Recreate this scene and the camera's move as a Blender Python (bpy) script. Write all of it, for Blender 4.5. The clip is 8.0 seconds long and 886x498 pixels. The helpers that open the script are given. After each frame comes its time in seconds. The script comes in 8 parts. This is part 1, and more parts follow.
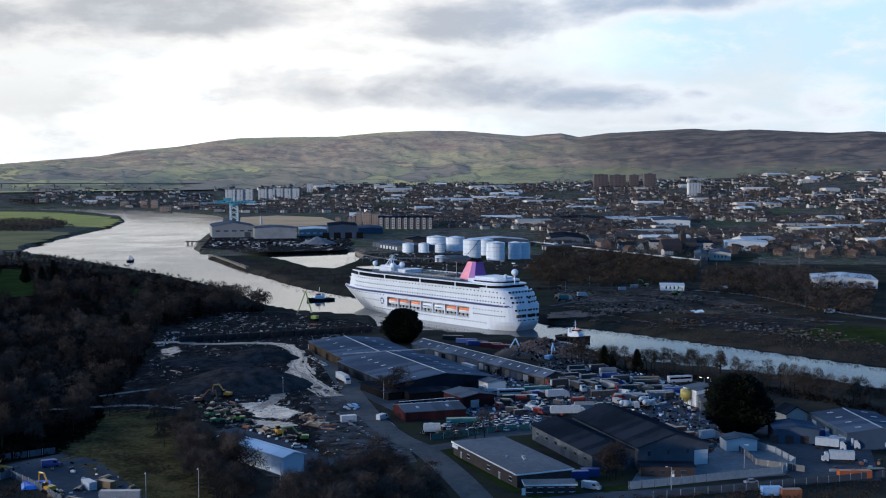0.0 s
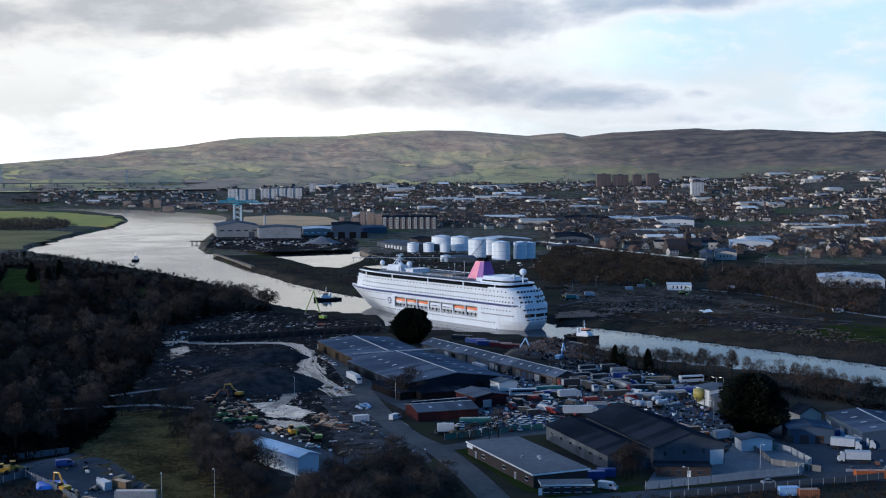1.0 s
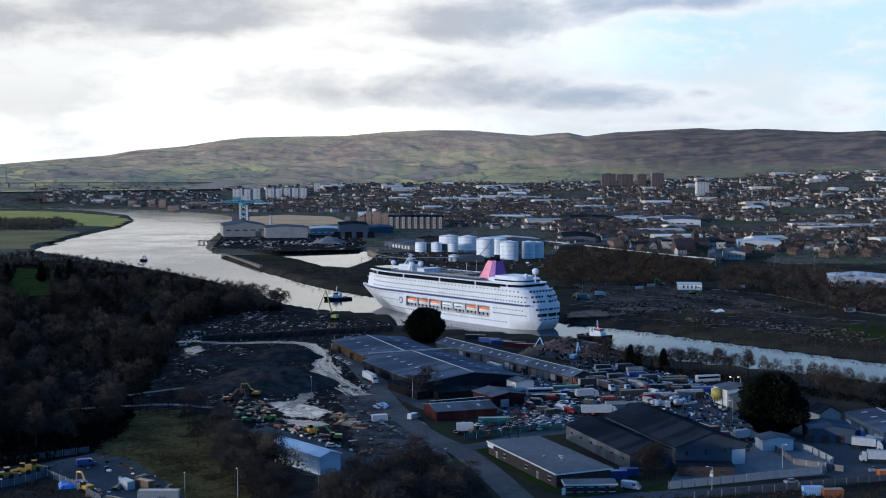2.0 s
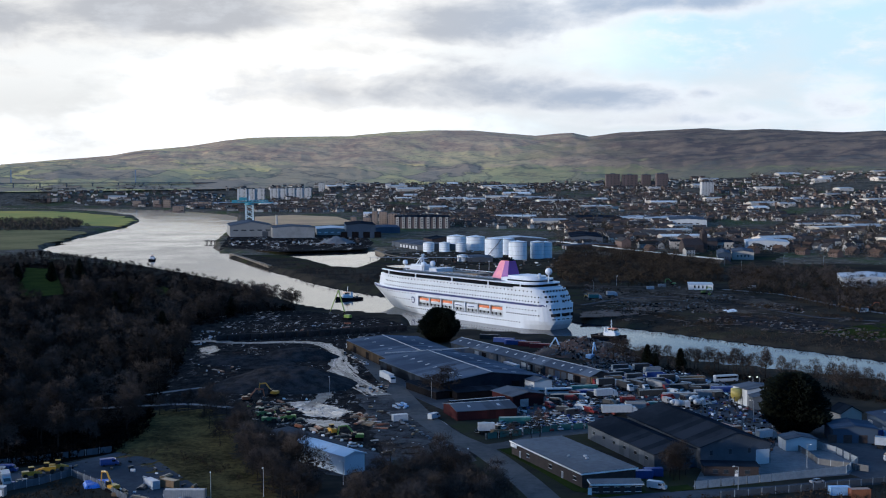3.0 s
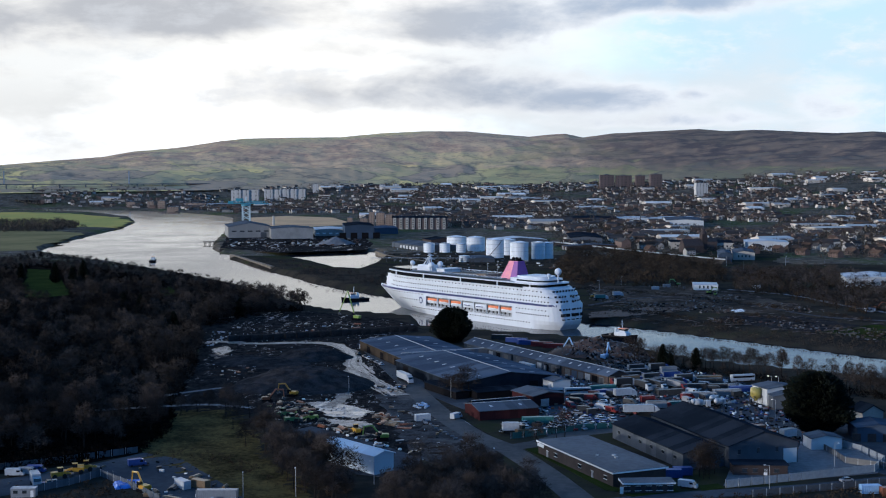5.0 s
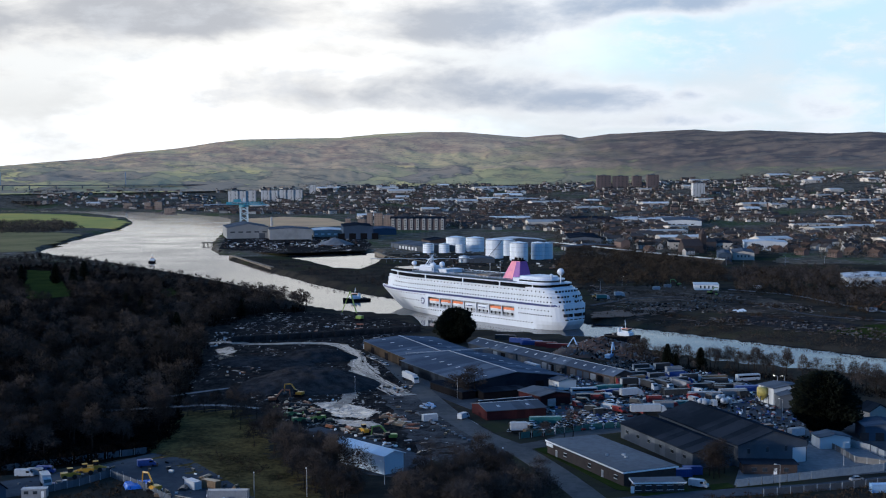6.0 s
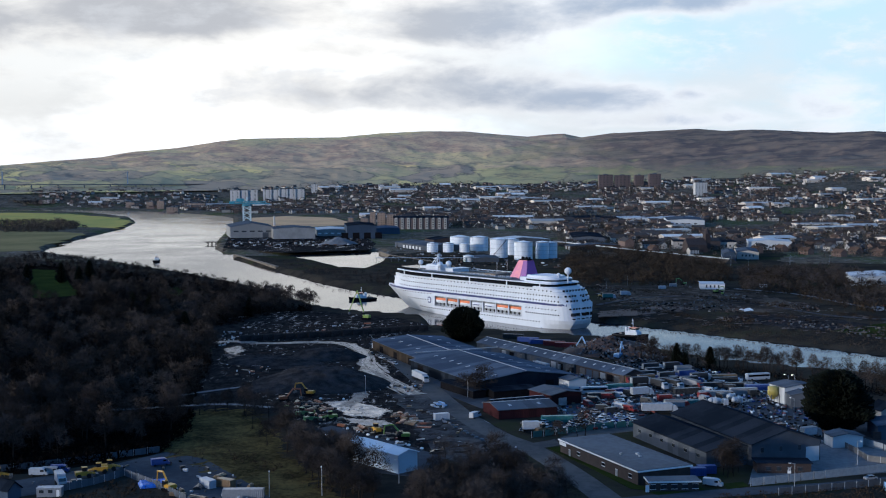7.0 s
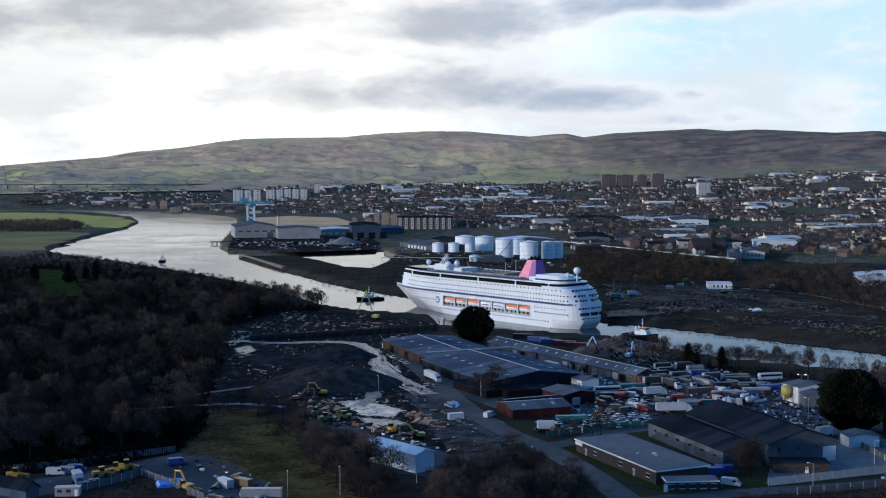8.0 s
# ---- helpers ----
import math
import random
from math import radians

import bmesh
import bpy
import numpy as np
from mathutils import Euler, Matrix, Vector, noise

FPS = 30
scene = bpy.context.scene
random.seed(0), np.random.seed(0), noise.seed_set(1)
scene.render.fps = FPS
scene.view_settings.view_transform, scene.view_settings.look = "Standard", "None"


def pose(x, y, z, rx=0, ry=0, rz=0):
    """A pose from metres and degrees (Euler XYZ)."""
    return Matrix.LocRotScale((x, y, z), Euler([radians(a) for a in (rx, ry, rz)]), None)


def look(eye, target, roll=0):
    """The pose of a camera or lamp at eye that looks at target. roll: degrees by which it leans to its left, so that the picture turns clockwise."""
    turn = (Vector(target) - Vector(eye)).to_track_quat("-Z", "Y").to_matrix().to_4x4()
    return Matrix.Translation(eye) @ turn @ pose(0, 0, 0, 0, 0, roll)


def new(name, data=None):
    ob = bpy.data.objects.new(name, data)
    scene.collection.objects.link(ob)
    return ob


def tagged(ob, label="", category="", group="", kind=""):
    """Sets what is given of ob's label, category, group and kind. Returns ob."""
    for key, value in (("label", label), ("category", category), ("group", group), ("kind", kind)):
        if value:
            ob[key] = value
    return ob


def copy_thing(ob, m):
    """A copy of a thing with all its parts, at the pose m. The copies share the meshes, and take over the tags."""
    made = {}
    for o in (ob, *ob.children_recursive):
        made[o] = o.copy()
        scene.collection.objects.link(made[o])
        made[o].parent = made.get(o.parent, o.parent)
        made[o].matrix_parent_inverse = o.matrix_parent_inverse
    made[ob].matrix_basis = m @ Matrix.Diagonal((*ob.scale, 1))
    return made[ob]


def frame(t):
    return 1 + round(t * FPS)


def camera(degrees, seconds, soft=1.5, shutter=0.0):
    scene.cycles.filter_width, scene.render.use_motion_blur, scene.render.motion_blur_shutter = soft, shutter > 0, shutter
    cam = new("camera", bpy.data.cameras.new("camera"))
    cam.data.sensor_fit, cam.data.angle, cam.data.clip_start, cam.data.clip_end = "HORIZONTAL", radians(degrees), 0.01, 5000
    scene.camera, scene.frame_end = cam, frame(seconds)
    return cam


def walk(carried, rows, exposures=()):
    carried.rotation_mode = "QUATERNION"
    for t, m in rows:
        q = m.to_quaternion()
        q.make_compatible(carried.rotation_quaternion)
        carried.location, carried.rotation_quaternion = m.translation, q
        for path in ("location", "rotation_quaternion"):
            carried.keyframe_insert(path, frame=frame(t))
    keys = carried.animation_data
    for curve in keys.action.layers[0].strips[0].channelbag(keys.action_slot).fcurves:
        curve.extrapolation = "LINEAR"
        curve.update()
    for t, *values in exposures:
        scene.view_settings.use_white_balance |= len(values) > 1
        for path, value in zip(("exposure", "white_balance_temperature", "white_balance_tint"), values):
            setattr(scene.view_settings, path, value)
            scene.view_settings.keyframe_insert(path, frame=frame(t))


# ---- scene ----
# ---- camera and its way ----
cam = camera(40.077, 8.0, soft=1.1)
PATH = [
    (0, (22.953, 0.092, 100.75), (22.806, 2.082, 100.6255), 0.0),
    (0.5, (21.085, 0.522, 100.7), (20.936, 2.513, 100.575), 0.0),
    (1, (18.317, 0.86, 100.58), (18.168, 2.85, 100.455), 0.0),
    (1.5, (15.347, 0.88, 100.5), (15.196, 2.871, 100.3745), 0.0),
    (3, (5.002, 0.83, 100.093), (4.845, 2.82, 99.968), 0.0),
    (3.5, (1.225, 0.708, 100.0), (1.067, 2.697, 99.8752), 0.0),
    (4, (-2.189, 0.432, 99.76), (-2.349, 2.422, 99.637), 0.0),
    (4.5, (-4.924, 0.11, 99.72), (-5.075, 2.101, 99.5963), 0.0),
    (6, (-11.851, -0.593, 99.353), (-11.985, 1.399, 99.231), -0.1),
    (6.5, (-13.892, -0.686, 99.326), (-14.026, 1.305, 99.204), -0.1),
    (7, (-16.089, -0.96, 99.25), (-16.224, 1.031, 99.127), -0.1),
    (7.5, (-18.515, -1.034, 99.131), (-18.651, 0.958, 99.008), -0.1),
    (8, (-21.159, -1.052, 99.073), (-21.296, 0.939, 98.95), -0.1),
]
walk(cam, [(t, look(eye, target, roll)) for t, eye, target, roll in PATH], exposures=[(0, 0.0, 6050, 10), (8, 0.0, 6050, 10)])

# ---- sky, sun ----
VIEW = radians(4.53)     # the view's mean bearing, west of +y
SUN_BEARING, SUN_HEIGHT = radians(-130), radians(6.0)


class Nodes:
    """Short hand for node trees."""

    def __init__(self, tree):
        self.t = tree
        tree.nodes.clear()

    def add(self, kind, inputs=(), **props):
        n = self.t.nodes.new(kind)
        for k, v in props.items():
            setattr(n, k, v)
        for k, v in dict(inputs).items():
            if isinstance(v, bpy.types.NodeSocket):
                self.t.links.new(v, n.inputs[k])
            else:
                n.inputs[k].default_value = v
        return n

    def m(self, op, a, b=0.0, c=0.0, clamp=False):
        return self.add("ShaderNodeMath", {0: a, 1: b, 2: c}, operation=op, use_clamp=clamp).outputs[0]

    def mix(self, f, a, b):
        n = self.add("ShaderNodeMix", {0: f, 6: a, 7: b}, data_type="RGBA")
        return n.outputs[2]

    def noise(self, vec, scale, detail=4.0, rough=0.55, dist=0.0):
        return self.add("ShaderNodeTexNoise", {"Vector": vec, "Scale": scale, "Detail": detail, "Roughness": rough, "Distortion": dist}).outputs[0]

    def ramp(self, f, lo, hi):
        return self.add("ShaderNodeMapRange", {0: f, 1: lo, 2: hi, 3: 0.0, 4: 1.0}, interpolation_type="SMOOTHSTEP").outputs[0]


def make_sky():
    world = bpy.data.worlds.new("sky")
    scene.world = world
    world.use_nodes = True
    n = Nodes(world.node_tree)
    d = n.add("ShaderNodeTexCoord").outputs["Generated"]
    s = n.add("ShaderNodeSeparateXYZ", {0: d})
    # bearing from the view's middle and height over the horizon, in hundredths of the lens's focal length / 21.5
    az = n.m("ADD", n.m("ARCTAN2", s.outputs[0], s.outputs[1]), VIEW)
    u = n.m("MULTIPLY", az, 21.5)
    v = n.m("MULTIPLY", n.m("ARCSINE", s.outputs[2]), 21.5)
    flat = n.add("ShaderNodeCombineXYZ", {0: n.m("MULTIPLY", u, 0.42), 1: v, 2: 3.7}).outputs[0]
    wob = n.noise(flat, 0.9, 6, 0.6)
    wob2 = n.noise(n.add("ShaderNodeVectorMath", {0: flat, 1: (7.0, 3.0, 5.0)}).outputs[0], 0.55, 5, 0.55)
    fine = n.noise(flat, 2.6, 7, 0.62)
    puff = n.noise(n.add("ShaderNodeVectorMath", {0: flat, 1: (2.0, 9.0, 1.0)}).outputs[0], 1.5, 9, 0.58, 0.25)
    u2 = n.m("ADD", u, n.m("MULTIPLY", n.m("SUBTRACT", wob, 0.5), 2.0))
    v2 = n.m("ADD", v, n.m("MULTIPLY", n.m("SUBTRACT", wob2, 0.5), 0.45))

    def bank(cu, cv, ru, rv, lean=0.0, hard=1.0):
        """A long bank of cloud with a flat base and a billowing top."""
        du = n.m("DIVIDE", n.m("SUBTRACT", u2, cu), ru)
        dv = n.m("SUBTRACT", n.m("SUBTRACT", v2, cv), n.m("MULTIPLY", n.m("SUBTRACT", u2, cu), lean))
        dv = n.m("MAXIMUM", n.m("DIVIDE", dv, rv), n.m("DIVIDE", dv, -0.7 * rv))
        r = n.m("ADD", n.m("MULTIPLY", du, du), n.m("MULTIPLY", dv, dv))
        return n.m("MULTIPLY", n.m("POWER", 2.718, n.m("MULTIPLY", r, -1.0)), hard)

    clear = n.add("ShaderNodeTexSky", sky_type="NISHITA", sun_disc=False, sun_elevation=SUN_HEIGHT, sun_rotation=SUN_BEARING, dust_density=1.5).outputs[0]
    clear = n.add("ShaderNodeVectorMath", {0: clear, "Scale": 0.11}, operation="SCALE").outputs[0]
    # thin high cloud: cream near the sun, pale blue away from it
    side = n.ramp(u2, -2.5, 5.0)
    thin = n.mix(side, (2.0, 1.95, 1.84, 1), (0.68, 0.93, 1.06, 1))
    thin = n.mix(n.ramp(u, -7.0, -13.0), thin, (5.5, 5.3, 5.0, 1))
    # the brightest sky lies low, by the hidden sun
    thin = n.mix(n.m("MULTIPLY", n.m("MULTIPLY", n.ramp(v, 1.4, 2.4), n.ramp(u, -13.0, -7.0)), n.m("SUBTRACT", 1.0, side)), thin, (1.30, 1.25, 1.15, 1))
    low = n.ramp(v, 0.0, 1.6)
    thin = n.mix(n.m("MULTIPLY", n.m("SUBTRACT", 1.0, low), 0.55), thin, (1.0, 1.02, 1.02, 1))
    thin = n.mix(n.ramp(fine, 0.48, 0.80), thin, (1.05, 1.06, 1.06, 1))
    veil = n.m("MULTIPLY", n.ramp(wob2, 0.36, 0.62), n.ramp(v, 4.2, 1.0))
    thin = n.mix(n.m("MULTIPLY", veil, 0.95), thin, n.mix(side, (0.92, 0.90, 0.86, 1), (0.86, 0.90, 0.93, 1)))
    # away from the sun the sky deepens to blue higher up
    thin = n.mix(n.m("MULTIPLY", n.m("MULTIPLY", side, n.ramp(v, 2.9, 4.8)), 0.9), thin, (0.30, 0.48, 0.76, 1))
    # far from the sun and overhead: a grey blue winter sky
    away = n.ramp(n.m("ABSOLUTE", n.m("SUBTRACT", az, 0.15)), 1.0, 2.5)
    high = n.ramp(v, 5.5, 15.0)
    dull = n.m("MAXIMUM", away, high)
    grey = n.mix(n.ramp(wob, 0.35, 0.68), (0.046, 0.230, 0.60, 1), (0.092, 0.285, 0.65, 1))
    thin = n.mix(0.12, thin, clear)
    body = n.mix(dull, thin, grey)
    masks = None
    for b in CLOUD_BANKS:
        k = bank(*b)
        masks = k if masks is None else n.m("MAXIMUM", masks, k)
    dens = n.m("ADD", masks, n.m("MULTIPLY", n.m("SUBTRACT", puff, 0.5), 1.5))
    mask = n.m("MULTIPLY", n.ramp(dens, 0.10, 0.66), 0.94)
    thick = n.ramp(n.m("ADD", dens, n.m("MULTIPLY", n.m("SUBTRACT", wob2, 0.5), 0.9)), 0.36, 1.1)
    shade = n.mix(side, (0.53, 0.53, 0.54, 1), (0.43, 0.51, 0.63, 1))
    edge = n.mix(side, (1.0, 0.955, 0.88, 1), (0.98, 0.98, 0.98, 1))
    bluish = n.mix(thick, edge, shade)
    bluish = n.mix(n.m("MULTIPLY", n.ramp(fine, 0.45, 0.68), 0.45), bluish, (0.78, 0.78, 0.78, 1))
    body = n.mix(n.m("MULTIPLY", mask, n.m("SUBTRACT", 1.0, dull)), body, bluish)
    # under the horizon nothing shines
    body = n.mix(n.ramp(v, -0.6, -0.1), (0.05, 0.06, 0.07, 1), body)
    bg = n.add("ShaderNodeBackground", {0: body, 1: 1.0}).outputs[0]
    n.add("ShaderNodeOutputWorld", {0: bg})


# bearing, height, half width, half height, lean, weight
CLOUD_BANKS = [(-4.6, 2.72, 3.2, 0.66, 0.0, 1.2), (-8.2, 2.62, 3.0, 0.6, 0.0, 1.1), (0.6, 2.6, 2.6, 0.62, 0.06, 1.1), (4.2, 2.95, 3.4, 0.42, 0.07, 1.05), (-1.0, 2.1, 2.6, 0.26, 0.0, 0.6),
               (-2.4, 1.40, 2.7, 0.5, 0.0, 0.85), (0.3, 1.42, 2.6, 0.55, 0.0, 0.95), (2.4, 1.30, 1.7, 0.34, -0.04, 0.95), (4.4, 1.38, 0.55, 0.18, 0.0, 0.5), (4.4, 0.95, 2.2, 0.2, 0.0, 0.65), (7.0, 1.15, 0.8, 0.55, 0.0, 0.75), (-6.2, 1.75, 2.6, 0.14, 0.0, 0.3)]
make_sky()
sun_data = bpy.data.lights.new("sun", "SUN")
sun_data.energy, sun_data.angle, sun_data.color = 2.3, radians(1.0), (1.0, 0.91, 0.80)
sun = new("sun", sun_data)
sun.matrix_world = look((0, 0, 300), (-math.sin(SUN_BEARING), -math.cos(SUN_BEARING), 300 - math.tan(SUN_HEIGHT)))


# ---- materials ----
def material(name, color, rough=0.8, metal=0.0, scale=0.6, vary=0.35, second=None, bump=0.0, fine=6.0, per_object=0.0, per_island=0.0, spec=0.4, streak=False):
    """A surface with large stains and fine grain; second: the colour of the stains."""
    mat = bpy.data.materials.new(name)
    mat.use_nodes = True
    n = Nodes(mat.node_tree)
    co = n.add("ShaderNodeTexCoord").outputs["Object"]
    if streak:
        co = n.add("ShaderNodeMapping", {0: co, 3: (1, 1, 0.12)}).outputs[0]
    big = n.noise(co, scale, 5, 0.6)
    small = n.noise(co, scale * fine, 5, 0.65)
    second = second or tuple(c * (1 - vary) for c in color)
    f = n.ramp(n.m("ADD", n.m("MULTIPLY", big, 0.65), n.m("MULTIPLY", small, 0.35)), 0.36, 0.64)
    col = n.mix(f, (*color, 1), (*second, 1))
    rnd = None
    if per_object:
        rnd = n.add("ShaderNodeObjectInfo").outputs["Random"], per_object
    if per_island:
        rnd = n.add("ShaderNodeNewGeometry").outputs["Random Per Island"], per_island
    if rnd:
        k = n.m("ADD", 1 - rnd[1] / 2, n.m("MULTIPLY", rnd[0], rnd[1]))
        col = n.add("ShaderNodeVectorMath", {0: col, "Scale": k}, operation="SCALE").outputs[0]
    r = n.m("ADD", rough - 0.08, n.m("MULTIPLY", small, 0.16), clamp=True)
    ins = {"Base Color": col, "Roughness": r, "Metallic": metal, "Specular IOR Level": spec if spec > 0.1 else 0.0}
    if bump:
        ins["Normal"] = n.add("ShaderNodeBump", {"Strength": bump, "Distance": 0.2, "Height": small}).outputs[0]
    n.add("ShaderNodeOutputMaterial", {0: n.add("ShaderNodeBsdfPrincipled", ins).outputs[0]})
    return mat


def ribbed(name, color, second, step=1.0, axis=0, rough=0.55, metal=0.0, scale=0.08, depth=0.25):
    """Profiled sheeting: ribs across one axis, laps and stains."""
    mat = bpy.data.materials.new(name)
    mat.use_nodes = True
    n = Nodes(mat.node_tree)
    co = n.add("ShaderNodeTexCoord").outputs["Object"]
    s = n.add("ShaderNodeSeparateXYZ", {0: co})
    wave = n.m("SINE", n.m("MULTIPLY", s.outputs[axis], 6.283 / step))
    sheet = n.add("ShaderNodeTexWhiteNoise", {"W": n.m("FLOOR", n.m("DIVIDE", s.outputs[axis], step * 4))}, noise_dimensions="1D").outputs[0]
    big = n.noise(co, scale, 6, 0.65)
    f = n.ramp(n.m("ADD", n.m("MULTIPLY", big, 0.75), n.m("MULTIPLY", sheet, 0.25)), 0.35, 0.65)
    col = n.mix(f, (*color, 1), (*second, 1))
    bump = n.add("ShaderNodeBump", {"Strength": depth, "Distance": 0.1, "Height": wave}).outputs[0]
    n.add("ShaderNodeOutputMaterial", {0: n.add("ShaderNodeBsdfPrincipled", {"Base Color": col, "Roughness": rough, "Metallic": metal, "Normal": bump, "Specular IOR Level": 0.0}).outputs[0]})
    return mat


def water_material():
    """Tidal water: wind ripples with slopes of a few degrees, calmer and rougher lanes."""
    mat = bpy.data.materials.new("river_water")
    mat.use_nodes = True
    n = Nodes(mat.node_tree)
    co = n.add("ShaderNodeTexCoord").outputs["Object"]
    lanes = n.ramp(n.noise(co, 0.010, 5, 0.6, 0.8), 0.32, 0.68)
    ripple = n.add("ShaderNodeTexNoise", {"Vector": co, "Scale": 1.9, "Detail": 2.0, "Roughness": 0.5}).outputs[1]
    slope = n.add("ShaderNodeVectorMath", {0: ripple, 1: (0.5, 0.5, 0.5)}, operation="SUBTRACT").outputs[0]
    slope = n.add("ShaderNodeVectorMath", {0: slope, 1: (0.07, 0.09, 0.0)}, operation="MULTIPLY").outputs[0]
    # ripple normals lean south, towards the view, to mirror brighter sky
    face = n.add("ShaderNodeCombineXYZ", {0: 0.0, 1: n.m("ADD", -0.022, n.m("MULTIPLY", lanes, -0.016)), 2: 1.0}).outputs[0]
    normal = n.add("ShaderNodeVectorMath", {0: n.add("ShaderNodeVectorMath", {0: slope, 1: face}).outputs[0]}, operation="NORMALIZE").outputs[0]
    col = n.mix(n.noise(co, 0.02, 4, 0.6), (0.008, 0.014, 0.024, 1), (0.016, 0.022, 0.032, 1))
    r = n.m("ADD", 0.04, n.m("MULTIPLY", lanes, 0.04))
    n.add("ShaderNodeOutputMaterial", {0: n.add("ShaderNodeBsdfPrincipled", {"Base Color": col, "Roughness": r, "IOR": 1.33, "Normal": normal, "Specular IOR Level": 0.7}).outputs[0]})
    return mat


def ground_material():
    """Winter land: dark soil, rough grass, scrub, streets and grit."""
    mat = bpy.data.materials.new("winter_land")
    mat.use_nodes = True
    n = Nodes(mat.node_tree)
    co = n.add("ShaderNodeTexCoord").outputs["Object"]
    a, b, c = n.noise(co, 0.004, 5, 0.6), n.noise(co, 0.03, 6, 0.65), n.noise(co, 0.25, 5, 0.7)
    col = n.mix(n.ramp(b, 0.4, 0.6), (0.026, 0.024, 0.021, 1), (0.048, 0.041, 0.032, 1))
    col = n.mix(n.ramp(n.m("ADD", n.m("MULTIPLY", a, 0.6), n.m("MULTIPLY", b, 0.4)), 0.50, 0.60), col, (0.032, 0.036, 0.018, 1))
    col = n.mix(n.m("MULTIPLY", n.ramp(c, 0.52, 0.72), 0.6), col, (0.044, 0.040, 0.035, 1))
    bump = n.add("ShaderNodeBump", {"Strength": 0.5, "Distance": 0.5, "Height": c}).outputs[0]
    n.add("ShaderNodeOutputMaterial", {0: n.add("ShaderNodeBsdfPrincipled", {"Base Color": col, "Roughness": 0.95, "Normal": bump, "Specular IOR Level": 0.0}).outputs[0]})
    return mat


def hill_material():
    """Moor: brown heather and bracken on top, pasture with dark hedges and woods on the lower slopes."""
    mat = bpy.data.materials.new("moorland")
    mat.use_nodes = True
    n = Nodes(mat.node_tree)
    co = n.add("ShaderNodeTexCoord").outputs["Object"]
    z = n.add("ShaderNodeSeparateXYZ", {0: co}).outputs[2]
    wide = n.add("ShaderNodeMapping", {0: co, 3: (1, 3.2, 1.5)}).outputs[0]
    a, b, c = n.noise(wide, 0.0022, 5, 0.55, 0.6), n.noise(wide, 0.008, 6, 0.62), n.noise(wide, 0.05, 7, 0.75)
    # moor colours are lightened to hold the haze of distance
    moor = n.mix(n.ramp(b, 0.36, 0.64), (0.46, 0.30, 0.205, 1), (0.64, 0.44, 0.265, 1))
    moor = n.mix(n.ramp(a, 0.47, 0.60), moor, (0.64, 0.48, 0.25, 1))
    moor = n.mix(n.m("MULTIPLY", n.ramp(c, 0.50, 0.64), 0.75), moor, (0.22, 0.155, 0.135, 1))
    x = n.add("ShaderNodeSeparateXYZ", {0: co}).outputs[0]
    # cloud shade is painted into the eastern hills; western slopes are the greener pastures
    east_shade = n.m("MULTIPLY", n.ramp(n.m("ADD", x, n.m("MULTIPLY", a, 900.0)), 200.0, 1000.0), 0.94)
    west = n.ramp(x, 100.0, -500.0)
    moor = n.mix(east_shade, moor, n.mix(n.ramp(b, 0.4, 0.6), (0.10, 0.085, 0.082, 1), (0.21, 0.155, 0.12, 1)))
    bent = n.add("ShaderNodeVectorMath", {0: co, 1: n.add("ShaderNodeVectorMath", {0: n.add("ShaderNodeTexNoise", {"Vector": co, "Scale": 0.005, "Detail": 5.0}).outputs[1], "Scale": 260.0}, operation="SCALE").outputs[0]}).outputs[0]
    strips = n.add("ShaderNodeMapping", {0: bent, 3: (1, 2.6, 0)}).outputs[0]
    pick = n.add("ShaderNodeSeparateXYZ", {0: n.add("ShaderNodeTexVoronoi", {"Vector": strips, "Scale": 0.0042, "Randomness": 0.95}).outputs["Color"]}).outputs
    field = n.mix(n.ramp(pick[0], 0.2, 0.8), (0.40, 0.33, 0.20, 1), n.mix(west, (0.50, 0.42, 0.19, 1), (0.74, 0.56, 0.24, 1)))
    field = n.mix(n.m("MULTIPLY", n.ramp(pick[1], 0.62, 0.66), 0.8), field, (0.40, 0.29, 0.21, 1))
    field = n.mix(n.m("MULTIPLY", east_shade, 0.75), field, (0.15, 0.14, 0.095, 1))
    edge = n.add("ShaderNodeTexVoronoi", {"Vector": strips, "Scale": 0.0042, "Randomness": 0.95}, feature="DISTANCE_TO_EDGE").outputs[0]
    field = n.mix(n.m("MULTIPLY", n.m("MULTIPLY", n.ramp(edge, 0.05, 0.02), n.ramp(c, 0.40, 0.55)), 0.7), field, (0.14, 0.13, 0.11, 1))
    col = n.mix(n.ramp(n.m("ADD", z, n.m("MULTIPLY", n.m("SUBTRACT", b, 0.5), 170.0)), 140.0, 105.0), moor, field)
    belt = n.m("MULTIPLY", n.ramp(z, 60.0, 90.0), n.ramp(z, 205.0, 165.0))
    woods = n.ramp(n.m("ADD", n.m("MULTIPLY", n.noise(wide, 0.0055, 6, 0.6), 0.75), n.m("MULTIPLY", c, 0.25)), 0.55, 0.60)
    col = n.mix(n.m("MULTIPLY", n.m("MULTIPLY", woods, belt), 0.6), col, (0.16, 0.145, 0.125, 1))
    bump = n.add("ShaderNodeBump", {"Strength": 0.6, "Distance": 6.0, "Height": n.m("ADD", b, n.m("MULTIPLY", c, 0.5))}).outputs[0]
    n.add("ShaderNodeOutputMaterial", {0: n.add("ShaderNodeBsdfPrincipled", {"Base Color": col, "Roughness": 0.95, "Normal": bump, "Specular IOR Level": 0.0}).outputs[0]})
    return mat


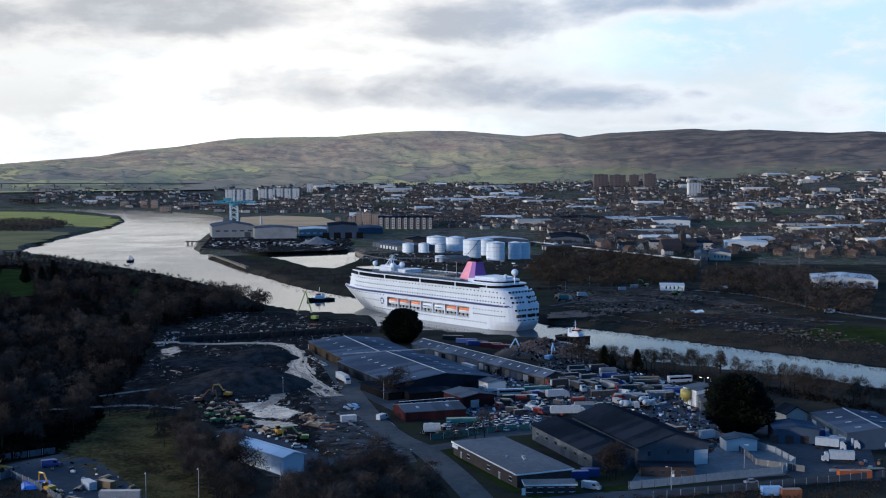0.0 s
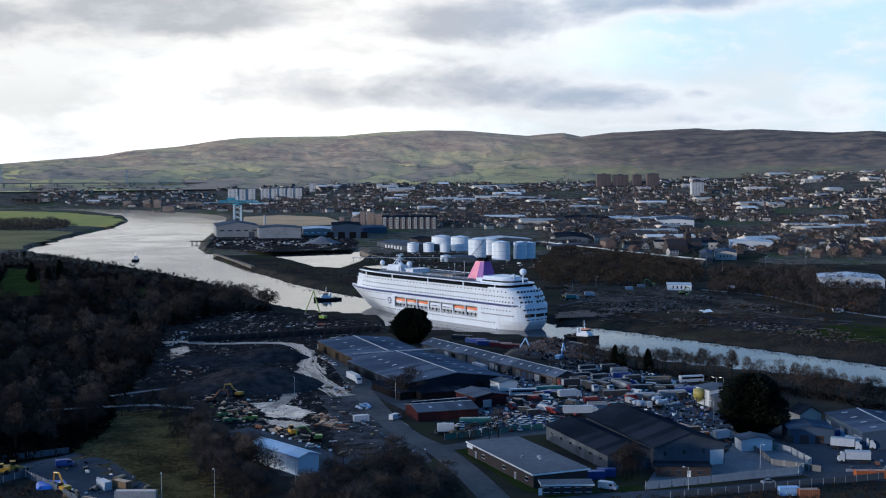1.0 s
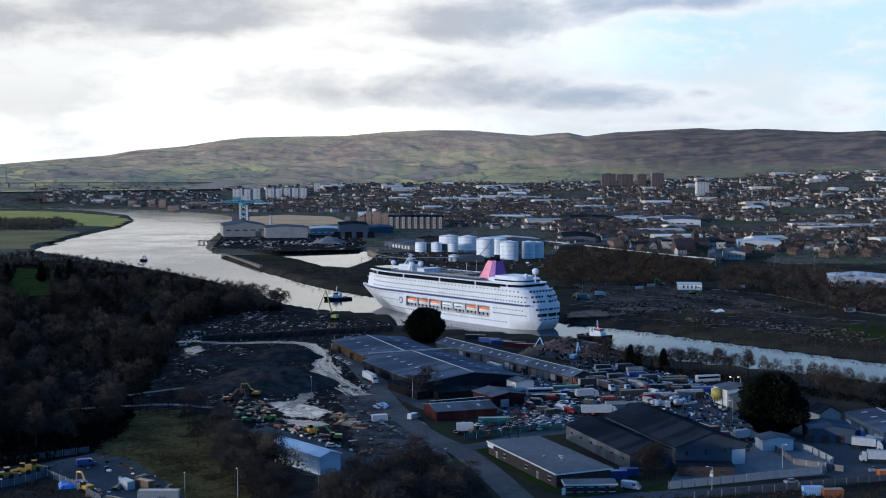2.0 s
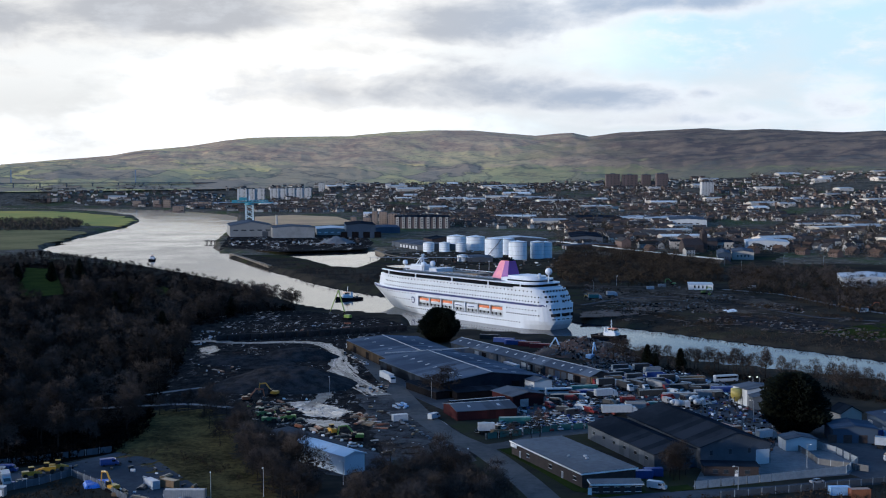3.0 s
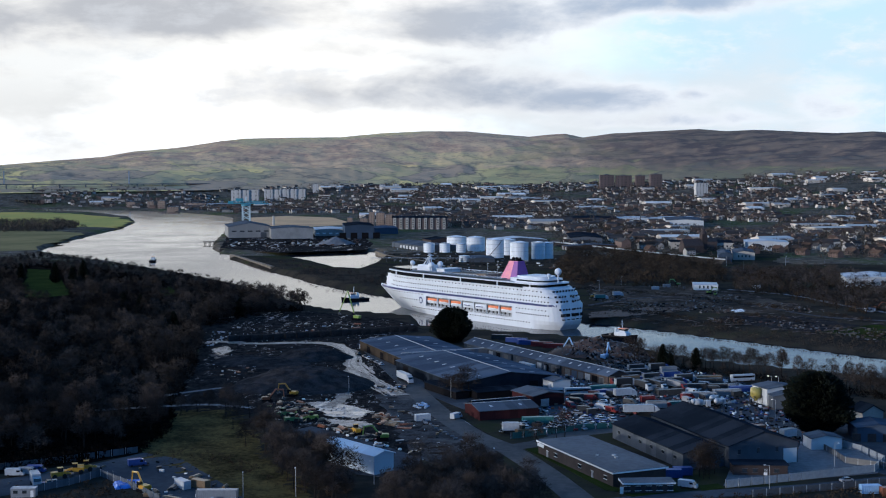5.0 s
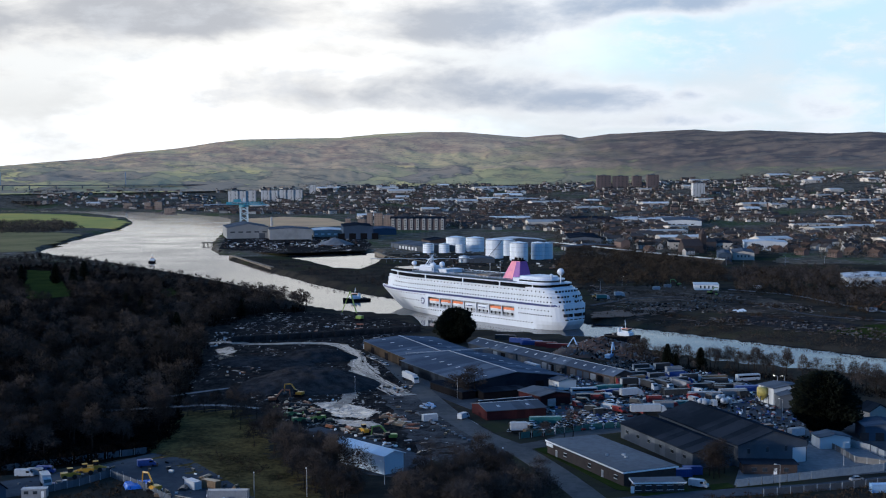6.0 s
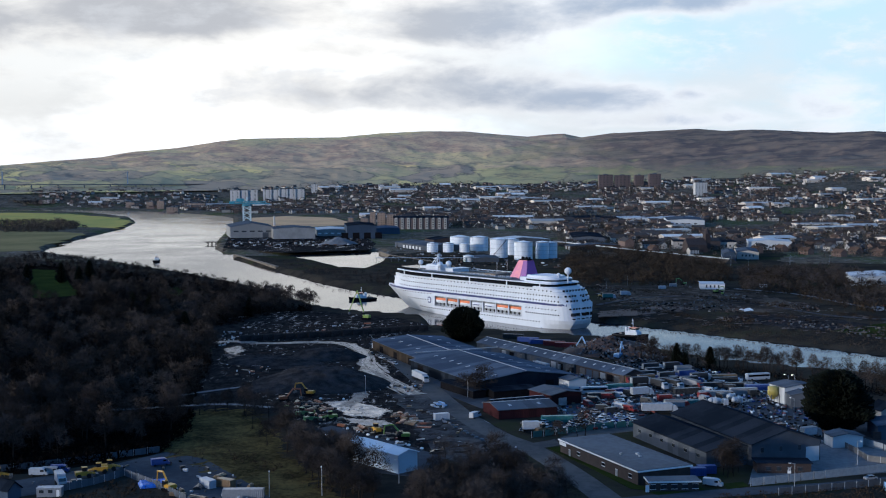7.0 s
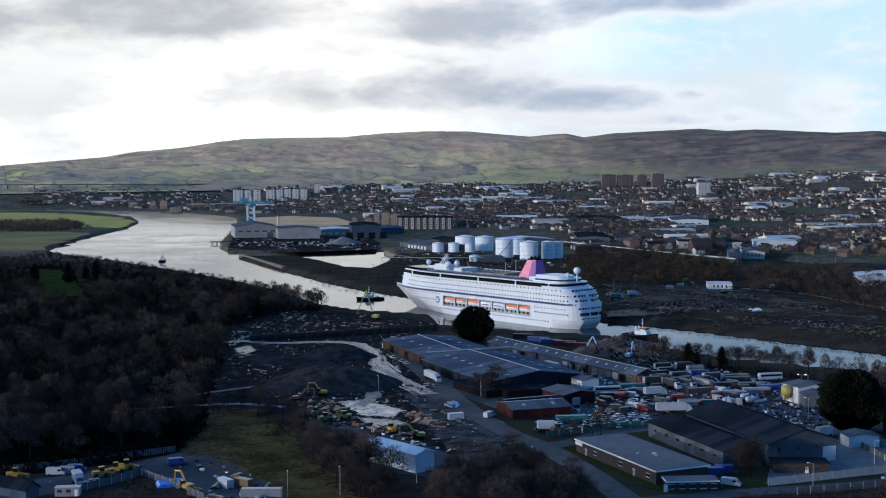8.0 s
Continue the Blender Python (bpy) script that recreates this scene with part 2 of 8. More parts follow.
def glowing(name, color, strength):
    mat = bpy.data.materials.new(name)
    mat.use_nodes = True
    n = Nodes(mat.node_tree)
    n.add("ShaderNodeOutputMaterial", {0: n.add("ShaderNodeEmission", {0: (*color, 1), 1: strength}).outputs[0]})
    return mat


def town_material():
    """Gardens, verges, streets and yards of a far town, paled for haze."""
    mat = bpy.data.materials.new("town_land")
    mat.use_nodes = True
    n = Nodes(mat.node_tree)
    co = n.add("ShaderNodeTexCoord").outputs["Object"]
    a, b, c = n.noise(co, 0.006, 5, 0.6), n.noise(co, 0.03, 6, 0.7), n.noise(co, 0.12, 4, 0.7)
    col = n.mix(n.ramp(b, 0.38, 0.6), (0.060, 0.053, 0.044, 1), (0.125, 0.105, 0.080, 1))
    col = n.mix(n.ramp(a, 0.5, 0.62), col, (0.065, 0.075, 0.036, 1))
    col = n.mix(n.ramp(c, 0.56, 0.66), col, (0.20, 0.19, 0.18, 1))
    bump = n.add("ShaderNodeBump", {"Strength": 0.5, "Distance": 1.0, "Height": c}).outputs[0]
    n.add("ShaderNodeOutputMaterial", {0: n.add("ShaderNodeBsdfPrincipled", {"Base Color": col, "Roughness": 0.95, "Normal": bump, "Specular IOR Level": 0.0}).outputs[0]})
    return mat


LAND, TOWN_LAND, WATER, HILL = ground_material(), town_material(), water_material(), hill_material()
TARMAC = material("tarmac", (0.046, 0.051, 0.060), 0.85, scale=0.05, second=(0.074, 0.080, 0.090), fine=9, bump=0.1, spec=0.05)
WORN_ROAD = material("worn_dusty_tarmac", (0.110, 0.106, 0.102), 0.9, scale=0.05, second=(0.066, 0.066, 0.068), fine=9, bump=0.1, spec=0.05)
CONCRETE = material("worn_concrete", (0.15, 0.16, 0.175), 0.85, scale=0.06, second=(0.08, 0.086, 0.096), fine=9, spec=0.25)
STONE = material("quay_stone", (0.16, 0.13, 0.095), 0.85, scale=0.2, second=(0.07, 0.058, 0.045), bump=0.3)


def mud_material():
    """Black trodden mud with wet gleaming hollows and tracks of its own shape."""
    mat = bpy.data.materials.new("black_mud")
    mat.use_nodes = True
    n = Nodes(mat.node_tree)
    co = n.add("ShaderNodeTexCoord").outputs["Object"]
    drawn = n.add("ShaderNodeMapping", {0: co, 2: (0, 0, 0.5), 3: (1.0, 0.45, 1)}).outputs[0]
    a, b, c = n.noise(drawn, 0.05, 4, 0.6, 0.6), n.noise(drawn, 0.30, 7, 0.72, 0.5), n.noise(co, 1.2, 4, 0.7)
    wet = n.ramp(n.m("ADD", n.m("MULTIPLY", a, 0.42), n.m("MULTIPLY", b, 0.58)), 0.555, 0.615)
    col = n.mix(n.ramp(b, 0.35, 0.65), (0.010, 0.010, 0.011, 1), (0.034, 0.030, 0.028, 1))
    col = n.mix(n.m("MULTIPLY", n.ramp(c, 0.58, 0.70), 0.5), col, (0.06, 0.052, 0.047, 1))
    # the hollows' sky gleam is put into a paler colour
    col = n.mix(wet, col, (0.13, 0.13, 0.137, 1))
    bump = n.add("ShaderNodeBump", {"Strength": 0.5, "Distance": 0.2, "Height": n.m("MULTIPLY", c, n.m("SUBTRACT", 1.0, wet))}).outputs[0]
    ins = {"Base Color": col, "Roughness": n.m("SUBTRACT", 0.85, n.m("MULTIPLY", wet, 0.55)), "Specular IOR Level": n.m("MULTIPLY", wet, 0.45), "Normal": bump}
    n.add("ShaderNodeOutputMaterial", {0: n.add("ShaderNodeBsdfPrincipled", ins).outputs[0]})
    return mat


MUD = mud_material()
GRAVEL = material("grey_gravel", (0.098, 0.092, 0.090), 0.9, scale=0.15, second=(0.036, 0.034, 0.034), fine=7, bump=0.4, spec=0.1)
# sky sheen on wet ground and water is put into these pale colours
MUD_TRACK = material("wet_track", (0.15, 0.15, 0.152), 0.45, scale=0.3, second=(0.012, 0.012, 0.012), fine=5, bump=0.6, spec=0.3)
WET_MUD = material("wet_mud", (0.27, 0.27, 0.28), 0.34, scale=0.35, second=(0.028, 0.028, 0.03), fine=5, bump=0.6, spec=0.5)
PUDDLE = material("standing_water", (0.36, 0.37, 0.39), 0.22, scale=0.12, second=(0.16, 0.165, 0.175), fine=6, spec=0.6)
GRASS = material("rough_grass", (0.118, 0.088, 0.036), 0.95, scale=0.07, second=(0.030, 0.025, 0.013), fine=8, bump=0.5, spec=0.1)
LAWN = material("green_turf", (0.034, 0.048, 0.013), 0.95, scale=0.05, second=(0.020, 0.028, 0.010), bump=0.3, spec=0.0)
PASTURE = material("pasture", (0.46, 0.36, 0.11), 0.95, scale=0.006, second=(0.30, 0.30, 0.10), fine=7, spec=0.1)
MEADOW = material("dull_meadow", (0.25, 0.20, 0.095), 0.95, scale=0.01, second=(0.16, 0.14, 0.07), spec=0.1)
STUBBLE = material("bare_field", (0.66, 0.42, 0.23), 0.95, scale=0.01, second=(0.52, 0.33, 0.19), spec=0.1)
WHITE = material("white_paint", (0.80, 0.80, 0.80), 0.4, scale=0.08, second=(0.70, 0.70, 0.69), fine=7)
SHIP_WHITE = material("ship_white", (0.63, 0.67, 0.72), 0.35, scale=0.12, second=(0.55, 0.585, 0.63), fine=5, streak=True)
TANK_WHITE = material("tank_white", (0.72, 0.76, 0.80), 0.45, scale=0.14, second=(0.56, 0.61, 0.66), fine=4, streak=True, per_object=0.14)
BLUE_BAND = material("navy_paint", (0.035, 0.05, 0.16), 0.4, vary=0.2)
DARK_GLASS = material("dark_glass", (0.012, 0.014, 0.018), 0.12, vary=0.3, spec=0.8)
GLASS = material("window_glass", (0.035, 0.045, 0.055), 0.1, vary=0.4, spec=0.9)
BLACK = material("black_paint", (0.012, 0.012, 0.014), 0.6, vary=0.3, spec=0.1)
STEEL = material("dark_steel", (0.10, 0.105, 0.115), 0.5, metal=0.3, scale=0.4)
PALE_STEEL = material("galvanised_steel", (0.38, 0.41, 0.44), 0.5, metal=0.4, scale=0.4)
ORANGE = material("lifeboat_orange", (0.80, 0.20, 0.06), 0.4, vary=0.25)
PURPLE = material("funnel_purple", (0.20, 0.045, 0.27), 0.4, vary=0.15)
PINK = material("funnel_pink", (0.72, 0.24, 0.28), 0.4, scale=0.1, second=(0.55, 0.16, 0.30))
TEAK = material("deck_planking", (0.20, 0.15, 0.11), 0.7, scale=0.3)
DECK_BLUE = material("deck_coating", (0.10, 0.14, 0.18), 0.7, scale=0.3)
ROOF_BLUE = ribbed("weathered_blue_roof", (0.046, 0.062, 0.088), (0.088, 0.112, 0.148), 1.2, 0, 0.8, 0.0, 0.05, 0.12)
ROOF_DARK = ribbed("dark_sheet_roof", (0.009, 0.013, 0.019), (0.020, 0.026, 0.036), 1.0, 0, 0.7, 0.0, 0.07, 0.3)
ROOF_FELT = material("roofing_felt", (0.062, 0.080, 0.104), 0.7, scale=0.06, second=(0.036, 0.048, 0.065), fine=8)
ROOF_GREY = ribbed("grey_sheet_roof", (0.095, 0.112, 0.135), (0.06, 0.07, 0.085), 1.0, 0, 0.6)
CLAD_GREY = ribbed("grey_cladding", (0.095, 0.108, 0.128), (0.06, 0.07, 0.084), 0.9, 0, 0.6)
CLAD_MID = ribbed("mid_grey_cladding", (0.30, 0.30, 0.29), (0.22, 0.22, 0.215), 0.9, 0, 0.6)
HALL_BLUE = ribbed("pale_blue_sheet", (0.52, 0.60, 0.68), (0.44, 0.52, 0.60), 0.9, 0, 0.6)
CLAD_PALE = ribbed("pale_cladding", (0.52, 0.54, 0.55), (0.42, 0.44, 0.46), 0.9, 0, 0.5)
CLAD_BLUE = ribbed("blue_cladding", (0.060, 0.085, 0.125), (0.04, 0.06, 0.09), 0.9, 0, 0.5)
CLAD_TAN = ribbed("tan_cladding", (0.048, 0.038, 0.030), (0.030, 0.025, 0.021), 0.9, 0, 0.6)
CLAD_RED = ribbed("red_cladding", (0.046, 0.017, 0.019), (0.028, 0.013, 0.015), 0.9, 0, 0.5)
BRICK = material("dark_brick", (0.052, 0.036, 0.033), 0.85, scale=0.5, second=(0.032, 0.024, 0.023), fine=9)
RED_BRICK = material("red_brick", (0.14, 0.092, 0.075), 0.85, scale=0.5, second=(0.095, 0.066, 0.056), per_object=0.4)
RENDER_PALE = material("pale_harling", (0.40, 0.37, 0.335), 0.85, scale=0.3, second=(0.35, 0.33, 0.30), per_object=0.3)
BARK = material("bark", (0.032, 0.027, 0.024), 0.95, vary=0.4, scale=2.0, spec=0.1)
TWIG = material("bare_twigs", (0.066, 0.055, 0.050), 0.95, vary=0.65, scale=0.09, per_object=0.7, spec=0.05)
BROWN_TWIG = material("brown_bare_twigs", (0.062, 0.052, 0.046), 0.95, scale=0.028, second=(0.007, 0.0065, 0.0065), fine=3.2, per_island=0.5, spec=0.05)
FIR = material("dark_needles", (0.009, 0.013, 0.008), 0.9, vary=0.5, scale=0.8, per_island=0.8, spec=0.15)
# the crown's inner shade is put into this darker needle colour
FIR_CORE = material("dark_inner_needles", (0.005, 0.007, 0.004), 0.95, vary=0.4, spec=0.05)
SCRUB = material("winter_scrub", (0.060, 0.047, 0.036), 0.95, vary=0.5, scale=0.1, per_island=0.9, spec=0.1)


# ---- building blocks ----
def box(bm, x, y, z, sx, sy, sz, rz=0.0, rx=0.0, ry=0.0):
    """A box by its middle and its sizes."""
    m = Matrix.Translation((x, y, z)) @ Euler((rx, ry, rz)).to_matrix().to_4x4() @ Matrix.Diagonal((sx, sy, sz, 1))
    return bmesh.ops.create_cube(bm, size=1, matrix=m)["verts"]


def prism(bm, outline, z0, z1):
    """An upright prism over an outline that runs anticlockwise."""
    lo = [bm.verts.new((x, y, z0)) for x, y in outline]
    hi = [bm.verts.new((x, y, z1)) for x, y in outline]
    bm.faces.new(lo[::-1]), bm.faces.new(hi)
    for i in range(len(lo)):
        j = (i + 1) % len(lo)
        bm.faces.new((lo[i], lo[j], hi[j], hi[i]))


def section(bm, outline, x0, x1):
    """A long body: an outline in (y, z) drawn along x."""
    lo = [bm.verts.new((x0, y, z)) for y, z in outline]
    hi = [bm.verts.new((x1, y, z)) for y, z in outline]
    bm.faces.new(lo), bm.faces.new(hi[::-1])
    for i in range(len(lo)):
        j = (i + 1) % len(lo)
        bm.faces.new((lo[j], lo[i], hi[i], hi[j]))


def drum(bm, x, y, z0, z1, r0, r1=None, n=12):
    r1 = r0 if r1 is None else r1
    bmesh.ops.create_cone(bm, cap_ends=True, segments=n, radius1=r0, radius2=max(r1, 1e-4), depth=z1 - z0, matrix=Matrix.Translation((x, y, (z0 + z1) / 2)))


def rod(bm, a, b, r, n=6, r2=None):
    a, b = Vector(a), Vector(b)
    m = Matrix.Translation((a + b) / 2) @ (b - a).to_track_quat("Z", "Y").to_matrix().to_4x4()
    bmesh.ops.create_cone(bm, cap_ends=True, segments=n, radius1=r, radius2=r if r2 is None else r2, depth=(b - a).length, matrix=m)


def ball(bm, x, y, z, r, n=10):
    bmesh.ops.create_uvsphere(bm, u_segments=n, v_segments=max(6, n // 2 + 1), radius=r, matrix=Matrix.Translation((x, y, z)))


def mesh_of(name, bm, mat, smooth=False):
    me = bpy.data.meshes.new(name)
    bmesh.ops.recalc_face_normals(bm, faces=bm.faces)
    bm.to_mesh(me)
    bm.free()
    me.materials.append(mat)
    if smooth:
        me.polygons.foreach_set("use_smooth", [True] * len(me.polygons))
    return me


def part(name, bm, mat, parent, label="", smooth=False):
    """One mesh under a thing or under a part of one."""
    ob = new(name, mesh_of(name, bm, mat, smooth))
    ob.parent = parent
    if label:
        ob["label"] = label
    return ob


def thing(name, x, y, z, turn, label, category, group=""):
    """An empty at the base of a thing."""
    ob = new(name)
    ob.matrix_basis = pose(x, y, z, 0, 0, turn)
    return tagged(ob, label, category, group)


def made(fill, *args, **kw):
    bm = bmesh.new()
    fill(bm, *args, **kw)
    return bm


def boxes(rows):
    bm = bmesh.new()
    for r in rows:
        box(bm, *r)
    return bm


def sheet_mesh(name, verts, faces, mat, smooth=False):
    me = bpy.data.meshes.new(name)
    me.from_pydata(verts, [], faces)
    me.materials.append(mat)
    if smooth:
        me.polygons.foreach_set("use_smooth", [True] * len(faces))
    return me


# ---- land, river, hills ----
SOUTH_BANK = [(297.6, 407.9), (164.4, 582.7), (125.8, 608.8), (87.6, 632.4), (61.7, 665.5), (30.0, 718.8), (-17.3, 742.8), (-56.4, 753.2), (-77.0, 771.0), (-85.6, 821.6), (-101.8, 833.5), (-140.4, 851.1), (-171.4, 885.0), (-248.7, 1029.0), (-342.6, 1161.7), (-472.0, 1317.4), (-586.9, 1440.4), (-640.3, 1523.6), (-683.9, 1699.4), (-712.7, 1886.4), (-756.2, 2185.6), (-824.5, 2470.2), (-923.1, 2726.0), (-1101.5, 2993.8), (-1275.2, 3169.8), (-1597.1, 3153.6), (-1700.4, 3357.7), (-1373.7, 3373.6), (-1094.6, 3279.8), (-925.8, 3139.2)]
NORTH_BANK = [(-747.0, 2887.3), (-669.7, 2704.3), (-570.5, 2268.5), (-473.4, 1786.7), (-424.5, 1584.8), (-390.4, 1495.4), (-315.1, 1479.1), (-250.5, 1515.5), (-203.6, 1552.1), (-180.0, 1467.3), (-175.3, 1337.4), (-181.6, 1242.2), (-205.0, 1240.6), (-245.6, 1332.7), (-285.1, 1401.6), (-331.4, 1457.3), (-363.3, 1445.1), (-358.9, 1406.1), (-270.5, 1228.8), (-202.2, 1097.5), (-160.3, 1030.1), (-114.2, 971.3), (-64.5, 915.8), (-20.5, 870.2), (30.2, 820.4), (55.2, 797.9), (103.0, 746.4), (145.0, 703.9), (186.0, 660.6), (354.9, 487.9)]
RIVER = SOUTH_BANK + NORTH_BANK
FAR_BANK = NORTH_BANK[24:]
BASE_BY_BEARING = [(-40, 40), (-24, 50), (-16, 56), (-6, 64), (4, 72), (14, 110), (40, 110)]
RISE_BY_BEARING = [(-40, 3750), (-15, 3700), (-11, 3500), (-7, 2800), (40, 2700)]


def inside(px, py, outline):
    """Which points lie inside an outline, and how far all are from its edge."""
    hit, near = np.zeros(px.shape, bool), np.full(px.shape, 1e9)
    for (x0, y0), (x1, y1) in zip(outline, outline[1:] + outline[:1]):
        cross = (y0 > py) != (y1 > py)
        if y1 != y0:
            hit ^= cross & (px < (x1 - x0) * (py - y0) / (y1 - y0) + x0)
        k = np.clip(((px - x0) * (x1 - x0) + (py - y0) * (y1 - y0)) / ((x1 - x0) ** 2 + (y1 - y0) ** 2 + 1e-9), 0, 1)
        near = np.minimum(near, np.hypot(px - x0 - k * (x1 - x0), py - y0 - k * (y1 - y0)))
    return hit, near


def rise(x, y):
    """The height of the land, without banks and small relief."""
    x, y = np.asarray(x, float), np.asarray(y, float)
    d, a = np.hypot(x, y), np.degrees(np.arctan2(x, y))
    top, start = np.interp(a, *zip(*BASE_BY_BEARING)), np.interp(a, *zip(*RISE_BY_BEARING))
    # the far bank slopes gently to the water on the eastern reach
    off = (y - np.interp(x, *zip(*FAR_BANK))) * 0.7
    dip = np.where((x > 40) & (off > -20), np.clip((38 - off) / 38, 0, 1) * 2.6 * np.clip((x - 40) / 40, 0, 1), 0.0)
    return 4 - dip + (top - 4) * np.clip((d - start) / (4200 - start), 0, 1) ** 1.25


def land(x, y):
    return float(rise(x, y))


def fan(bearings, distances):
    a, d = np.meshgrid(np.radians(bearings), distances)
    rows, cols = a.shape
    i = np.arange(rows * cols).reshape(rows, cols)
    quads = np.stack([i[:-1, :-1], i[:-1, 1:], i[1:, 1:], i[1:, :-1]], -1).reshape(-1, 4)[:, ::-1]
    return d * np.sin(a), d * np.cos(a), quads


def make_ground():
    bearings = np.r_[np.linspace(-180, -32, 38)[:-1], np.linspace(-32, 24, 360), np.linspace(24, 180, 40)[1:]]
    x, y, quads = fan(bearings, np.geomspace(40, 4950, 380))
    wet, near = inside(x, y, RIVER)
    side = np.where(wet, near, -near)
    z = rise(x, y)
    z = np.where(side > -3, z - np.clip((side + 3) / 6, 0, 1) * 5.2, z)
    verts = np.stack([x, y, z], -1).reshape(-1, 3)
    sheet = sheet_mesh("ground", verts.tolist(), quads.tolist(), LAND, True)
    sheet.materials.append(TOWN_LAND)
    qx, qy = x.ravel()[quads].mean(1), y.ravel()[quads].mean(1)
    # past about 1420 m the paler land, lightened for haze, takes over
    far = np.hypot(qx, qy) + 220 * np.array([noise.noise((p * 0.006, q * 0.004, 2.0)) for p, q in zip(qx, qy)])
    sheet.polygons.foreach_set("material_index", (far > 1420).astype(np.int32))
    tagged(new("ground", sheet), "dark winter land with soil and rough grass", "ground", kind="structure")
    bm = bmesh.new()
    bm.faces.new([bm.verts.new(p) for p in ((-4200, 300, 0), (2500, 300, 0), (2500, 3700, 0), (-4200, 3700, 0))])
    tagged(new("water", mesh_of("water", bm, WATER)), "grey rippled tidal river reflecting the bright sky", "river", kind="structure")


RIDGE = [(-31.29, 101), (-25.96, 113), (-24.56, 130), (-22.18, 148), (-19.73, 165), (-18.23, 187), (-16.2, 203), (-14.66, 224), (-13.36, 237), (-8.89, 243), (-7.03, 259), (-5.17, 266), (-3.04, 266), (-0.11, 245), (0.81, 252), (1.6, 256), (2.39, 240), (3.83, 257), (7.7, 271), (8.97, 263), (10.22, 267), (13.65, 251), (15.32, 256), (18.55, 240), (24.96, 190)]


def make_hills():
    bearings = np.linspace(-34, 26, 560)
    x, y, quads = fan(bearings, np.linspace(4080, 4960, 64))
    d, a = np.hypot(x, y), np.degrees(np.arctan2(x, y))
    foot = np.interp(a, *zip(*BASE_BY_BEARING))
    top = np.interp(a, *zip(*RIDGE))
    broad = sum(np.interp(a + off, *zip(*RIDGE)) for off in (-5, -3.5, -2, -0.7, 0.7, 2, 3.5, 5)) / 8
    k = np.clip((d - 4150) / 620, 0, 1)
    shape = 0.55 * k + 0.45 * k * k * (3 - 2 * k)
    z = foot - 10 + 10 * np.clip((d - 4080) / 90, 0, 1) + (broad - foot) * shape + (top - broad) * k ** 5
    bumps = np.array([noise.fractal((p * 0.004, q * 0.009, 3.1), 0.9, 2.1, 6) + 0.5 * noise.fractal((p * 0.018, q * 0.03, 1.1), 0.9, 2.1, 4)
                      for p, q in zip(x.ravel(), y.ravel())]).reshape(x.shape)
    z += bumps * 9 * np.clip((d - 4130) / 150, 0, 1) * np.clip((4780 - d) / 160 + 0.12, 0.12, 1)
    z = np.where(d > 4800, z - (d - 4800) * 0.4, z)
    verts = np.stack([x, y, z], -1).reshape(-1, 3)
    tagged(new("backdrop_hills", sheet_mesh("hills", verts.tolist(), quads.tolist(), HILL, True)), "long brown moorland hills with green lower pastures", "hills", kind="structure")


make_ground()
make_hills()


# ---- the cruise ship ----
SHIP_BEAM = 15.6


def half_beam(x, z):
    """Half the hull's breadth."""
    low = min(max(z / 15, 0), 1)
    stem = 176 + 25 * low ** 0.9
    aft = 1 - max(0, (24 - x) / 24) ** 2.4 * (0.26 - 0.1 * low)
    if x < 10:
        aft *= 0.50 + 0.50 * math.sqrt(max(0.0, 1 - ((10 - x) / 10) ** 2))
    # the counter draws in towards the water
    aft *= 1 - 0.42 * max(0.0, 1 - max(z, 0) / 6) ** 1.6 * max(0.0, (22 - x) / 22)
    start = 112 + 34 * low
    fore = 1 - max(0, min(1, (x - start) / (stem - start))) ** (1.5 + 0.7 * low)
    return SHIP_BEAM * max(0.0, aft * fore)


def upper_half(x, inset=0.0):
    """Half the breadth of the upper decks, rounded at both ends."""
    fore = 1 - max(0, min(1, (x - 140) / 50)) ** 2.0 * 0.75
    aft = 1 - max(0, min(1, (16 - x) / 16)) ** 2.4 * 0.28
    return SHIP_BEAM * fore * aft - inset


def rounded_half(x, x0, inset=0.0):
    """Half the breadth of a storey whose after end is rounded."""
    k = min(1.0, max(0.0, (x0 + 9 - x) / 9))
    return (upper_half(x) * (0.50 + 0.50 * math.sqrt(1 - k * k))) - inset


def after_edge(y, shape):
    """How far forward of the stern a rounded outline reaches the breadth y; shape gives half the breadth at x."""
    x = 0.0
    while x < 30 and shape(x) < abs(y):
        x += 0.05
    return x


def deck_block(x0, x1, z0, z1, inset=0.0):
    """One storey of the upper works."""
    xs = [x0 + 9 * (k / 10) ** 2 for k in range(10)] + [x0 + 9 + (x1 - x0 - 9) * k / 36 for k in range(37)]
    port = [(x, rounded_half(x, x0, inset)) for x in xs]
    bm = bmesh.new()
    prism(bm, [(x, -h) for x, h in port] + [(x, h) for x, h in port[::-1]], z0, z1)
    return bm


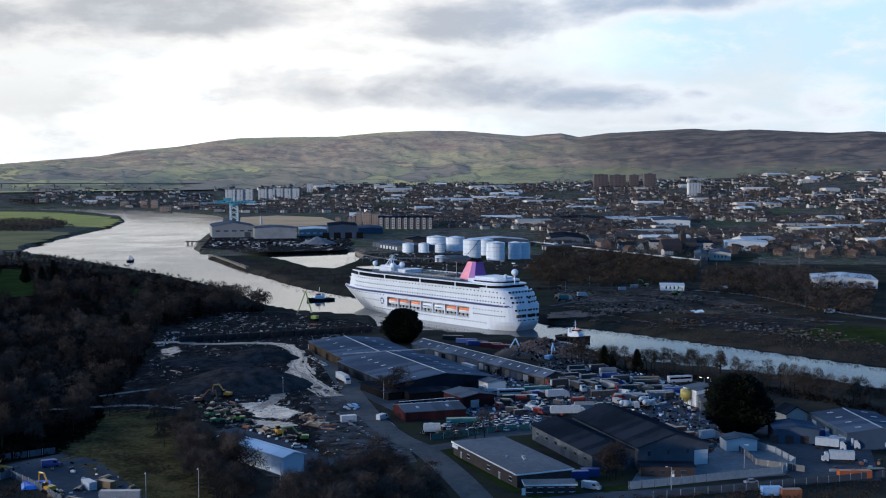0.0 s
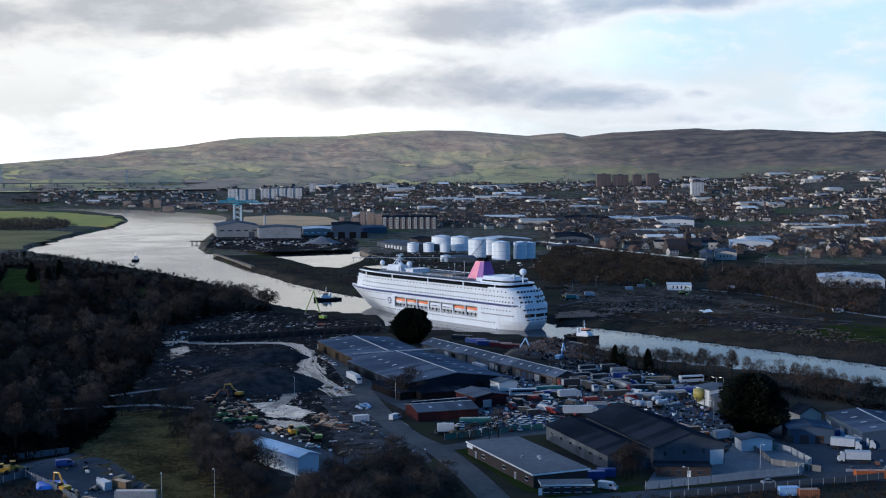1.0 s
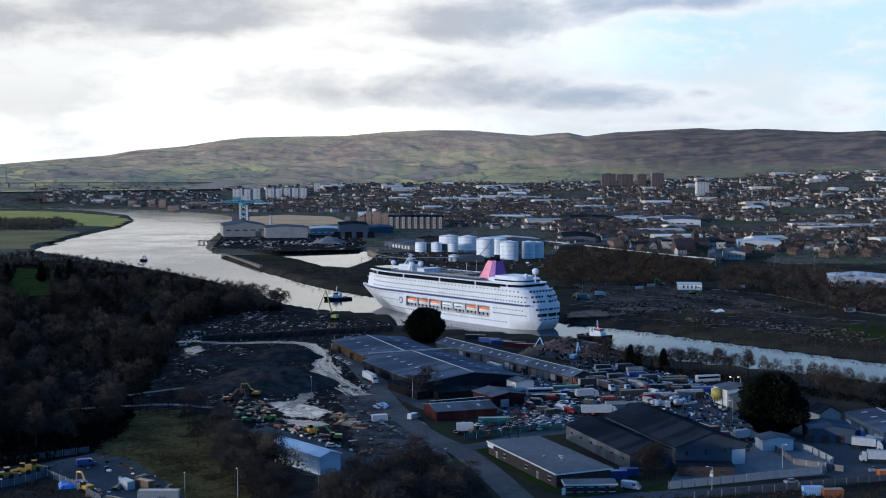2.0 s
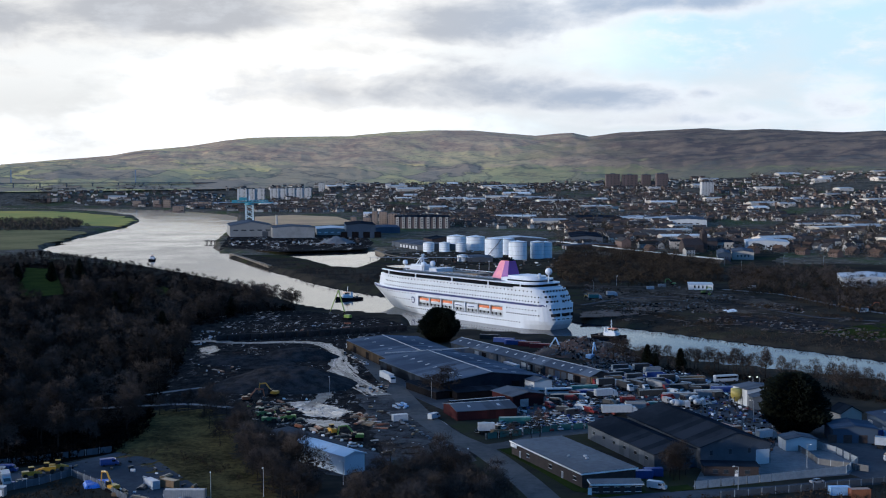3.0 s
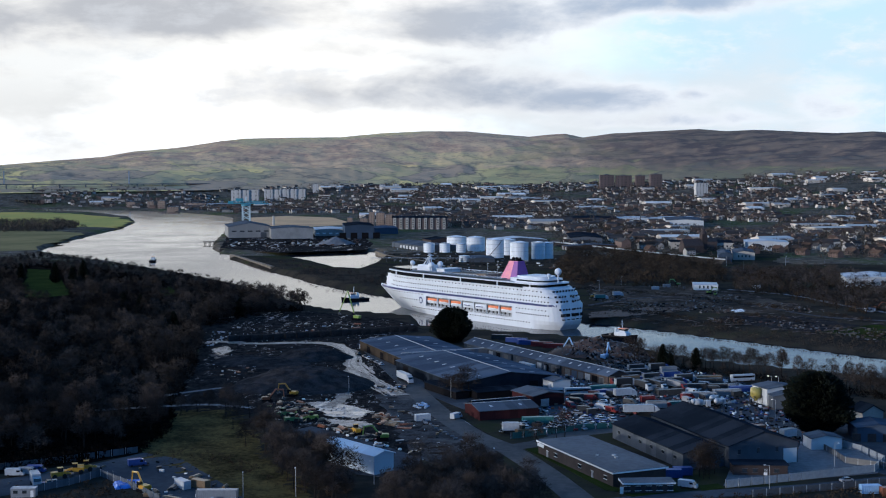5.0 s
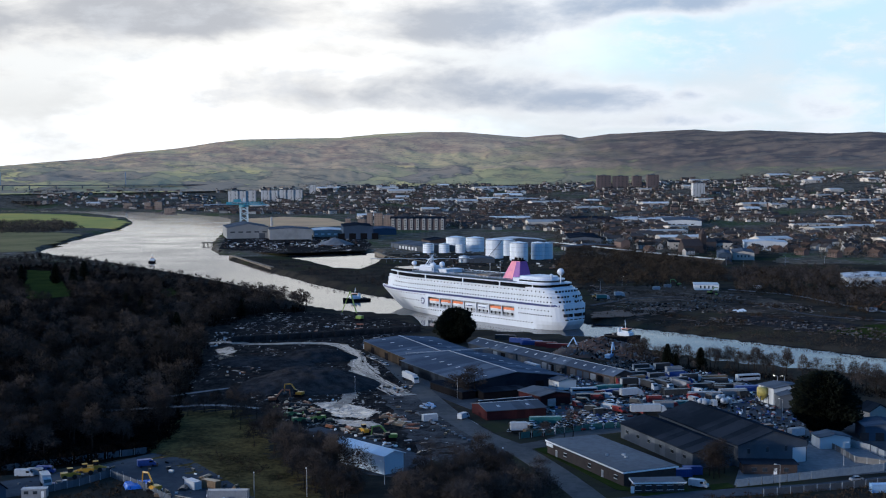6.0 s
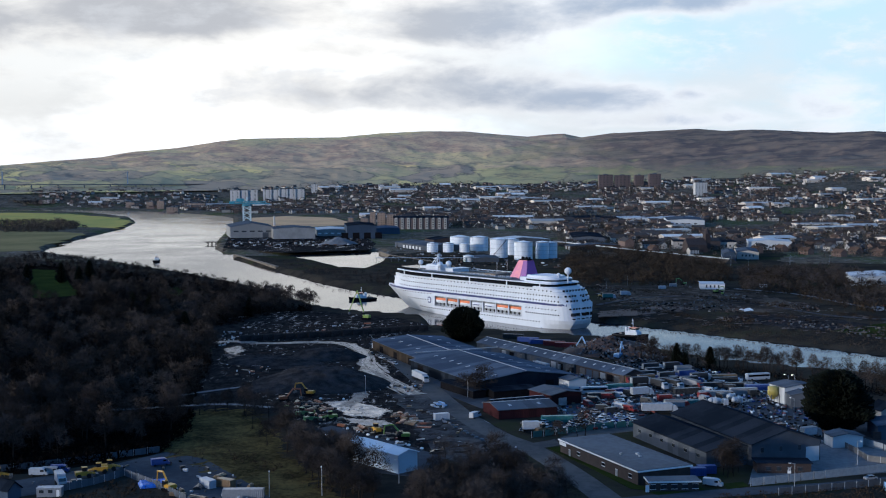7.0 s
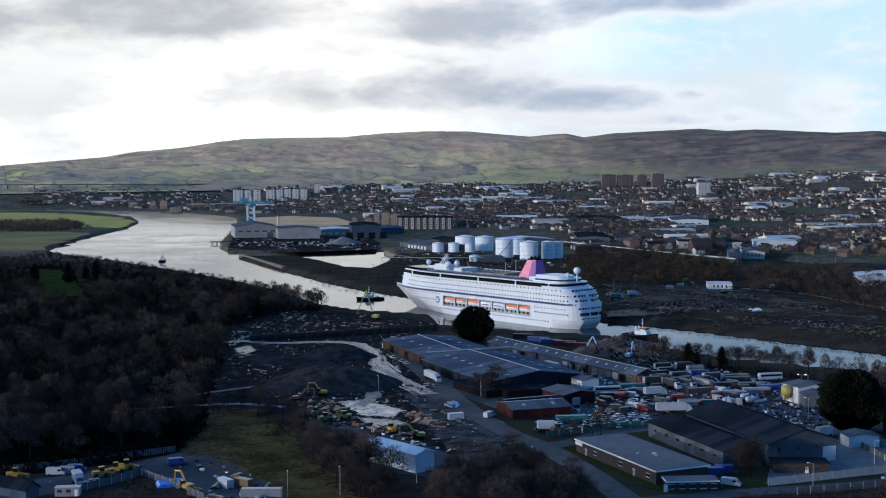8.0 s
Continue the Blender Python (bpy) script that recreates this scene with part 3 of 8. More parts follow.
def hull_mesh():
    levels = [-1.5, 0.0, 1.2, 3.5, 5.8, 9.4, 13.0, 15.0, 16.6]
    mids = [20, 30, 40, 52.7, 65.4, 78.1, 90.9, 103.6, 116.3, 129, 138, 146]
    bm = bmesh.new()
    grid = {}
    for side in (1, -1):
        for j, z in enumerate(levels):
            low = min(max(z / 15, 0), 1)
            stern, stem = 4.2 * (1 - min(1, max(z, 0) / 5.8)) ** 1.4 + max(0, z - 5) * 0.12, 176 + 25 * low ** 0.9
            xs = [stern + (20 - stern) * (k / 7) ** 1.7 for k in range(7)] + mids + [146 + (stem - 146) * k / 12 for k in range(1, 13)]
            for i, x in enumerate(xs):
                y = side * half_beam(x, z) if i < len(xs) - 1 else 0.0
                grid[side, i, j] = bm.verts.new((x, y, z))
            last = len(xs)
        for j in range(len(levels) - 1):
            for i in range(last - 1):
                if side == 1 and 9 <= i < 16 and 4 <= j < 6:
                    continue
                bm.faces.new([grid[side, i + a, j + b] for a, b in ((0, 0), (1, 0), (1, 1), (0, 1))][:: side])
    for j in range(len(levels) - 1):
        bm.faces.new([grid[1, 0, j], grid[1, 0, j + 1], grid[-1, 0, j + 1], grid[-1, 0, j]])
    top = len(levels) - 1
    for i in range(last - 1):
        bm.faces.new([grid[1, i, top], grid[1, i + 1, top], grid[-1, i + 1, top], grid[-1, i, top]])
    bmesh.ops.remove_doubles(bm, verts=bm.verts, dist=0.01)
    return bm


def lifeboat(ship, x, y, z, tender):
    bm = bmesh.new()
    rings = [(-5.2, 0.3), (-4.4, 1.1), (-2, 1.5), (2, 1.5), (4.4, 1.1), (5.2, 0.3)]
    lo = [[bm.verts.new((px, w * s, h)) for s, h in ((-1, 0.2), (-0.6, -1.0), (0.6, -1.0), (1, 0.2))] for px, w in rings]
    for a, b in zip(lo, lo[1:]):
        for k in range(3):
            bm.faces.new((a[k], a[k + 1], b[k + 1], b[k]))
    bm.faces.new(lo[0]), bm.faces.new(lo[-1])
    boat = part("lifeboat", bm, SHIP_WHITE, ship, "white tender" if tender else "white and orange lifeboat")
    boat.location, boat.scale = (x, y, z), (1.08, 1.1, 1.5)
    bm = bmesh.new()
    up = [[bm.verts.new((px, w * s * 0.95, h)) for s, h in ((-1, 0.2), (-0.7, 1.25), (0.7, 1.25), (1, 0.2))] for px, w in rings]
    for a, b in zip(up, up[1:]):
        for k in range(3):
            bm.faces.new((a[k], a[k + 1], b[k + 1], b[k]))
    bm.faces.new(up[0]), bm.faces.new(up[-1])
    part("canopy", bm, SHIP_WHITE if tender else ORANGE, boat)
    part("gunwale", boxes([(0, 1.52, 0.15, 6, 0.1, 0.35)]), WHITE if not tender else BLUE_BAND, boat)


def make_ship(x, y, turn):
    ship = thing("cruise_ship", x, y, 0, turn, "white cruise ship with navy stripe, orange lifeboats and pink funnel", "ship")
    part("hull", hull_mesh(), SHIP_WHITE, ship, "white riveted hull")
    part("boot_top", made(lambda bm: [box(bm, 70, s * 15.4, 0.35, 96, 0.5, 0.8) for s in (1, -1)]), SHIP_WHITE, ship)
    # the recess for the boats
    part("boat_recess", boxes([(84.5, 12.0, 9.4, 89, 0.3, 7.6), (84.5, 13.3, 5.7, 89, 2.6, 0.2), (84.5, 13.6, 13.1, 89, 3.2, 0.2), (39.9, 13.7, 9.4, 0.3, 3.4, 7.6), (129.1, 13.4, 9.4, 0.3, 2.8, 7.6)]), PALE_STEEL, ship, "grey open boat deck recess")
    deck_door = mesh_of("deck_door", boxes([(0, 0, 0, 1.4, 0.1, 2.2)]), DARK_GLASS)
    for k in range(22):
        ob = new("deck_door", deck_door)
        ob.parent, ob.location = ship, (42 + 4.0 * k, 12.22, 7.1)
    pillar = mesh_of("pillar", boxes([(0, 0, 0, 0.8, 0.6, 7.3)]), SHIP_WHITE)
    for k in range(8):
        ob = new("pillar", pillar)
        ob.parent, ob.location = ship, (40 + 12.71 * k, half_beam(40 + 12.71 * k, 9) - 0.25, 9.4)
    rail = mesh_of("bulwark_rail", boxes([(0, 0, 0, 11, 0.12, 0.12), (0, 0, 0.5, 11, 0.1, 0.1), (0, 0, -0.5, 11, 0.1, 0.1)] + [(-5 + 2 * k, 0, 0, 0.1, 0.1, 1.2) for k in range(6)]), SHIP_WHITE)
    for k in range(7):
        lifeboat(ship, 46.4 + 12.71 * k, half_beam(46.4 + 12.71 * k, 9) - 1.5, 9.9, k in (2, 3))
        ob = new("bulwark_rail", rail)
        ob.parent, ob.location = ship, (46.4 + 12.71 * k, half_beam(46.4 + 12.71 * k, 9) - 0.15, 6.6)
        for s in (-3.4, 3.4):
            part("davit", made(rod, (46.4 + 12.71 * k + s, 12.3, 12.9), (46.4 + 12.71 * k + s, 15.0, 12.4), 0.22), SHIP_WHITE, ship)
    # the navy stripe follows the sides
    bm = bmesh.new()
    for side in (1, -1):
        xs = [3 + (197 - 3) * k / 60 for k in range(61)]
        lo = [bm.verts.new((px, side * (half_beam(px, 15) + 0.08), 15.1)) for px in xs]
        hi = [bm.verts.new((px, side * (half_beam(px, 16.5) + 0.08), 16.5)) for px in xs]
        for k in range(60):
            bm.faces.new((lo[k], lo[k + 1], hi[k + 1], hi[k]))
    part("stripe", bm, BLUE_BAND, ship, "navy blue stripe")
    # a round emblem painted ahead of the boats
    bm = bmesh.new()
    for k in range(18):
        a, b = 0.5 + 5.0 * k / 18, 0.5 + 5.0 * (k + 1) / 18
        ring = [(134.5 + r * math.cos(t), 9.6 + r * math.sin(t)) for r, t in ((1.5, a), (2.4, a), (2.4, b), (1.5, b))]
        bm.faces.new([bm.verts.new((px, half_beam(px, pz) + 0.1, pz)) for px, pz in ring])
    part("emblem", bm, BLUE_BAND, ship, "navy ring emblem")
    # storeys
    part("foredeck", made(lambda bm: prism(bm, [(186, -5), (198, -0.4), (198, 0.4), (186, 5)], 16.5, 16.8)), TEAK, ship)
    part("deck", deck_block(3.0, 189, 16.5, 19.6, 0.15), SHIP_WHITE, ship)
    part("deck", deck_block(4.6, 188, 19.6, 22.6, 0.3), SHIP_WHITE, ship)
    part("promenade", deck_block(6.2, 188, 22.6, 23.0, -0.5), SHIP_WHITE, ship)
    part("deck", deck_block(7.6, 186, 23.0, 25.6, 0.5), SHIP_WHITE, ship)
    part("promenade", deck_block(10.5, 184, 25.5, 25.8, -0.35), SHIP_WHITE, ship)
    part("window_band", deck_block(20, 179, 25.8, 28.4, 0.7), DARK_GLASS, ship, "dark tinted window band")
    part("roof_edge", deck_block(14, 181, 28.4, 29.0, -0.2), SHIP_WHITE, ship)
    part("sun_deck", deck_block(40, 178, 29.0, 29.3, 1.2), DECK_BLUE, ship, "dark blue sun deck")
    part("sun_screen", deck_block(150, 177, 29.3, 31.0, 1.6), DARK_GLASS, ship, "dark glass screen")
    post = mesh_of("post", boxes([(0, 0, 0, 0.9, 0.4, 2.7)]), SHIP_WHITE)
    for side in (1, -1):
        for px in (24, 55, 92, 132, 168):
            ob = new("post", post)
            ob.parent, ob.location = ship, (px, side * (upper_half(px) - 0.45), 27.1)
    # open pool deck between raised galleries
    part("gallery", made(lambda bm: [box(bm, 100, s * 11.5, 30.2, 96, 5.5, 0.25) for s in (1, -1)]), DECK_BLUE, ship)
    part("pool_surround", boxes([(104, 0, 29.6, 30, 10, 0.6), (80, 0, 30.3, 10, 14, 2.0)]), TEAK, ship)
    part("bar_house", boxes([(122, 0, 30.8, 8, 15, 3.0), (122, 0, 32.4, 9.5, 16.5, 0.25)]), SHIP_WHITE, ship)
    part("gallery_rail", made(lambda bm: [box(bm, 100, s * 14.0, 30.9 + h, 96, 0.08, 0.08) for s in (1, -1) for h in (0, 0.5)] + [box(bm, 52 + 4 * k, s * 14.0, 30.6, 0.1, 0.1, 1.2) for k in range(25) for s in (1, -1)]), SHIP_WHITE, ship)
    # portholes and cabin windows
    hole = mesh_of("porthole", made(lambda bm: bmesh.ops.create_cone(bm, cap_ends=True, segments=8, radius1=0.42, radius2=0.42, depth=0.3, matrix=Matrix.Rotation(radians(90), 4, "X"))), DARK_GLASS)
    pane = mesh_of("cabin_window", boxes([(0, 0, 0, 0.8, 0.3, 0.75)]), DARK_GLASS)
    rows = [(3.9, 24, 150, 2.6, hole, half_beam, 0.0), (14.1, 133, 172, 3.4, hole, half_beam, 0.0), (9.6, 133, 166, 3.0, hole, half_beam, 0.0), (9.3, 8, 37, 2.0, pane, half_beam, 0.0), (12.4, 10, 37, 2.9, hole, half_beam, 0.0),
            (18.0, 8, 176, 2.7, pane, upper_half, 0.15), (21.1, 8, 174, 2.7, pane, upper_half, 0.3), (24.3, 14, 172, 3.6, pane, upper_half, 0.5)]
    for z, a, b, step, me, shape, inset in rows:
        px = a
        while px < b:
            w = shape(px, z) if shape is half_beam else shape(px, inset)
            slope = (shape(px + 0.5, z) - shape(px - 0.5, z)) if shape is half_beam else (shape(px + 0.5, inset) - shape(px - 0.5, inset))
            ob = new(me.name, me)
            ob.parent, ob.location, ob.rotation_euler = ship, (px, w, z), (0, 0, math.atan(slope))
            px += step
    # stepped stern with open balconies
    pane_aft = mesh_of("balcony_door", boxes([(0, 0, 0, 0.4, 1.5, 1.15)]), DARK_GLASS)
    for z, back, wide, n in ((17.9, 3.0, 11.5, 9), (20.9, 4.6, 11.5, 9), (24.1, 7.6, 11, 8), (27.1, 14.0, 10, 7)):
        part("balcony", deck_block(back - 1.3, back + 16, z - 1.45, z - 1.1, -0.25), SHIP_WHITE, ship)
        part("parapet", deck_block(back - 1.2, back + 16, z - 1.1, z - 0.35, -0.18), SHIP_WHITE, ship)
        for k in range(n):
            yy = -wide + 2 * wide * (k + 0.5) / n
            xx = after_edge(yy, lambda q: rounded_half(q, back, 0.2) if q >= back else 0.0)
            slope = after_edge(abs(yy) + 0.5, lambda q: rounded_half(q, back, 0.2) if q >= back else 0.0) - xx
            ob = new("balcony_door", pane_aft)
            ob.parent, ob.location, ob.rotation_euler = ship, (xx, yy, z + 0.35), (0, 0, -math.copysign(math.atan(slope / 0.5), yy))
    # solid dark blocks stand in for the shaded insides of gallery and openings
    part("stern_gallery", deck_block(14.6, 24, 25.8, 28.3, 0.4), DARK_GLASS, ship, "dark block standing in for the shaded open stern gallery")
    for z, w, h, n, wide in ((9.8, 3.4, 2.0, 5, 10.5), (13.4, 1.3, 1.1, 9, 11.5), (7.0, 2.2, 0.6, 5, 10)):
        hatch = mesh_of("stern_opening", boxes([(0, 0, 0, 0.7, w, h)]), DARK_GLASS)
        stern_at = max(0, z - 5) * 0.12
        for k in range(n):
            yy = (k - (n - 1) / 2) * 2 * wide / n
            xx = after_edge(yy, lambda q: half_beam(q, z) if q >= stern_at else 0.0)
            slope = after_edge(abs(yy) + 0.5, lambda q: half_beam(q, z) if q >= stern_at else 0.0) - xx
            ob = new("stern_opening", hatch)
            ob.parent, ob.location, ob.rotation_euler = ship, (xx, yy, z), (0, 0, -math.copysign(math.atan(slope / 0.5), yy))
    # house abaft the funnel
    part("after_house", deck_block(16, 46, 29.0, 31.6, 4.0), SHIP_WHITE, ship)
    part("after_house_roof", deck_block(20, 42, 31.6, 33.0, 6.5), SHIP_WHITE, ship)
    part("after_window_band", deck_block(15.8, 40, 29.8, 30.8, 3.9), GLASS, ship)
    # funnel
    bm = bmesh.new()
    lo = [bm.verts.new(p) for p in ((46, -6.0, 29), (64, -4.5, 29), (64, 4.5, 29), (46, 6.0, 29))]
    hi = [bm.verts.new(p) for p in ((48, -2.9, 41.6), (57, -2.4, 41.6), (57, 2.4, 41.6), (48, 2.9, 41.6))]
    bm.faces.new(lo[::-1]), bm.faces.new(hi)
    for k in range(4):
        bm.faces.new((lo[k], lo[(k + 1) % 4], hi[(k + 1) % 4], hi[k]))
    bmesh.ops.bevel(bm, geom=bm.edges, offset=0.4, segments=2, affect="EDGES")
    funnel = part("funnel", bm, PINK, ship, "tapered pink funnel")
    bm = bmesh.new()
    for s in (-1, 1):
        a = [bm.verts.new(p) for p in ((45.8, s * 6.02, 29.2), (53, s * 5.45, 29.2), (51.6, s * 2.74, 41.4), (47.8, s * 2.93, 41.4))]
        for v in a:
            v.co.y += s * 0.08
        bm.faces.new(a)
    bm.faces.new([bm.verts.new(p) for p in ((45.8, -6.0, 29.2), (45.8, 6.0, 29.2), (47.85, 3.0, 41.5), (47.85, -3.0, 41.5))])
    part("funnel_panel", bm, PURPLE, funnel, "purple after panel")
    part("funnel_cap", boxes([(52.4, 0, 42.0, 8.4, 4.6, 0.9)]), BLACK, funnel)
    for px, py in ((49.8, 1.1), (49.8, -1.1), (53, 1.1), (53, -1.1), (55.5, 0)):
        part("exhaust_pipe", made(drum, px, py, 42.2, 43.9, 0.7, 0.65, 10), BLACK, funnel)
    # masts and domes
    mast = part("radar_mast", made(lambda bm: [rod(bm, (146 + s, t, 31), (142, 0, 41), 0.5, 6, 0.25) for s in (-3, 5) for t in (-2, 2)] + [box(bm, 143, 0, 38, 5, 6, 0.3), box(bm, 142.5, 0, 40.5, 3, 4, 0.25)]), SHIP_WHITE, ship)
    part("radar_scanner", boxes([(143, 0, 39, 0.4, 4.4, 0.5), (142.5, 0, 41.2, 0.4, 3.0, 0.4)]), SHIP_WHITE, mast)
    part("mast_house", boxes([(146, 0, 30.8, 20, 12, 3.4), (145, 0, 33.0, 13, 8, 1.6)]), SHIP_WHITE, ship)
    for px, py, pz, r in ((158, 4, 34.6, 1.9), (135, 5, 34.4, 2.1), (132.5, -1, 34.8, 2.1), (13.5, 0, 36.6, 2.3), (19, 3, 34.0, 1.2)):
        dome = part("radome", made(ball, px, py, pz, r, 14), SHIP_WHITE, ship, "white radar dome", True)
        part("pedestal", made(drum, px, py, 29.2, pz - r * 0.8, 0.5), SHIP_WHITE, dome)
    for px, h in ((62, 41), (72, 39), (110, 36)):
        part("light_mast", made(lambda bm: [rod(bm, (px, 8, 30), (px, 8, h), 0.14), box(bm, px, 8, h, 1.6, 0.4, 0.3)]), PALE_STEEL, ship)
    for k in range(10):
        part("sun_shelter", boxes([(64 + 5.4 * k, -11.5, 31.5, 2.4, 3.6, 0.15), (64 + 5.4 * k, -11.5, 30.8, 0.12, 0.12, 1.4)]), WHITE, ship)


make_ship(21.0, 776.0, 134.5)


# ---- laid surfaces ----
from mathutils.geometry import tessellate_polygon


def lay(name, label, category, outline, mat, up, thick=0.5):
    """A flat sheet with an edge, on the land."""
    bm = bmesh.new()
    z = max(land(x, y) for x, y in outline) + up
    top = [bm.verts.new((x, y, z)) for x, y in outline]
    low = [bm.verts.new((x, y, z - thick)) for x, y in outline]
    for tri in tessellate_polygon([[Vector((x, y, 0)) for x, y in outline]]):
        bm.faces.new([top[k] for k in tri])
    for k in range(len(top)):
        j = (k + 1) % len(top)
        bm.faces.new((top[k], top[j], low[j], low[k]))
    return tagged(new(name, mesh_of(name, bm, mat)), label, category, kind="structure")


def lay_strip(name, label, category, line, width, mat, up, wobble=0.0, seed=0):
    """A band along a line, in short lengths, with an edge that may wander."""
    r = random.Random(seed)
    bm = bmesh.new()
    z = land(*line[0]) + up
    rows = []
    for i, (x, y) in enumerate(line):
        a, b = line[max(i - 1, 0)], line[min(i + 1, len(line) - 1)]
        d = Vector((b[0] - a[0], b[1] - a[1])).normalized() * width / 2
        k, m = 1 + r.uniform(-wobble, wobble), 1 + r.uniform(-wobble, wobble)
        rows.append([bm.verts.new((x - d.y * k, y + d.x * k, z)), bm.verts.new((x + d.y * m, y - d.x * m, z)), bm.verts.new((x + d.y * m, y - d.x * m, z - 0.3)), bm.verts.new((x - d.y * k, y + d.x * k, z - 0.3))])
    for a, b in zip(rows, rows[1:]):
        for k in range(3):
            bm.faces.new((a[k], a[(k + 1) % 4], b[(k + 1) % 4], b[k]) if k != 2 else (a[3], a[0], b[0], b[3]))
    bm.faces.new(rows[0]), bm.faces.new(rows[-1])
    return tagged(new(name, mesh_of(name, bm, mat)), label, category, kind="structure")


def smooth_line(line, n=4):
    """A rounder line through the same points."""
    out = []
    p = [line[0]] + line + [line[-1]]
    for i in range(1, len(p) - 2):
        for k in range(n):
            t = k / n
            out.append(tuple(0.5 * (2 * b + (c - a) * t + (2 * a - 5 * b + 4 * c - d) * t * t + (3 * b - a - 3 * c + d) * t ** 3) for a, b, c, d in zip(p[i - 1], p[i], p[i + 1], p[i + 2])))
    return out + [line[-1]]


def ragged(outline, size, seed):
    """An uneven edge for puddles and patches."""
    rnd = random.Random(seed)
    out = []
    for (x0, y0), (x1, y1) in zip(outline, outline[1:] + outline[:1]):
        n = max(2, int(math.hypot(x1 - x0, y1 - y0) / size))
        for k in range(n):
            out.append((x0 + (x1 - x0) * k / n + rnd.uniform(-size, size) * 0.32, y0 + (y1 - y0) * k / n + rnd.uniform(-size, size) * 0.32))
    return out


lay("soil_yard", "black muddy soil yard with wheel tracks", "yard", [(-218.1, 752.2), (-192.5, 812.9), (-152.6, 829.3), (-96.2, 787.8), (-73.7, 732.2), (-101.2, 694.7), (-99.5, 645.5), (-57.1, 532.0), (-32.2, 465.9), (-12.1, 419.0), (-16.3, 404.3), (-46.4, 399.7), (-88.7, 438.1), (-129.6, 497.2), (-168.7, 586.8)], MUD, 0.06)
lay("gravel_yard", "grey gravel beside the works road", "yard", ragged([(-73.8, 518.3), (-61.2, 533.2), (-48.5, 504.6), (-33.5, 467.0), (-18.7, 425.5), (-16.3, 402.7), (-30.1, 383.8), (-43.9, 402.9), (-55.0, 439.5)], 5, 210), GRAVEL, 0.075)
lay_strip("road", "grey tarmac works road", "road", smooth_line([(-97.2, 667.3), (-65.2, 558.0), (-43.8, 484.1), (-27.3, 440.7), (-14.0, 417.1), (0.8, 376.9), (14.7, 329.0)]), 9.5, WORN_ROAD, 0.12)
lay_strip("road", "grey tarmac side road", "road", [(-16.9, 417.7), (-4.3, 427.5), (7.9, 443.4), (28.1, 454.8)], 8, WORN_ROAD, 0.116)
lay_strip("road", "grey tarmac street beside fence", "road", [(-2.4, 344.5), (42.7, 361.4), (77.8, 371.8), (109.7, 385.2), (145.6, 398.7)], 8, TARMAC, 0.124)
lay("pavement", "worn pale concrete apron", "pavement", [(52.5, 372.6), (57.3, 392.0), (85.1, 422.0), (92.0, 442.1), (100.8, 445.6), (110.0, 405.9), (104.0, 391.9)], CONCRETE, 0.10)
lay("pavement", "worn grey yard surface", "pavement", [(-16.6, 521.2), (3.0, 582.4), (49.1, 620.9), (89.4, 569.5), (102.3, 492.7), (97.7, 450.1), (86.8, 430.8), (39.9, 499.9), (21.5, 449.3), (0.7, 438.1), (-9.1, 462.3)], TARMAC, 0.05)
lay("pavement", "tarmac lorry park", "pavement", [(85.8, 430.7), (115.4, 482.4), (151.2, 479.7), (132.9, 386.9), (108.3, 385.1)], TARMAC, 0.055)
lay("pavement", "tarmac apron beside warehouse", "pavement", [(-104.2, 675.8), (-101.2, 694.7), (-41.6, 559.8), (-12.1, 535.3), (-13.6, 502.1), (-33.8, 488.4), (-57.1, 532.0)], TARMAC, 0.09)
lay("pavement", "dark tarmac plant yard", "pavement", [(-174.2, 363.3), (-151.0, 385.5), (-139.3, 404.2), (-123.2, 395.2), (-93.7, 353.5), (-77.7, 320.4), (-97.6, 319.2), (-113.6, 344.0), (-142.8, 371.0), (-159.7, 349.4), (-173.5, 337.2), (-203.2, 329.3), (-214.7, 350.5)], TARMAC, 0.07)
lay("pavement", "grey tarmac strip behind white hall", "pavement", [(-97.7, 440.3), (-89.2, 451.1), (-61.5, 424.1), (-42.9, 402.3), (-45.1, 373.4), (-62.1, 379.3)], TARMAC, 0.10)
lay_strip("access_road", "pale gravel track", "road", smooth_line([(-182.5, 476.1), (-157.7, 486.4), (-140.1, 491.4), (-119.5, 485.6)]), 3.5, CONCRETE, 0.10)
lay_strip("access_road", "pale gravel track", "road", smooth_line([(-164.2, 510.2), (-153.9, 522.0), (-139.4, 534.5), (-132.1, 536.5)]), 3.0, CONCRETE, 0.104)
TRACK = smooth_line([(-192.2, 673.9), (-182.1, 679.3), (-162.2, 671.5), (-134.4, 678.2), (-115.2, 670.4), (-100.6, 633.2), (-94.6, 595.8), (-80.9, 556.9), (-62.9, 517.8)], 8)


def beside(line, off):
    """The same line, moved sideways."""
    out = []
    for i, (x, y) in enumerate(line):
        a, b = line[max(i - 1, 0)], line[min(i + 1, len(line) - 1)]
        d = Vector((b[0] - a[0], b[1] - a[1])).normalized()
        w = off + 0.7 * noise.noise((x * 0.09, y * 0.09, off))
        out.append((x - d.y * w, y + d.x * w))
    return out


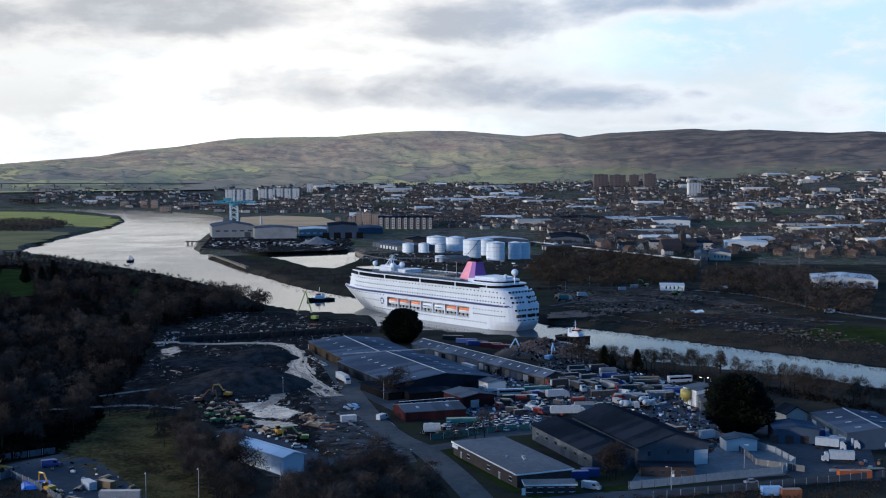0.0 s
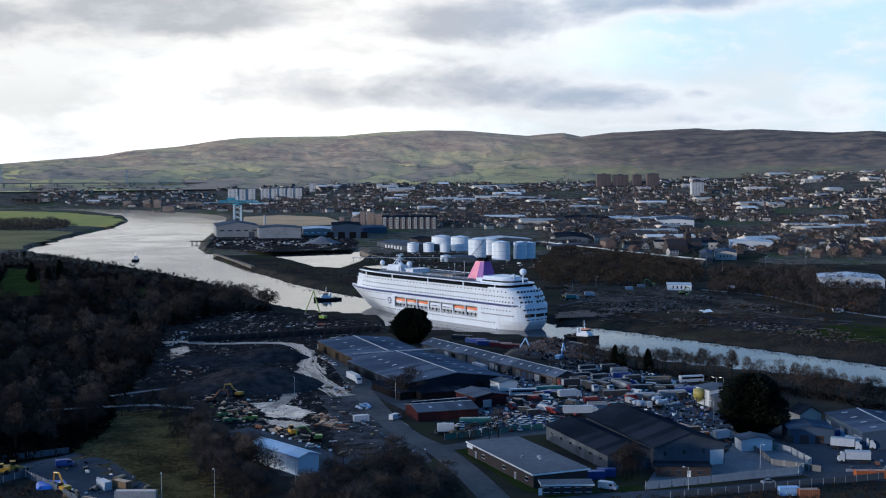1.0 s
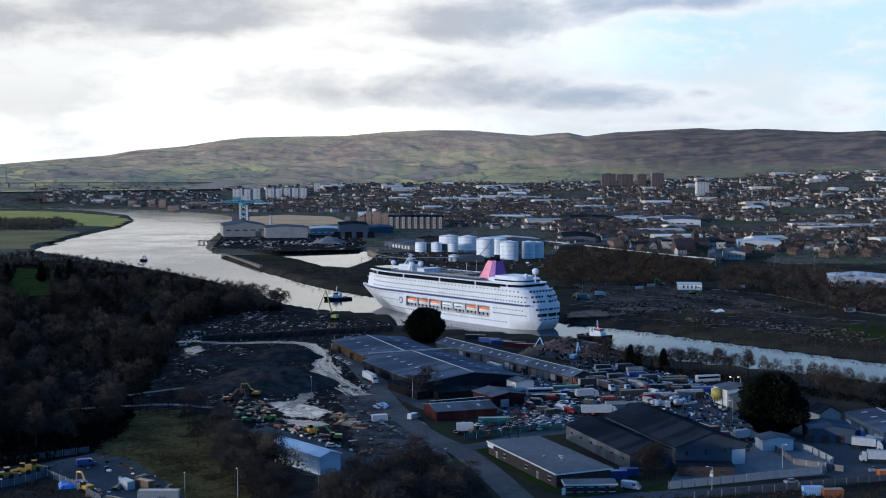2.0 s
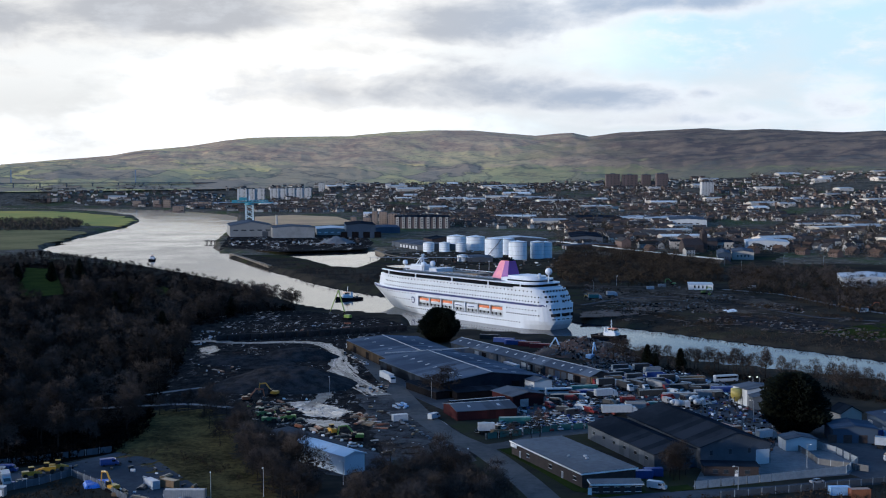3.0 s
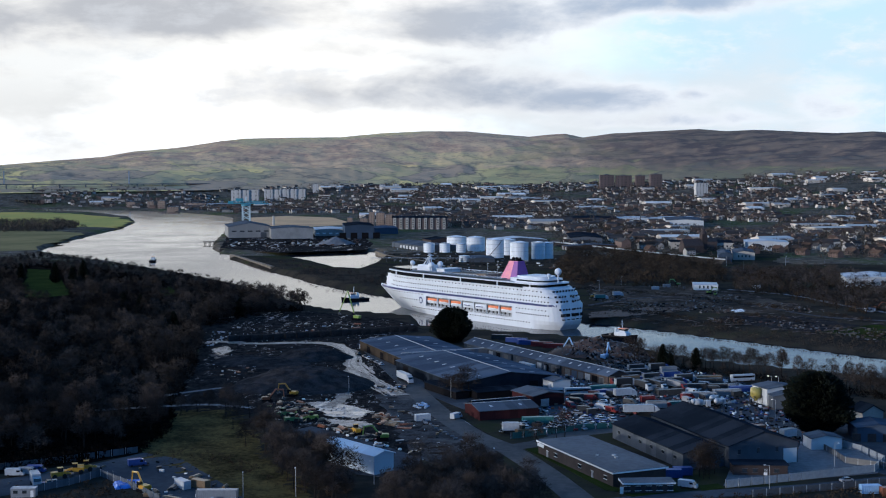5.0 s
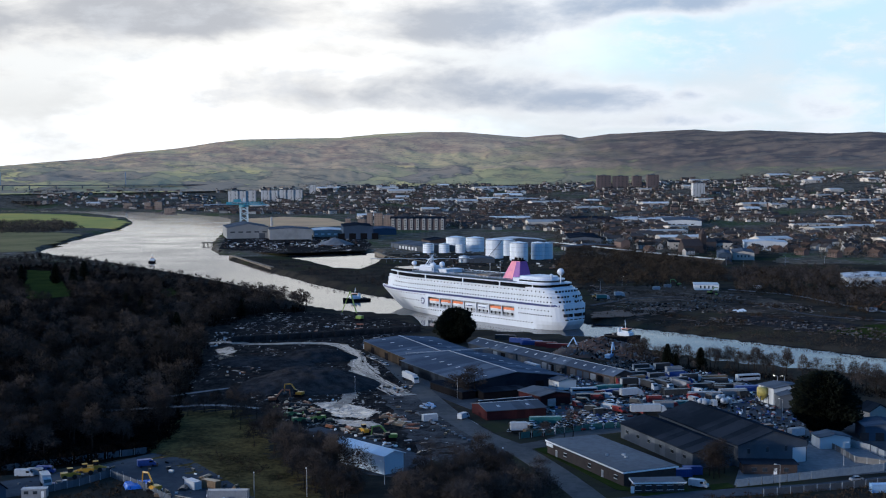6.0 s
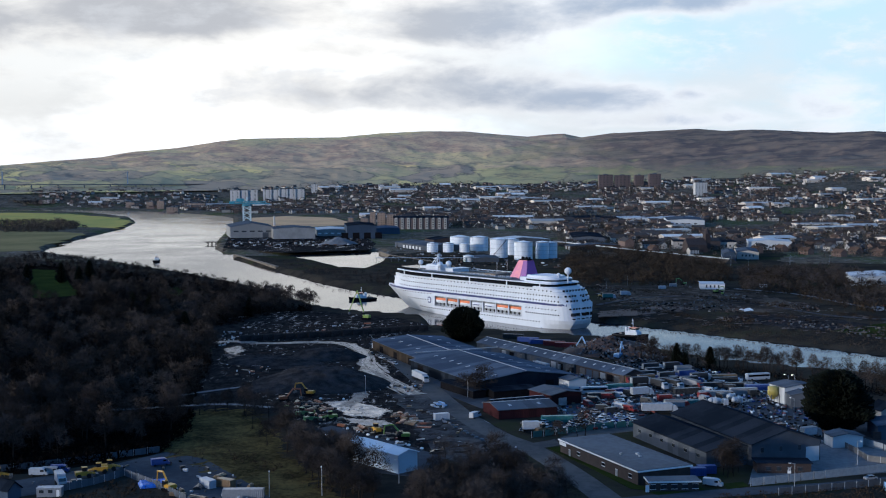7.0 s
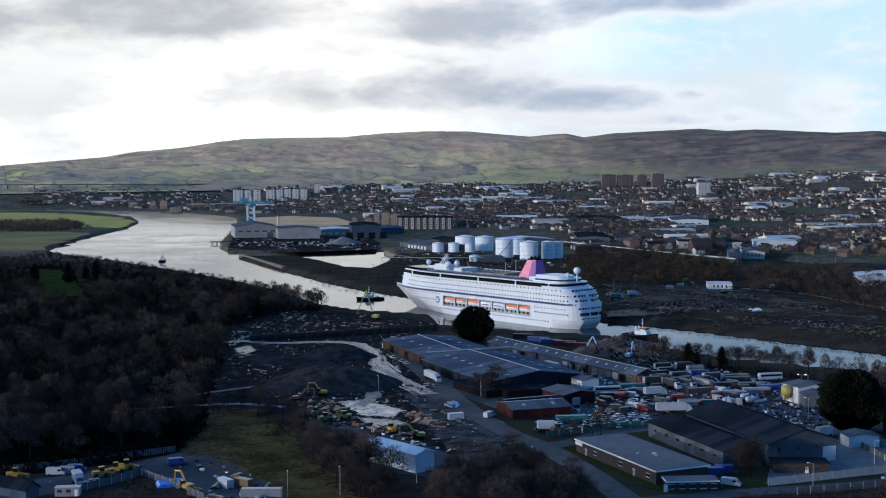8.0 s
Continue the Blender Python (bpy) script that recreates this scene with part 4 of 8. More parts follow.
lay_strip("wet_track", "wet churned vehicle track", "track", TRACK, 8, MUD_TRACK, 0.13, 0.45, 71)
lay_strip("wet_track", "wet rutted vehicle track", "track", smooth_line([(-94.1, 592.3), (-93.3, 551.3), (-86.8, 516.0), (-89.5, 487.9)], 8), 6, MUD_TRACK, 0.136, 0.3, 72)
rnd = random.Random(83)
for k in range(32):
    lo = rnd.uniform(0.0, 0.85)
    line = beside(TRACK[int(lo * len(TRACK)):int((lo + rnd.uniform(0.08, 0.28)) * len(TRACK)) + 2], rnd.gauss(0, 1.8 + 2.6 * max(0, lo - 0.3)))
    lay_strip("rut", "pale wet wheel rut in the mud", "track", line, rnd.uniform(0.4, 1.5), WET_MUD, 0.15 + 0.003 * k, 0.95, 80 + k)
PUDDLES = []
for pts, seed in (([(-100.0, 498.1), (-91.0, 502.6), (-81.0, 493.3), (-68.5, 480.0), (-74.0, 467.1), (-86.1, 469.6)], 1), ([(-85.3, 465.2), (-73.6, 461.7), (-67.0, 455.9), (-74.1, 451.2), (-82.7, 456.8)], 2), ([(-179.7, 648.1), (-175.1, 661.6), (-168.2, 644.7), (-169.4, 624.1)], 3),
                  ([(66.1, 516.9), (74.8, 520.1), (76.9, 510.1), (68.0, 504.5)], 10)):
    PUDDLES.append((pts, seed))
lay("grass_slope", "rough olive and straw winter grass", "grass", ragged(ragged([(-140.3, 405.0), (-144.3, 439.8), (-150.1, 473.9), (-126.1, 479.2), (-100.8, 409.7), (-83.8, 374.1), (-68.1, 336.6), (-90.5, 334.9), (-117.2, 378.8)], 8, 11), 2.5, 12), GRASS, 0.05)
lay_strip("lawn", "mown green verge", "grass", [(-6.2, 419.4), (6.3, 393.5), (17.9, 366.0), (24.5, 363.9)], 4.5, LAWN, 0.15)
lay("lawn", "mown green turf patch", "grass", [(19.9, 364.8), (36.9, 370.1), (38.0, 364.2), (23.3, 357.4)], LAWN, 0.154)
lay("lawn", "mown green turf patch", "grass", [(44.8, 372.0), (51.2, 375.2), (52.2, 369.9), (44.9, 365.4)], LAWN, 0.15)
lay("meadow", "small green meadow between the woods", "grass", ragged([(-391.8, 907.8), (-436.7, 999.0), (-510.7, 1191.7), (-485.5, 1179.1), (-439.2, 1089.4), (-368.8, 936.2)], 8, 12), LAWN, 0.1)
lay("meadow", "small green meadow between the woods", "grass", ragged([(-292.1, 928.9), (-315.3, 988.3), (-312.0, 1009.0), (-285.4, 952.1)], 6, 13), LAWN, 0.1)
lay("dark_earth", "black earth beside the soil yard", "ground", ragged([(-144.9, 457.5), (-158.1, 510.7), (-168.0, 569.7), (-185.0, 643.5), (-216.3, 752.3), (-173.2, 689.5), (-123.9, 513.2), (-112.7, 476.7), (-123.7, 470.1), (-148.4, 468.3)], 4, 190), MUD, 0.048)
lay("rough_ground", "bare brown ground by the river", "ground", ragged([(-218.8, 760.9), (-199.6, 826.0), (-159.8, 835.8), (-96.9, 793.9), (-76.8, 762.4), (-74.6, 740.2), (-166.6, 690.0), (-197.5, 692.6)], 6, 14), MUD, 0.055)


# ---- sheds ----
def shed(name, label, category, x, y, length, width, turn, eaves, ridge, wall, roof, doors=(), windows=(), lights=0, group="", spans=1, z=None, trim=None):
    """A long shed; doors and windows: (side, place along it, width, height, sill, material)."""
    base = land(x, y) if z is None else z
    house = thing(name, x, y, base, turn, label, category, group)
    w = width / spans
    for s in range(spans):
        mid = -width / 2 + w * (s + 0.5)
        bm = bmesh.new()
        section(bm, [(mid - w / 2, -0.6), (mid - w / 2, eaves), (mid, ridge), (mid + w / 2, eaves), (mid + w / 2, -0.6)], -length / 2, length / 2)
        part("wall", bm, wall, house)
        bm = bmesh.new()
        t, o = 0.25, 0.5 if spans == 1 else 0.02
        fall = (ridge - eaves) / (w / 2)
        for side in (-1, 1):
            if ridge == eaves and side == 1:
                continue
            a = (mid + side * (w / 2 + o), eaves - fall * o + 0.05)
            b = (mid if ridge != eaves else mid + w / 2 + o, ridge + 0.05)
            section(bm, [a, b, (b[0], b[1] + t), (a[0], a[1] + t)], -length / 2 - 0.5, length / 2 + 0.5)
        cover = part("roof", bm, roof, house)
        for k in range(lights):
            for side in (-1, 1):
                yy = mid + side * w * 0.27
                zz = eaves + (ridge - eaves) * 0.46 + 0.42
                part("rooflight", boxes([(-length / 2 + length * (k + 0.5) / lights, yy, zz, 1.1, min(2.2, w * 0.12), 0.1, 0, -side * math.atan(fall))]), PALE_STEEL, cover)
        if ridge != eaves:
            part("ridge_cap", boxes([(0, mid, ridge + 0.36, length + 0.9, 0.7, 0.12)]), PALE_STEEL if lights else roof, cover)
    if trim:
        part("fascia", boxes([(0, s * (width / 2 + 0.52), eaves - 0.02, length + 1.2, 0.16, 0.46) for s in (-1, 1)] + [(s * (length / 2 + 0.55), 0, eaves - 0.02, 0.16, width + 1.2, 0.46) for s in (-1, 1)]), trim, house)
    for kind, rows in (("door", doors), ("window", windows)):
        for side, place, dw, dh, sill, mat in rows:
            if side in "ns":
                r = (place, (1 if side == "n" else -1) * (width / 2 + 0.03), sill + dh / 2, dw, 0.16, dh)
            else:
                r = ((1 if side == "e" else -1) * (length / 2 + 0.03), place, sill + dh / 2, 0.16, dw, dh)
            ob = part(kind, boxes([r]), mat, house)
            if kind == "window":
                fx, fy = (dw + 0.3, 0.1) if side in "ns" else (0.1, dw + 0.3)
                part("frame", boxes([(r[0], r[1], sill - 0.08, fx + 0.02, fy + 0.2, 0.14), (r[0], r[1], sill + dh + 0.06, fx, fy + 0.1, 0.12)]), WHITE if trim else STEEL, ob)
    return house


def spread(side, a, b, n, w, h, sill, *mats):
    """Evenly placed doors or windows."""
    return [(side, a + (b - a) * k / max(1, n - 1), w, h, sill, mats[k % len(mats)]) for k in range(n)]


# the big blue roofed warehouse, in two halves
shed("warehouse", "large warehouse with weathered blue sheet roof and tan walls", "warehouse", -63.5, 625.0, 81.0, 40.6, -64.9, 5, 6.7, CLAD_TAN, ROOF_BLUE, lights=6, doors=spread("s", -25, 20, 3, 5, 3.6, 0, BLACK))
main_hall = shed("warehouse", "large warehouse with weathered blue sheet roof and dark walls", "warehouse", -32.6, 564.8, 72.0, 50.0, -61.7, 4.8, 8.2, ROOF_DARK, ROOF_BLUE, lights=8, doors=[("s", -24, 6, 3.8, 0, BLACK), ("e", 12, 4, 3.6, 0, BLACK)])
part("parapet", boxes([(-35.9, 0, 8.3, 0.7, 45, 0.4)]), PALE_STEEL, main_hall, "pale flashing strip")
shed("canopy_store", "black lean-to store with dark roof", "store", -43.0, 523.5, 29.4, 6.6, -58.0, 3.2, 3.6, BLACK, ROOF_DARK)
shed("canopy_store", "low dark store beside warehouse", "store", -22.6, 518.0, 20.0, 10.0, 28.3, 3.2, 3.7, BLACK, ROOF_DARK)
# row of low works units
UNITS = [(-23.7, 637.7, 46.7, 12.9, -56.3), (1.2, 600.1, 41.0, 12.1, -56.2), (23.3, 566.8, 36.4, 11.5, -56.3)]
for n, (x, y, length, width, turn) in enumerate(UNITS):
    shed("works_unit", "long low brick works unit with grey roof", "works", x, y, length, width, turn, 4.2, 6.4, CLAD_GREY if n < 2 else BRICK, ROOF_BLUE, group="row of works units",
         doors=spread("s", -length / 2 + 5, length / 2 - 5, 6, 4, 3.2, 0, STEEL, CLAD_BLUE, CLAD_GREY, PALE_STEEL, BLACK), lights=5)
# low office block with a flat roof, and its entrance wing
office = shed("office_block", "long low brick office block with flat grey roof and white trim", "office", 15.8, 394.9, 49.0, 19.0, -62.8, 4.4, 4.4, BRICK, ROOF_FELT, trim=WHITE, windows=spread("s", -18, 12, 2, 1.2, 2.2, 0, PALE_STEEL) + spread("s", -12, 20, 3, 1.6, 1.0, 1.6, GLASS))
part("roof_vent", boxes([(6, 2, 4.9, 1.2, 1.0, 0.5), (9, 1, 4.9, 0.9, 0.9, 0.5), (4, -3, 4.9, 0.8, 0.8, 0.6)]), PALE_STEEL, office)
part("sign_board", boxes([(-22, -10.0, 3.4, 4.5, 0.15, 1.1)]), WHITE, office, "white sign board")
shed("entrance_wing", "low brick entrance wing with white fascia", "office", 28.4, 365.0, 5.3, 15.0, -82.5, 3.1, 3.1, BRICK, ROOF_FELT, trim=WHITE, windows=spread("e", -6.5, 6.5, 5, 1.5, 1.3, 0.9, GLASS), doors=[("e", -8.2, 1.1, 2.1, 0, WHITE)])
# twin works with a small gate office
shed("workshop", "big dark sheeted workshop with gable roof", "workshop", 59.9, 426.4, 54.9, 25.9, -68.8, 7, 11, CLAD_GREY, ROOF_DARK, doors=[("e", 10, 5, 5, 0, CLAD_PALE)], windows=spread("e", -9, 5, 3, 0.9, 1.6, 4.2, GLASS))
shed("workshop", "lower dark sheeted workshop aisle", "workshop", 41.3, 419.1, 50.2, 18.3, -67.2, 5.2, 7.6, CLAD_GREY, ROOF_DARK, doors=[("e", 3.5, 4, 4, 0, CLAD_BLUE)], windows=spread("s", -20, 20, 6, 1.8, 1.0, 2.6, GLASS))
gatehouse = shed("gatehouse", "small brick gate office with flat black roof", "office", 66.2, 390.0, 6.7, 17.0, -89.1, 3.2, 3.2, BRICK, ROOF_DARK, windows=spread("e", -5, 5, 4, 1.4, 1.1, 1.0, GLASS), doors=[("e", 1.6, 1.1, 2.1, 0, WHITE)])
# white hall among the trees
shed("white_hall", "white sheeted hall with pale blue roof", "hall", -63.4, 391.0, 27.9, 8.0, -44.1, 6, 7.2, HALL_BLUE, HALL_BLUE)
# red garages and stores
shed("garage_row", "low red fronted garage row with grey roof", "garage", -18.1, 479.1, 24.6, 17.4, 22.5, 3.6, 5, CLAD_RED, ROOF_GREY, doors=spread("s", -9, 10, 3, 5, 3, 0, CLAD_RED), lights=2)
shed("garage_row", "low dark roofed store behind garages", "garage", -19.3, 485.2, 23.4, 11.2, 27.8, 3.4, 5, BRICK, ROOF_DARK, lights=3)
shed("red_store", "red sheeted store with grey roller door", "store", -3.4, 504.9, 16.2, 15.1, -56.3, 4.6, 5.8, CLAD_RED, ROOF_GREY, doors=[("e", -2, 4, 3.2, 0, PALE_STEEL)])
shed("grey_store", "small pale store in the lorry yard", "store", 3.9, 541.8, 13.3, 9.2, -59.2, 4, 5, CLAD_PALE, ROOF_GREY)
# concrete plant
plant = shed("plant_house", "tall grey concrete plant house", "plant", 95.8, 511.9, 11.2, 15.2, -68.5, 7, 8, CLAD_PALE, ROOF_GREY)
shed("plant_annex", "lower grey annex of the concrete plant", "plant", 97.0, 502.6, 8.6, 10.8, -85.3, 5, 6, CLAD_GREY, ROOF_GREY)
shed("blue_works", "long blue works with dark low roof", "works", 142.9, 448.7, 35.1, 24.3, -82.6, 6, 7.5, CLAD_BLUE, ROOF_BLUE, lights=4, doors=spread("s", -14, 12, 3, 4, 4, 0, PALE_STEEL))
shed("blue_works", "low blue works with rusty doors", "works", 117.8, 445.2, 14.0, 15.6, -90.8, 5, 6, CLAD_BLUE, ROOF_BLUE, doors=spread("e", -8, 8, 4, 3, 3, 0, BRICK))
shed("cream_house", "small cream gabled building", "house", 123.7, 477.2, 8.1, 9.3, -69.8, 4, 6.5, RENDER_PALE, ROOF_DARK)
shed("tin_store", "grey tin store with pale curved roof", "store", 95.4, 428.4, 7.3, 11.0, -80.5, 4, 5, CLAD_PALE, ROOF_GREY)
shed("dark_shed", "dark round roofed shed in the plant yard", "shed", -172.0, 345.1, 13.3, 4.9, -25.4, 3, 5, CLAD_BLUE, ROOF_DARK)


# ---- tanks, silo, heaps ----
def heap(name, label, category, x, y, rx, ry, height, mat, seed, turn=0.0, flat=1.0):
    """A tipped heap with an uneven skin."""
    verts, faces, n, m = [], [], 70, 30
    for j in range(m + 1):
        for i in range(n):
            a, r = 2 * math.pi * i / n, j / m
            k = 1 + 0.16 * noise.noise((math.cos(a) * 1.5 + seed, math.sin(a) * 1.5, 0))
            px, py = rx * r * k * math.cos(a), ry * r * k * math.sin(a)
            pz = min(height * (1 - r) ** 0.85 * (1 + 0.22 * noise.noise((px * 0.11, py * 0.11, seed))), height * flat * (1 + 0.12 * noise.noise((px * 0.06, py * 0.06, seed + 4)))) + 0.8 * noise.noise((px * 0.5, py * 0.5, seed)) * (1 - r) + 0.35 * noise.noise((px * 1.1, py * 1.1, seed))
            verts.append((px, py, pz if j < m else -0.4))
    for j in range(m):
        for i in range(n):
            a, b = j * n + i, j * n + (i + 1) % n
            faces.append((a, b, b + n, a + n))
    ob = new(name, sheet_mesh(name, verts, faces, mat, True))
    ob.matrix_basis = pose(x, y, land(x, y) + 0.1, 0, 0, turn)
    return tagged(ob, label, category)


COAL = material("coal_black_soil", (0.046, 0.043, 0.044), 0.8, scale=0.2, second=(0.016, 0.016, 0.017), fine=10, bump=0.9, spec=0.05)
RUST = material("rusty_scrap", (0.085, 0.042, 0.026), 0.8, scale=0.5, second=(0.035, 0.027, 0.025), fine=6, bump=0.8)
heap("soil_mound", "tall black soil heap", "heap", -109.5, 542.6, 35, 27, 10, COAL, 3, 0, 0.72)
heap("soil_mound", "flat topped black soil heap", "heap", -118.4, 620.0, 20, 14, 7.5, COAL, 7, 20, 0.6)
heap("soil_mound", "long low black soil heap", "heap", -142.7, 603.1, 30, 18, 3.6, COAL, 9, -30, 0.6)
heap("soil_mound", "low dark soil bank", "heap", -119.6, 527.3, 26, 12, 4, COAL, 12, -10)
heap("scrap_mound", "rusty heap of scrap metal beside the river", "heap", 28.7, 646.7, 26, 18, 9, RUST, 4)
heap("scrap_mound", "lower rusty heap of scrap metal", "heap", 39.7, 631.6, 18, 13, 6, RUST, 6)


def scrap_bits(label, x, y, rx, ry, height, n, seed):
    """Bent sheets, beams and castings lying all over a heap."""
    r = random.Random(seed)
    for mat in (RUST, BLACK, STEEL, CONCRETE):
        bm = bmesh.new()
        for _ in range(n // 4):
            a, k = r.uniform(0, 6.283), math.sqrt(r.random())
            box(bm, x + rx * k * math.cos(a), y + ry * k * math.sin(a), 4.2 + height * (1 - k) ** 0.85, r.uniform(0.5, 3.4), r.uniform(0.3, 1.2), r.uniform(0.1, 0.7), r.uniform(0, 3.1), r.uniform(-0.9, 0.9), r.uniform(-0.9, 0.9))
        tagged(new("scrap_bits", mesh_of("scrap_bits", bm, mat)), label, "scrap", kind="stuff")


scrap_bits("bent rusty scrap metal on the river heap", 28.7, 646.7, 25, 17, 9, 700, 131)
scrap_bits("bent rusty scrap metal on the lower heap", 39.7, 631.6, 18, 13, 6, 400, 132)
scrap_bits("bent scrap strewn by the works units", 42.4, 605.9, 16, 8, 2.5, 240, 133)


def make_silo(x, y):
    silo = thing("cement_silo", x, y, land(x, y), 20, "yellow cement silo on steel legs", "silo")
    yellow = material("faded_yellow_paint", (0.40, 0.33, 0.09), 0.5, scale=0.3)
    part("barrel", made(drum, 0, 0, 3.4, 6.8, 2.2, 2.2, 18), yellow, silo, "yellow barrel", True)
    part("cone", made(drum, 0, 0, 1.5, 3.4, 0.5, 2.2, 18), yellow, silo)
    for k in range(4):
        part("leg", boxes([(1.9 * (1 if k % 2 else -1), 1.9 * (1 if k // 2 else -1), 1.8, 0.3, 0.3, 3.8)]), STEEL, silo)


make_silo(87.0, 508.3)
YARD_LAMP = glowing("yard_lamp_glow", (1.0, 0.86, 0.66), 4.0)


def lamp_post(x, y, height, label="tall galvanised yard lamp", lit=False):
    post = thing("street_lamp", x, y, land(x, y), random.uniform(0, 360), label, "lamp", "yard lamps")
    part("pole", made(drum, 0, 0, -0.3, height, 0.11, 0.07, 8), PALE_STEEL, post)
    part("arm", made(rod, (0, 0, height - 0.1), (1.3, 0, height + 0.1), 0.05), PALE_STEEL, post)
    part("lantern", boxes([(1.5, 0, height + 0.1, 0.7, 0.28, 0.16)]), YARD_LAMP if lit else WHITE, post)


for px, py, h in [(92.6, 400.0, 8), (-76.1, 351.1, 9), (88.4, 474.9, 8), (-40.4, 512.8, 8), (65.2, 366.9, 8), (-54.8, 367.2, 7), (-91.4, 348.7, 8), (-84.8, 516.1, 8)]:
    lamp_post(px, py, h)
for px, py, h in [(97.1, 527.0, 8.6), (100.0, 527.2, 8.6)]:
    lamp_post(px, py, h, "tall yard lamp switched on by the concrete plant", True)


# ---- fences, walls, kerbs ----
def fence(name, label, line, height, mat, step=4.0):
    """A palisade of sheet panels between posts."""
    base = thing(name, line[0][0], line[0][1], land(*line[0]), 0, label, "fence")
    post = mesh_of("post", boxes([(0, 0, height / 2, 0.14, 0.14, height + 0.2)]), PALE_STEEL)
    panel = mesh_of("panel", boxes([(0, 0, height / 2, step - 0.06, 0.05, height - 0.15)]), mat)
    for (x0, y0), (x1, y1) in zip(line, line[1:]):
        n = max(1, int(math.hypot(x1 - x0, y1 - y0) / step))
        turn = math.atan2(y1 - y0, x1 - x0)
        for k in range(n):
            for me, off in ((post, 0.0), (panel, 0.5)):
                ob = new(me.name, me)
                ob.parent = base
                ob.location = (x0 + (x1 - x0) * (k + off) / n - line[0][0], y0 + (y1 - y0) * (k + off) / n - line[0][1], 0)
                ob.rotation_euler = (0, 0, turn)


fence("palisade_fence", "grey steel palisade fence round concrete apron", [(52.7, 369.9), (78.0, 381.4), (103.5, 393.3), (110.3, 405.9), (106.8, 421.1), (96.9, 438.8)], 2.6, PALE_STEEL)
fence("palisade_fence", "grey steel palisade fence along street", [(59.1, 360.1), (80.4, 368.1), (108.1, 379.5), (138.4, 393.0)], 2.2, STEEL)
fence("palisade_fence", "grey sheet fence behind plant yard", [(-198.0, 367.5), (-176.4, 377.8), (-161.3, 388.0), (-152.2, 395.1), (-140.9, 404.1)], 2.3, CLAD_GREY)
fence("palisade_fence", "grey sheet fence inside plant yard", [(-158.7, 346.8), (-148.3, 359.4), (-142.5, 371.0), (-129.9, 359.2), (-114.4, 342.1)], 2.3, CLAD_GREY)
fence("palisade_fence", "green sheet fence round scrap car yard", [(-13.6, 434.2), (-0.4, 442.8), (13.2, 451.7), (27.1, 456.7)], 2.4, material("green_sheet", (0.03, 0.11, 0.11), 0.6, scale=0.3))
fence("wire_fence", "dark fence along lorry park", [(93.8, 431.3), (96.2, 417.8), (97.3, 405.0), (111.3, 396.1)], 2.2, STEEL)
QUAY = [(-179.3, 680.0), (-155.3, 691.0), (-118.4, 710.5), (-75.9, 736.6)]


def make_quay(line):
    base = thing("quay_wall", line[0][0], line[0][1], 4, 0, "long black timber and stone quay wall", "quay")
    for (x0, y0), (x1, y1) in zip(line, line[1:]):
        n = int(math.hypot(x1 - x0, y1 - y0) / 6)
        for k in range(n):
            ob = part("block", boxes([(0, 0, 1.4, 6.1, 3.0, 3.6 + 0.2 * (k % 3))]), COAL, base)
            ob.location = (x0 + (x1 - x0) * (k + 0.5) / n - line[0][0], y0 + (y1 - y0) * (k + 0.5) / n - line[0][1], 0)
            ob.rotation_euler = (0, 0, math.atan2(y1 - y0, x1 - x0))


make_quay(QUAY)
KERB = mesh_of("boulder", made(lambda bm: bmesh.ops.create_icosphere(bm, subdivisions=1, radius=0.62, matrix=Matrix.Diagonal((1.3, 1, 0.8, 1)))), WHITE)
DULL_KERB = mesh_of("boulder", made(lambda bm: bmesh.ops.create_icosphere(bm, subdivisions=1, radius=0.7, matrix=Matrix.Diagonal((1.5, 1, 0.7, 1)))), CONCRETE)
for line, step, me, label in (([(-102.7, 504.3), (-92.4, 503.8), (-88.1, 506.7)], 5.5, KERB, "white painted boulder beside track"), ([(-82.3, 444.5), (-73.4, 434.4), (-61.3, 423.2), (-52.0, 413.4), (-46.9, 407.0)], 4.6, KERB, "white painted boulder beside track"),
                             ([(-54.5, 477.6), (-41.7, 449.5), (-31.6, 429.1), (-20.5, 410.6)], 3.6, DULL_KERB, "pale concrete block beside road"), ([(-91.9, 433.0), (-84.1, 430.7)], 4, KERB, "white painted boulder beside track")):
    for (x0, y0), (x1, y1) in zip(line, line[1:]):
        n = max(1, int(math.hypot(x1 - x0, y1 - y0) / step))
        for k in range(n):
            ob = new("boulder", me)
            ob.matrix_basis = pose(x0 + (x1 - x0) * k / n + random.uniform(-0.4, 0.4), y0 + (y1 - y0) * k / n, 4.45, 0, 0, random.uniform(0, 360))
            tagged(ob, label, "boulder", "boulders along the yard edge")


# ---- vehicles and plant ----
PAINTS = {k: material(k + "_vehicle_paint", c, 0.35, scale=0.8, vary=0.2) for k, c in dict(white=(0.40, 0.43, 0.47), red=(0.17, 0.022, 0.024), blue=(0.025, 0.06, 0.22), dark=(0.03, 0.032, 0.036), silver=(0.24, 0.25, 0.27), green=(0.05, 0.17, 0.07),
          lime=(0.17, 0.27, 0.05), yellow=(0.46, 0.25, 0.03), orange=(0.34, 0.09, 0.03), teal=(0.03, 0.15, 0.15), sky=(0.22, 0.38, 0.60), rust=(0.22, 0.08, 0.04), tan=(0.17, 0.115, 0.07)).items()}
TYRE = material("tyre_rubber", (0.015, 0.015, 0.016), 0.85, vary=0.3)
PROTOS = {}


def wheel_row(xs, w, r, parent):
    for x in xs:
        for s in (-1, 1):
            part("wheel", made(rod, (x, s * (w / 2 - 0.25), r), (x, s * (w / 2 + 0.02), r), r, 10), TYRE, parent)


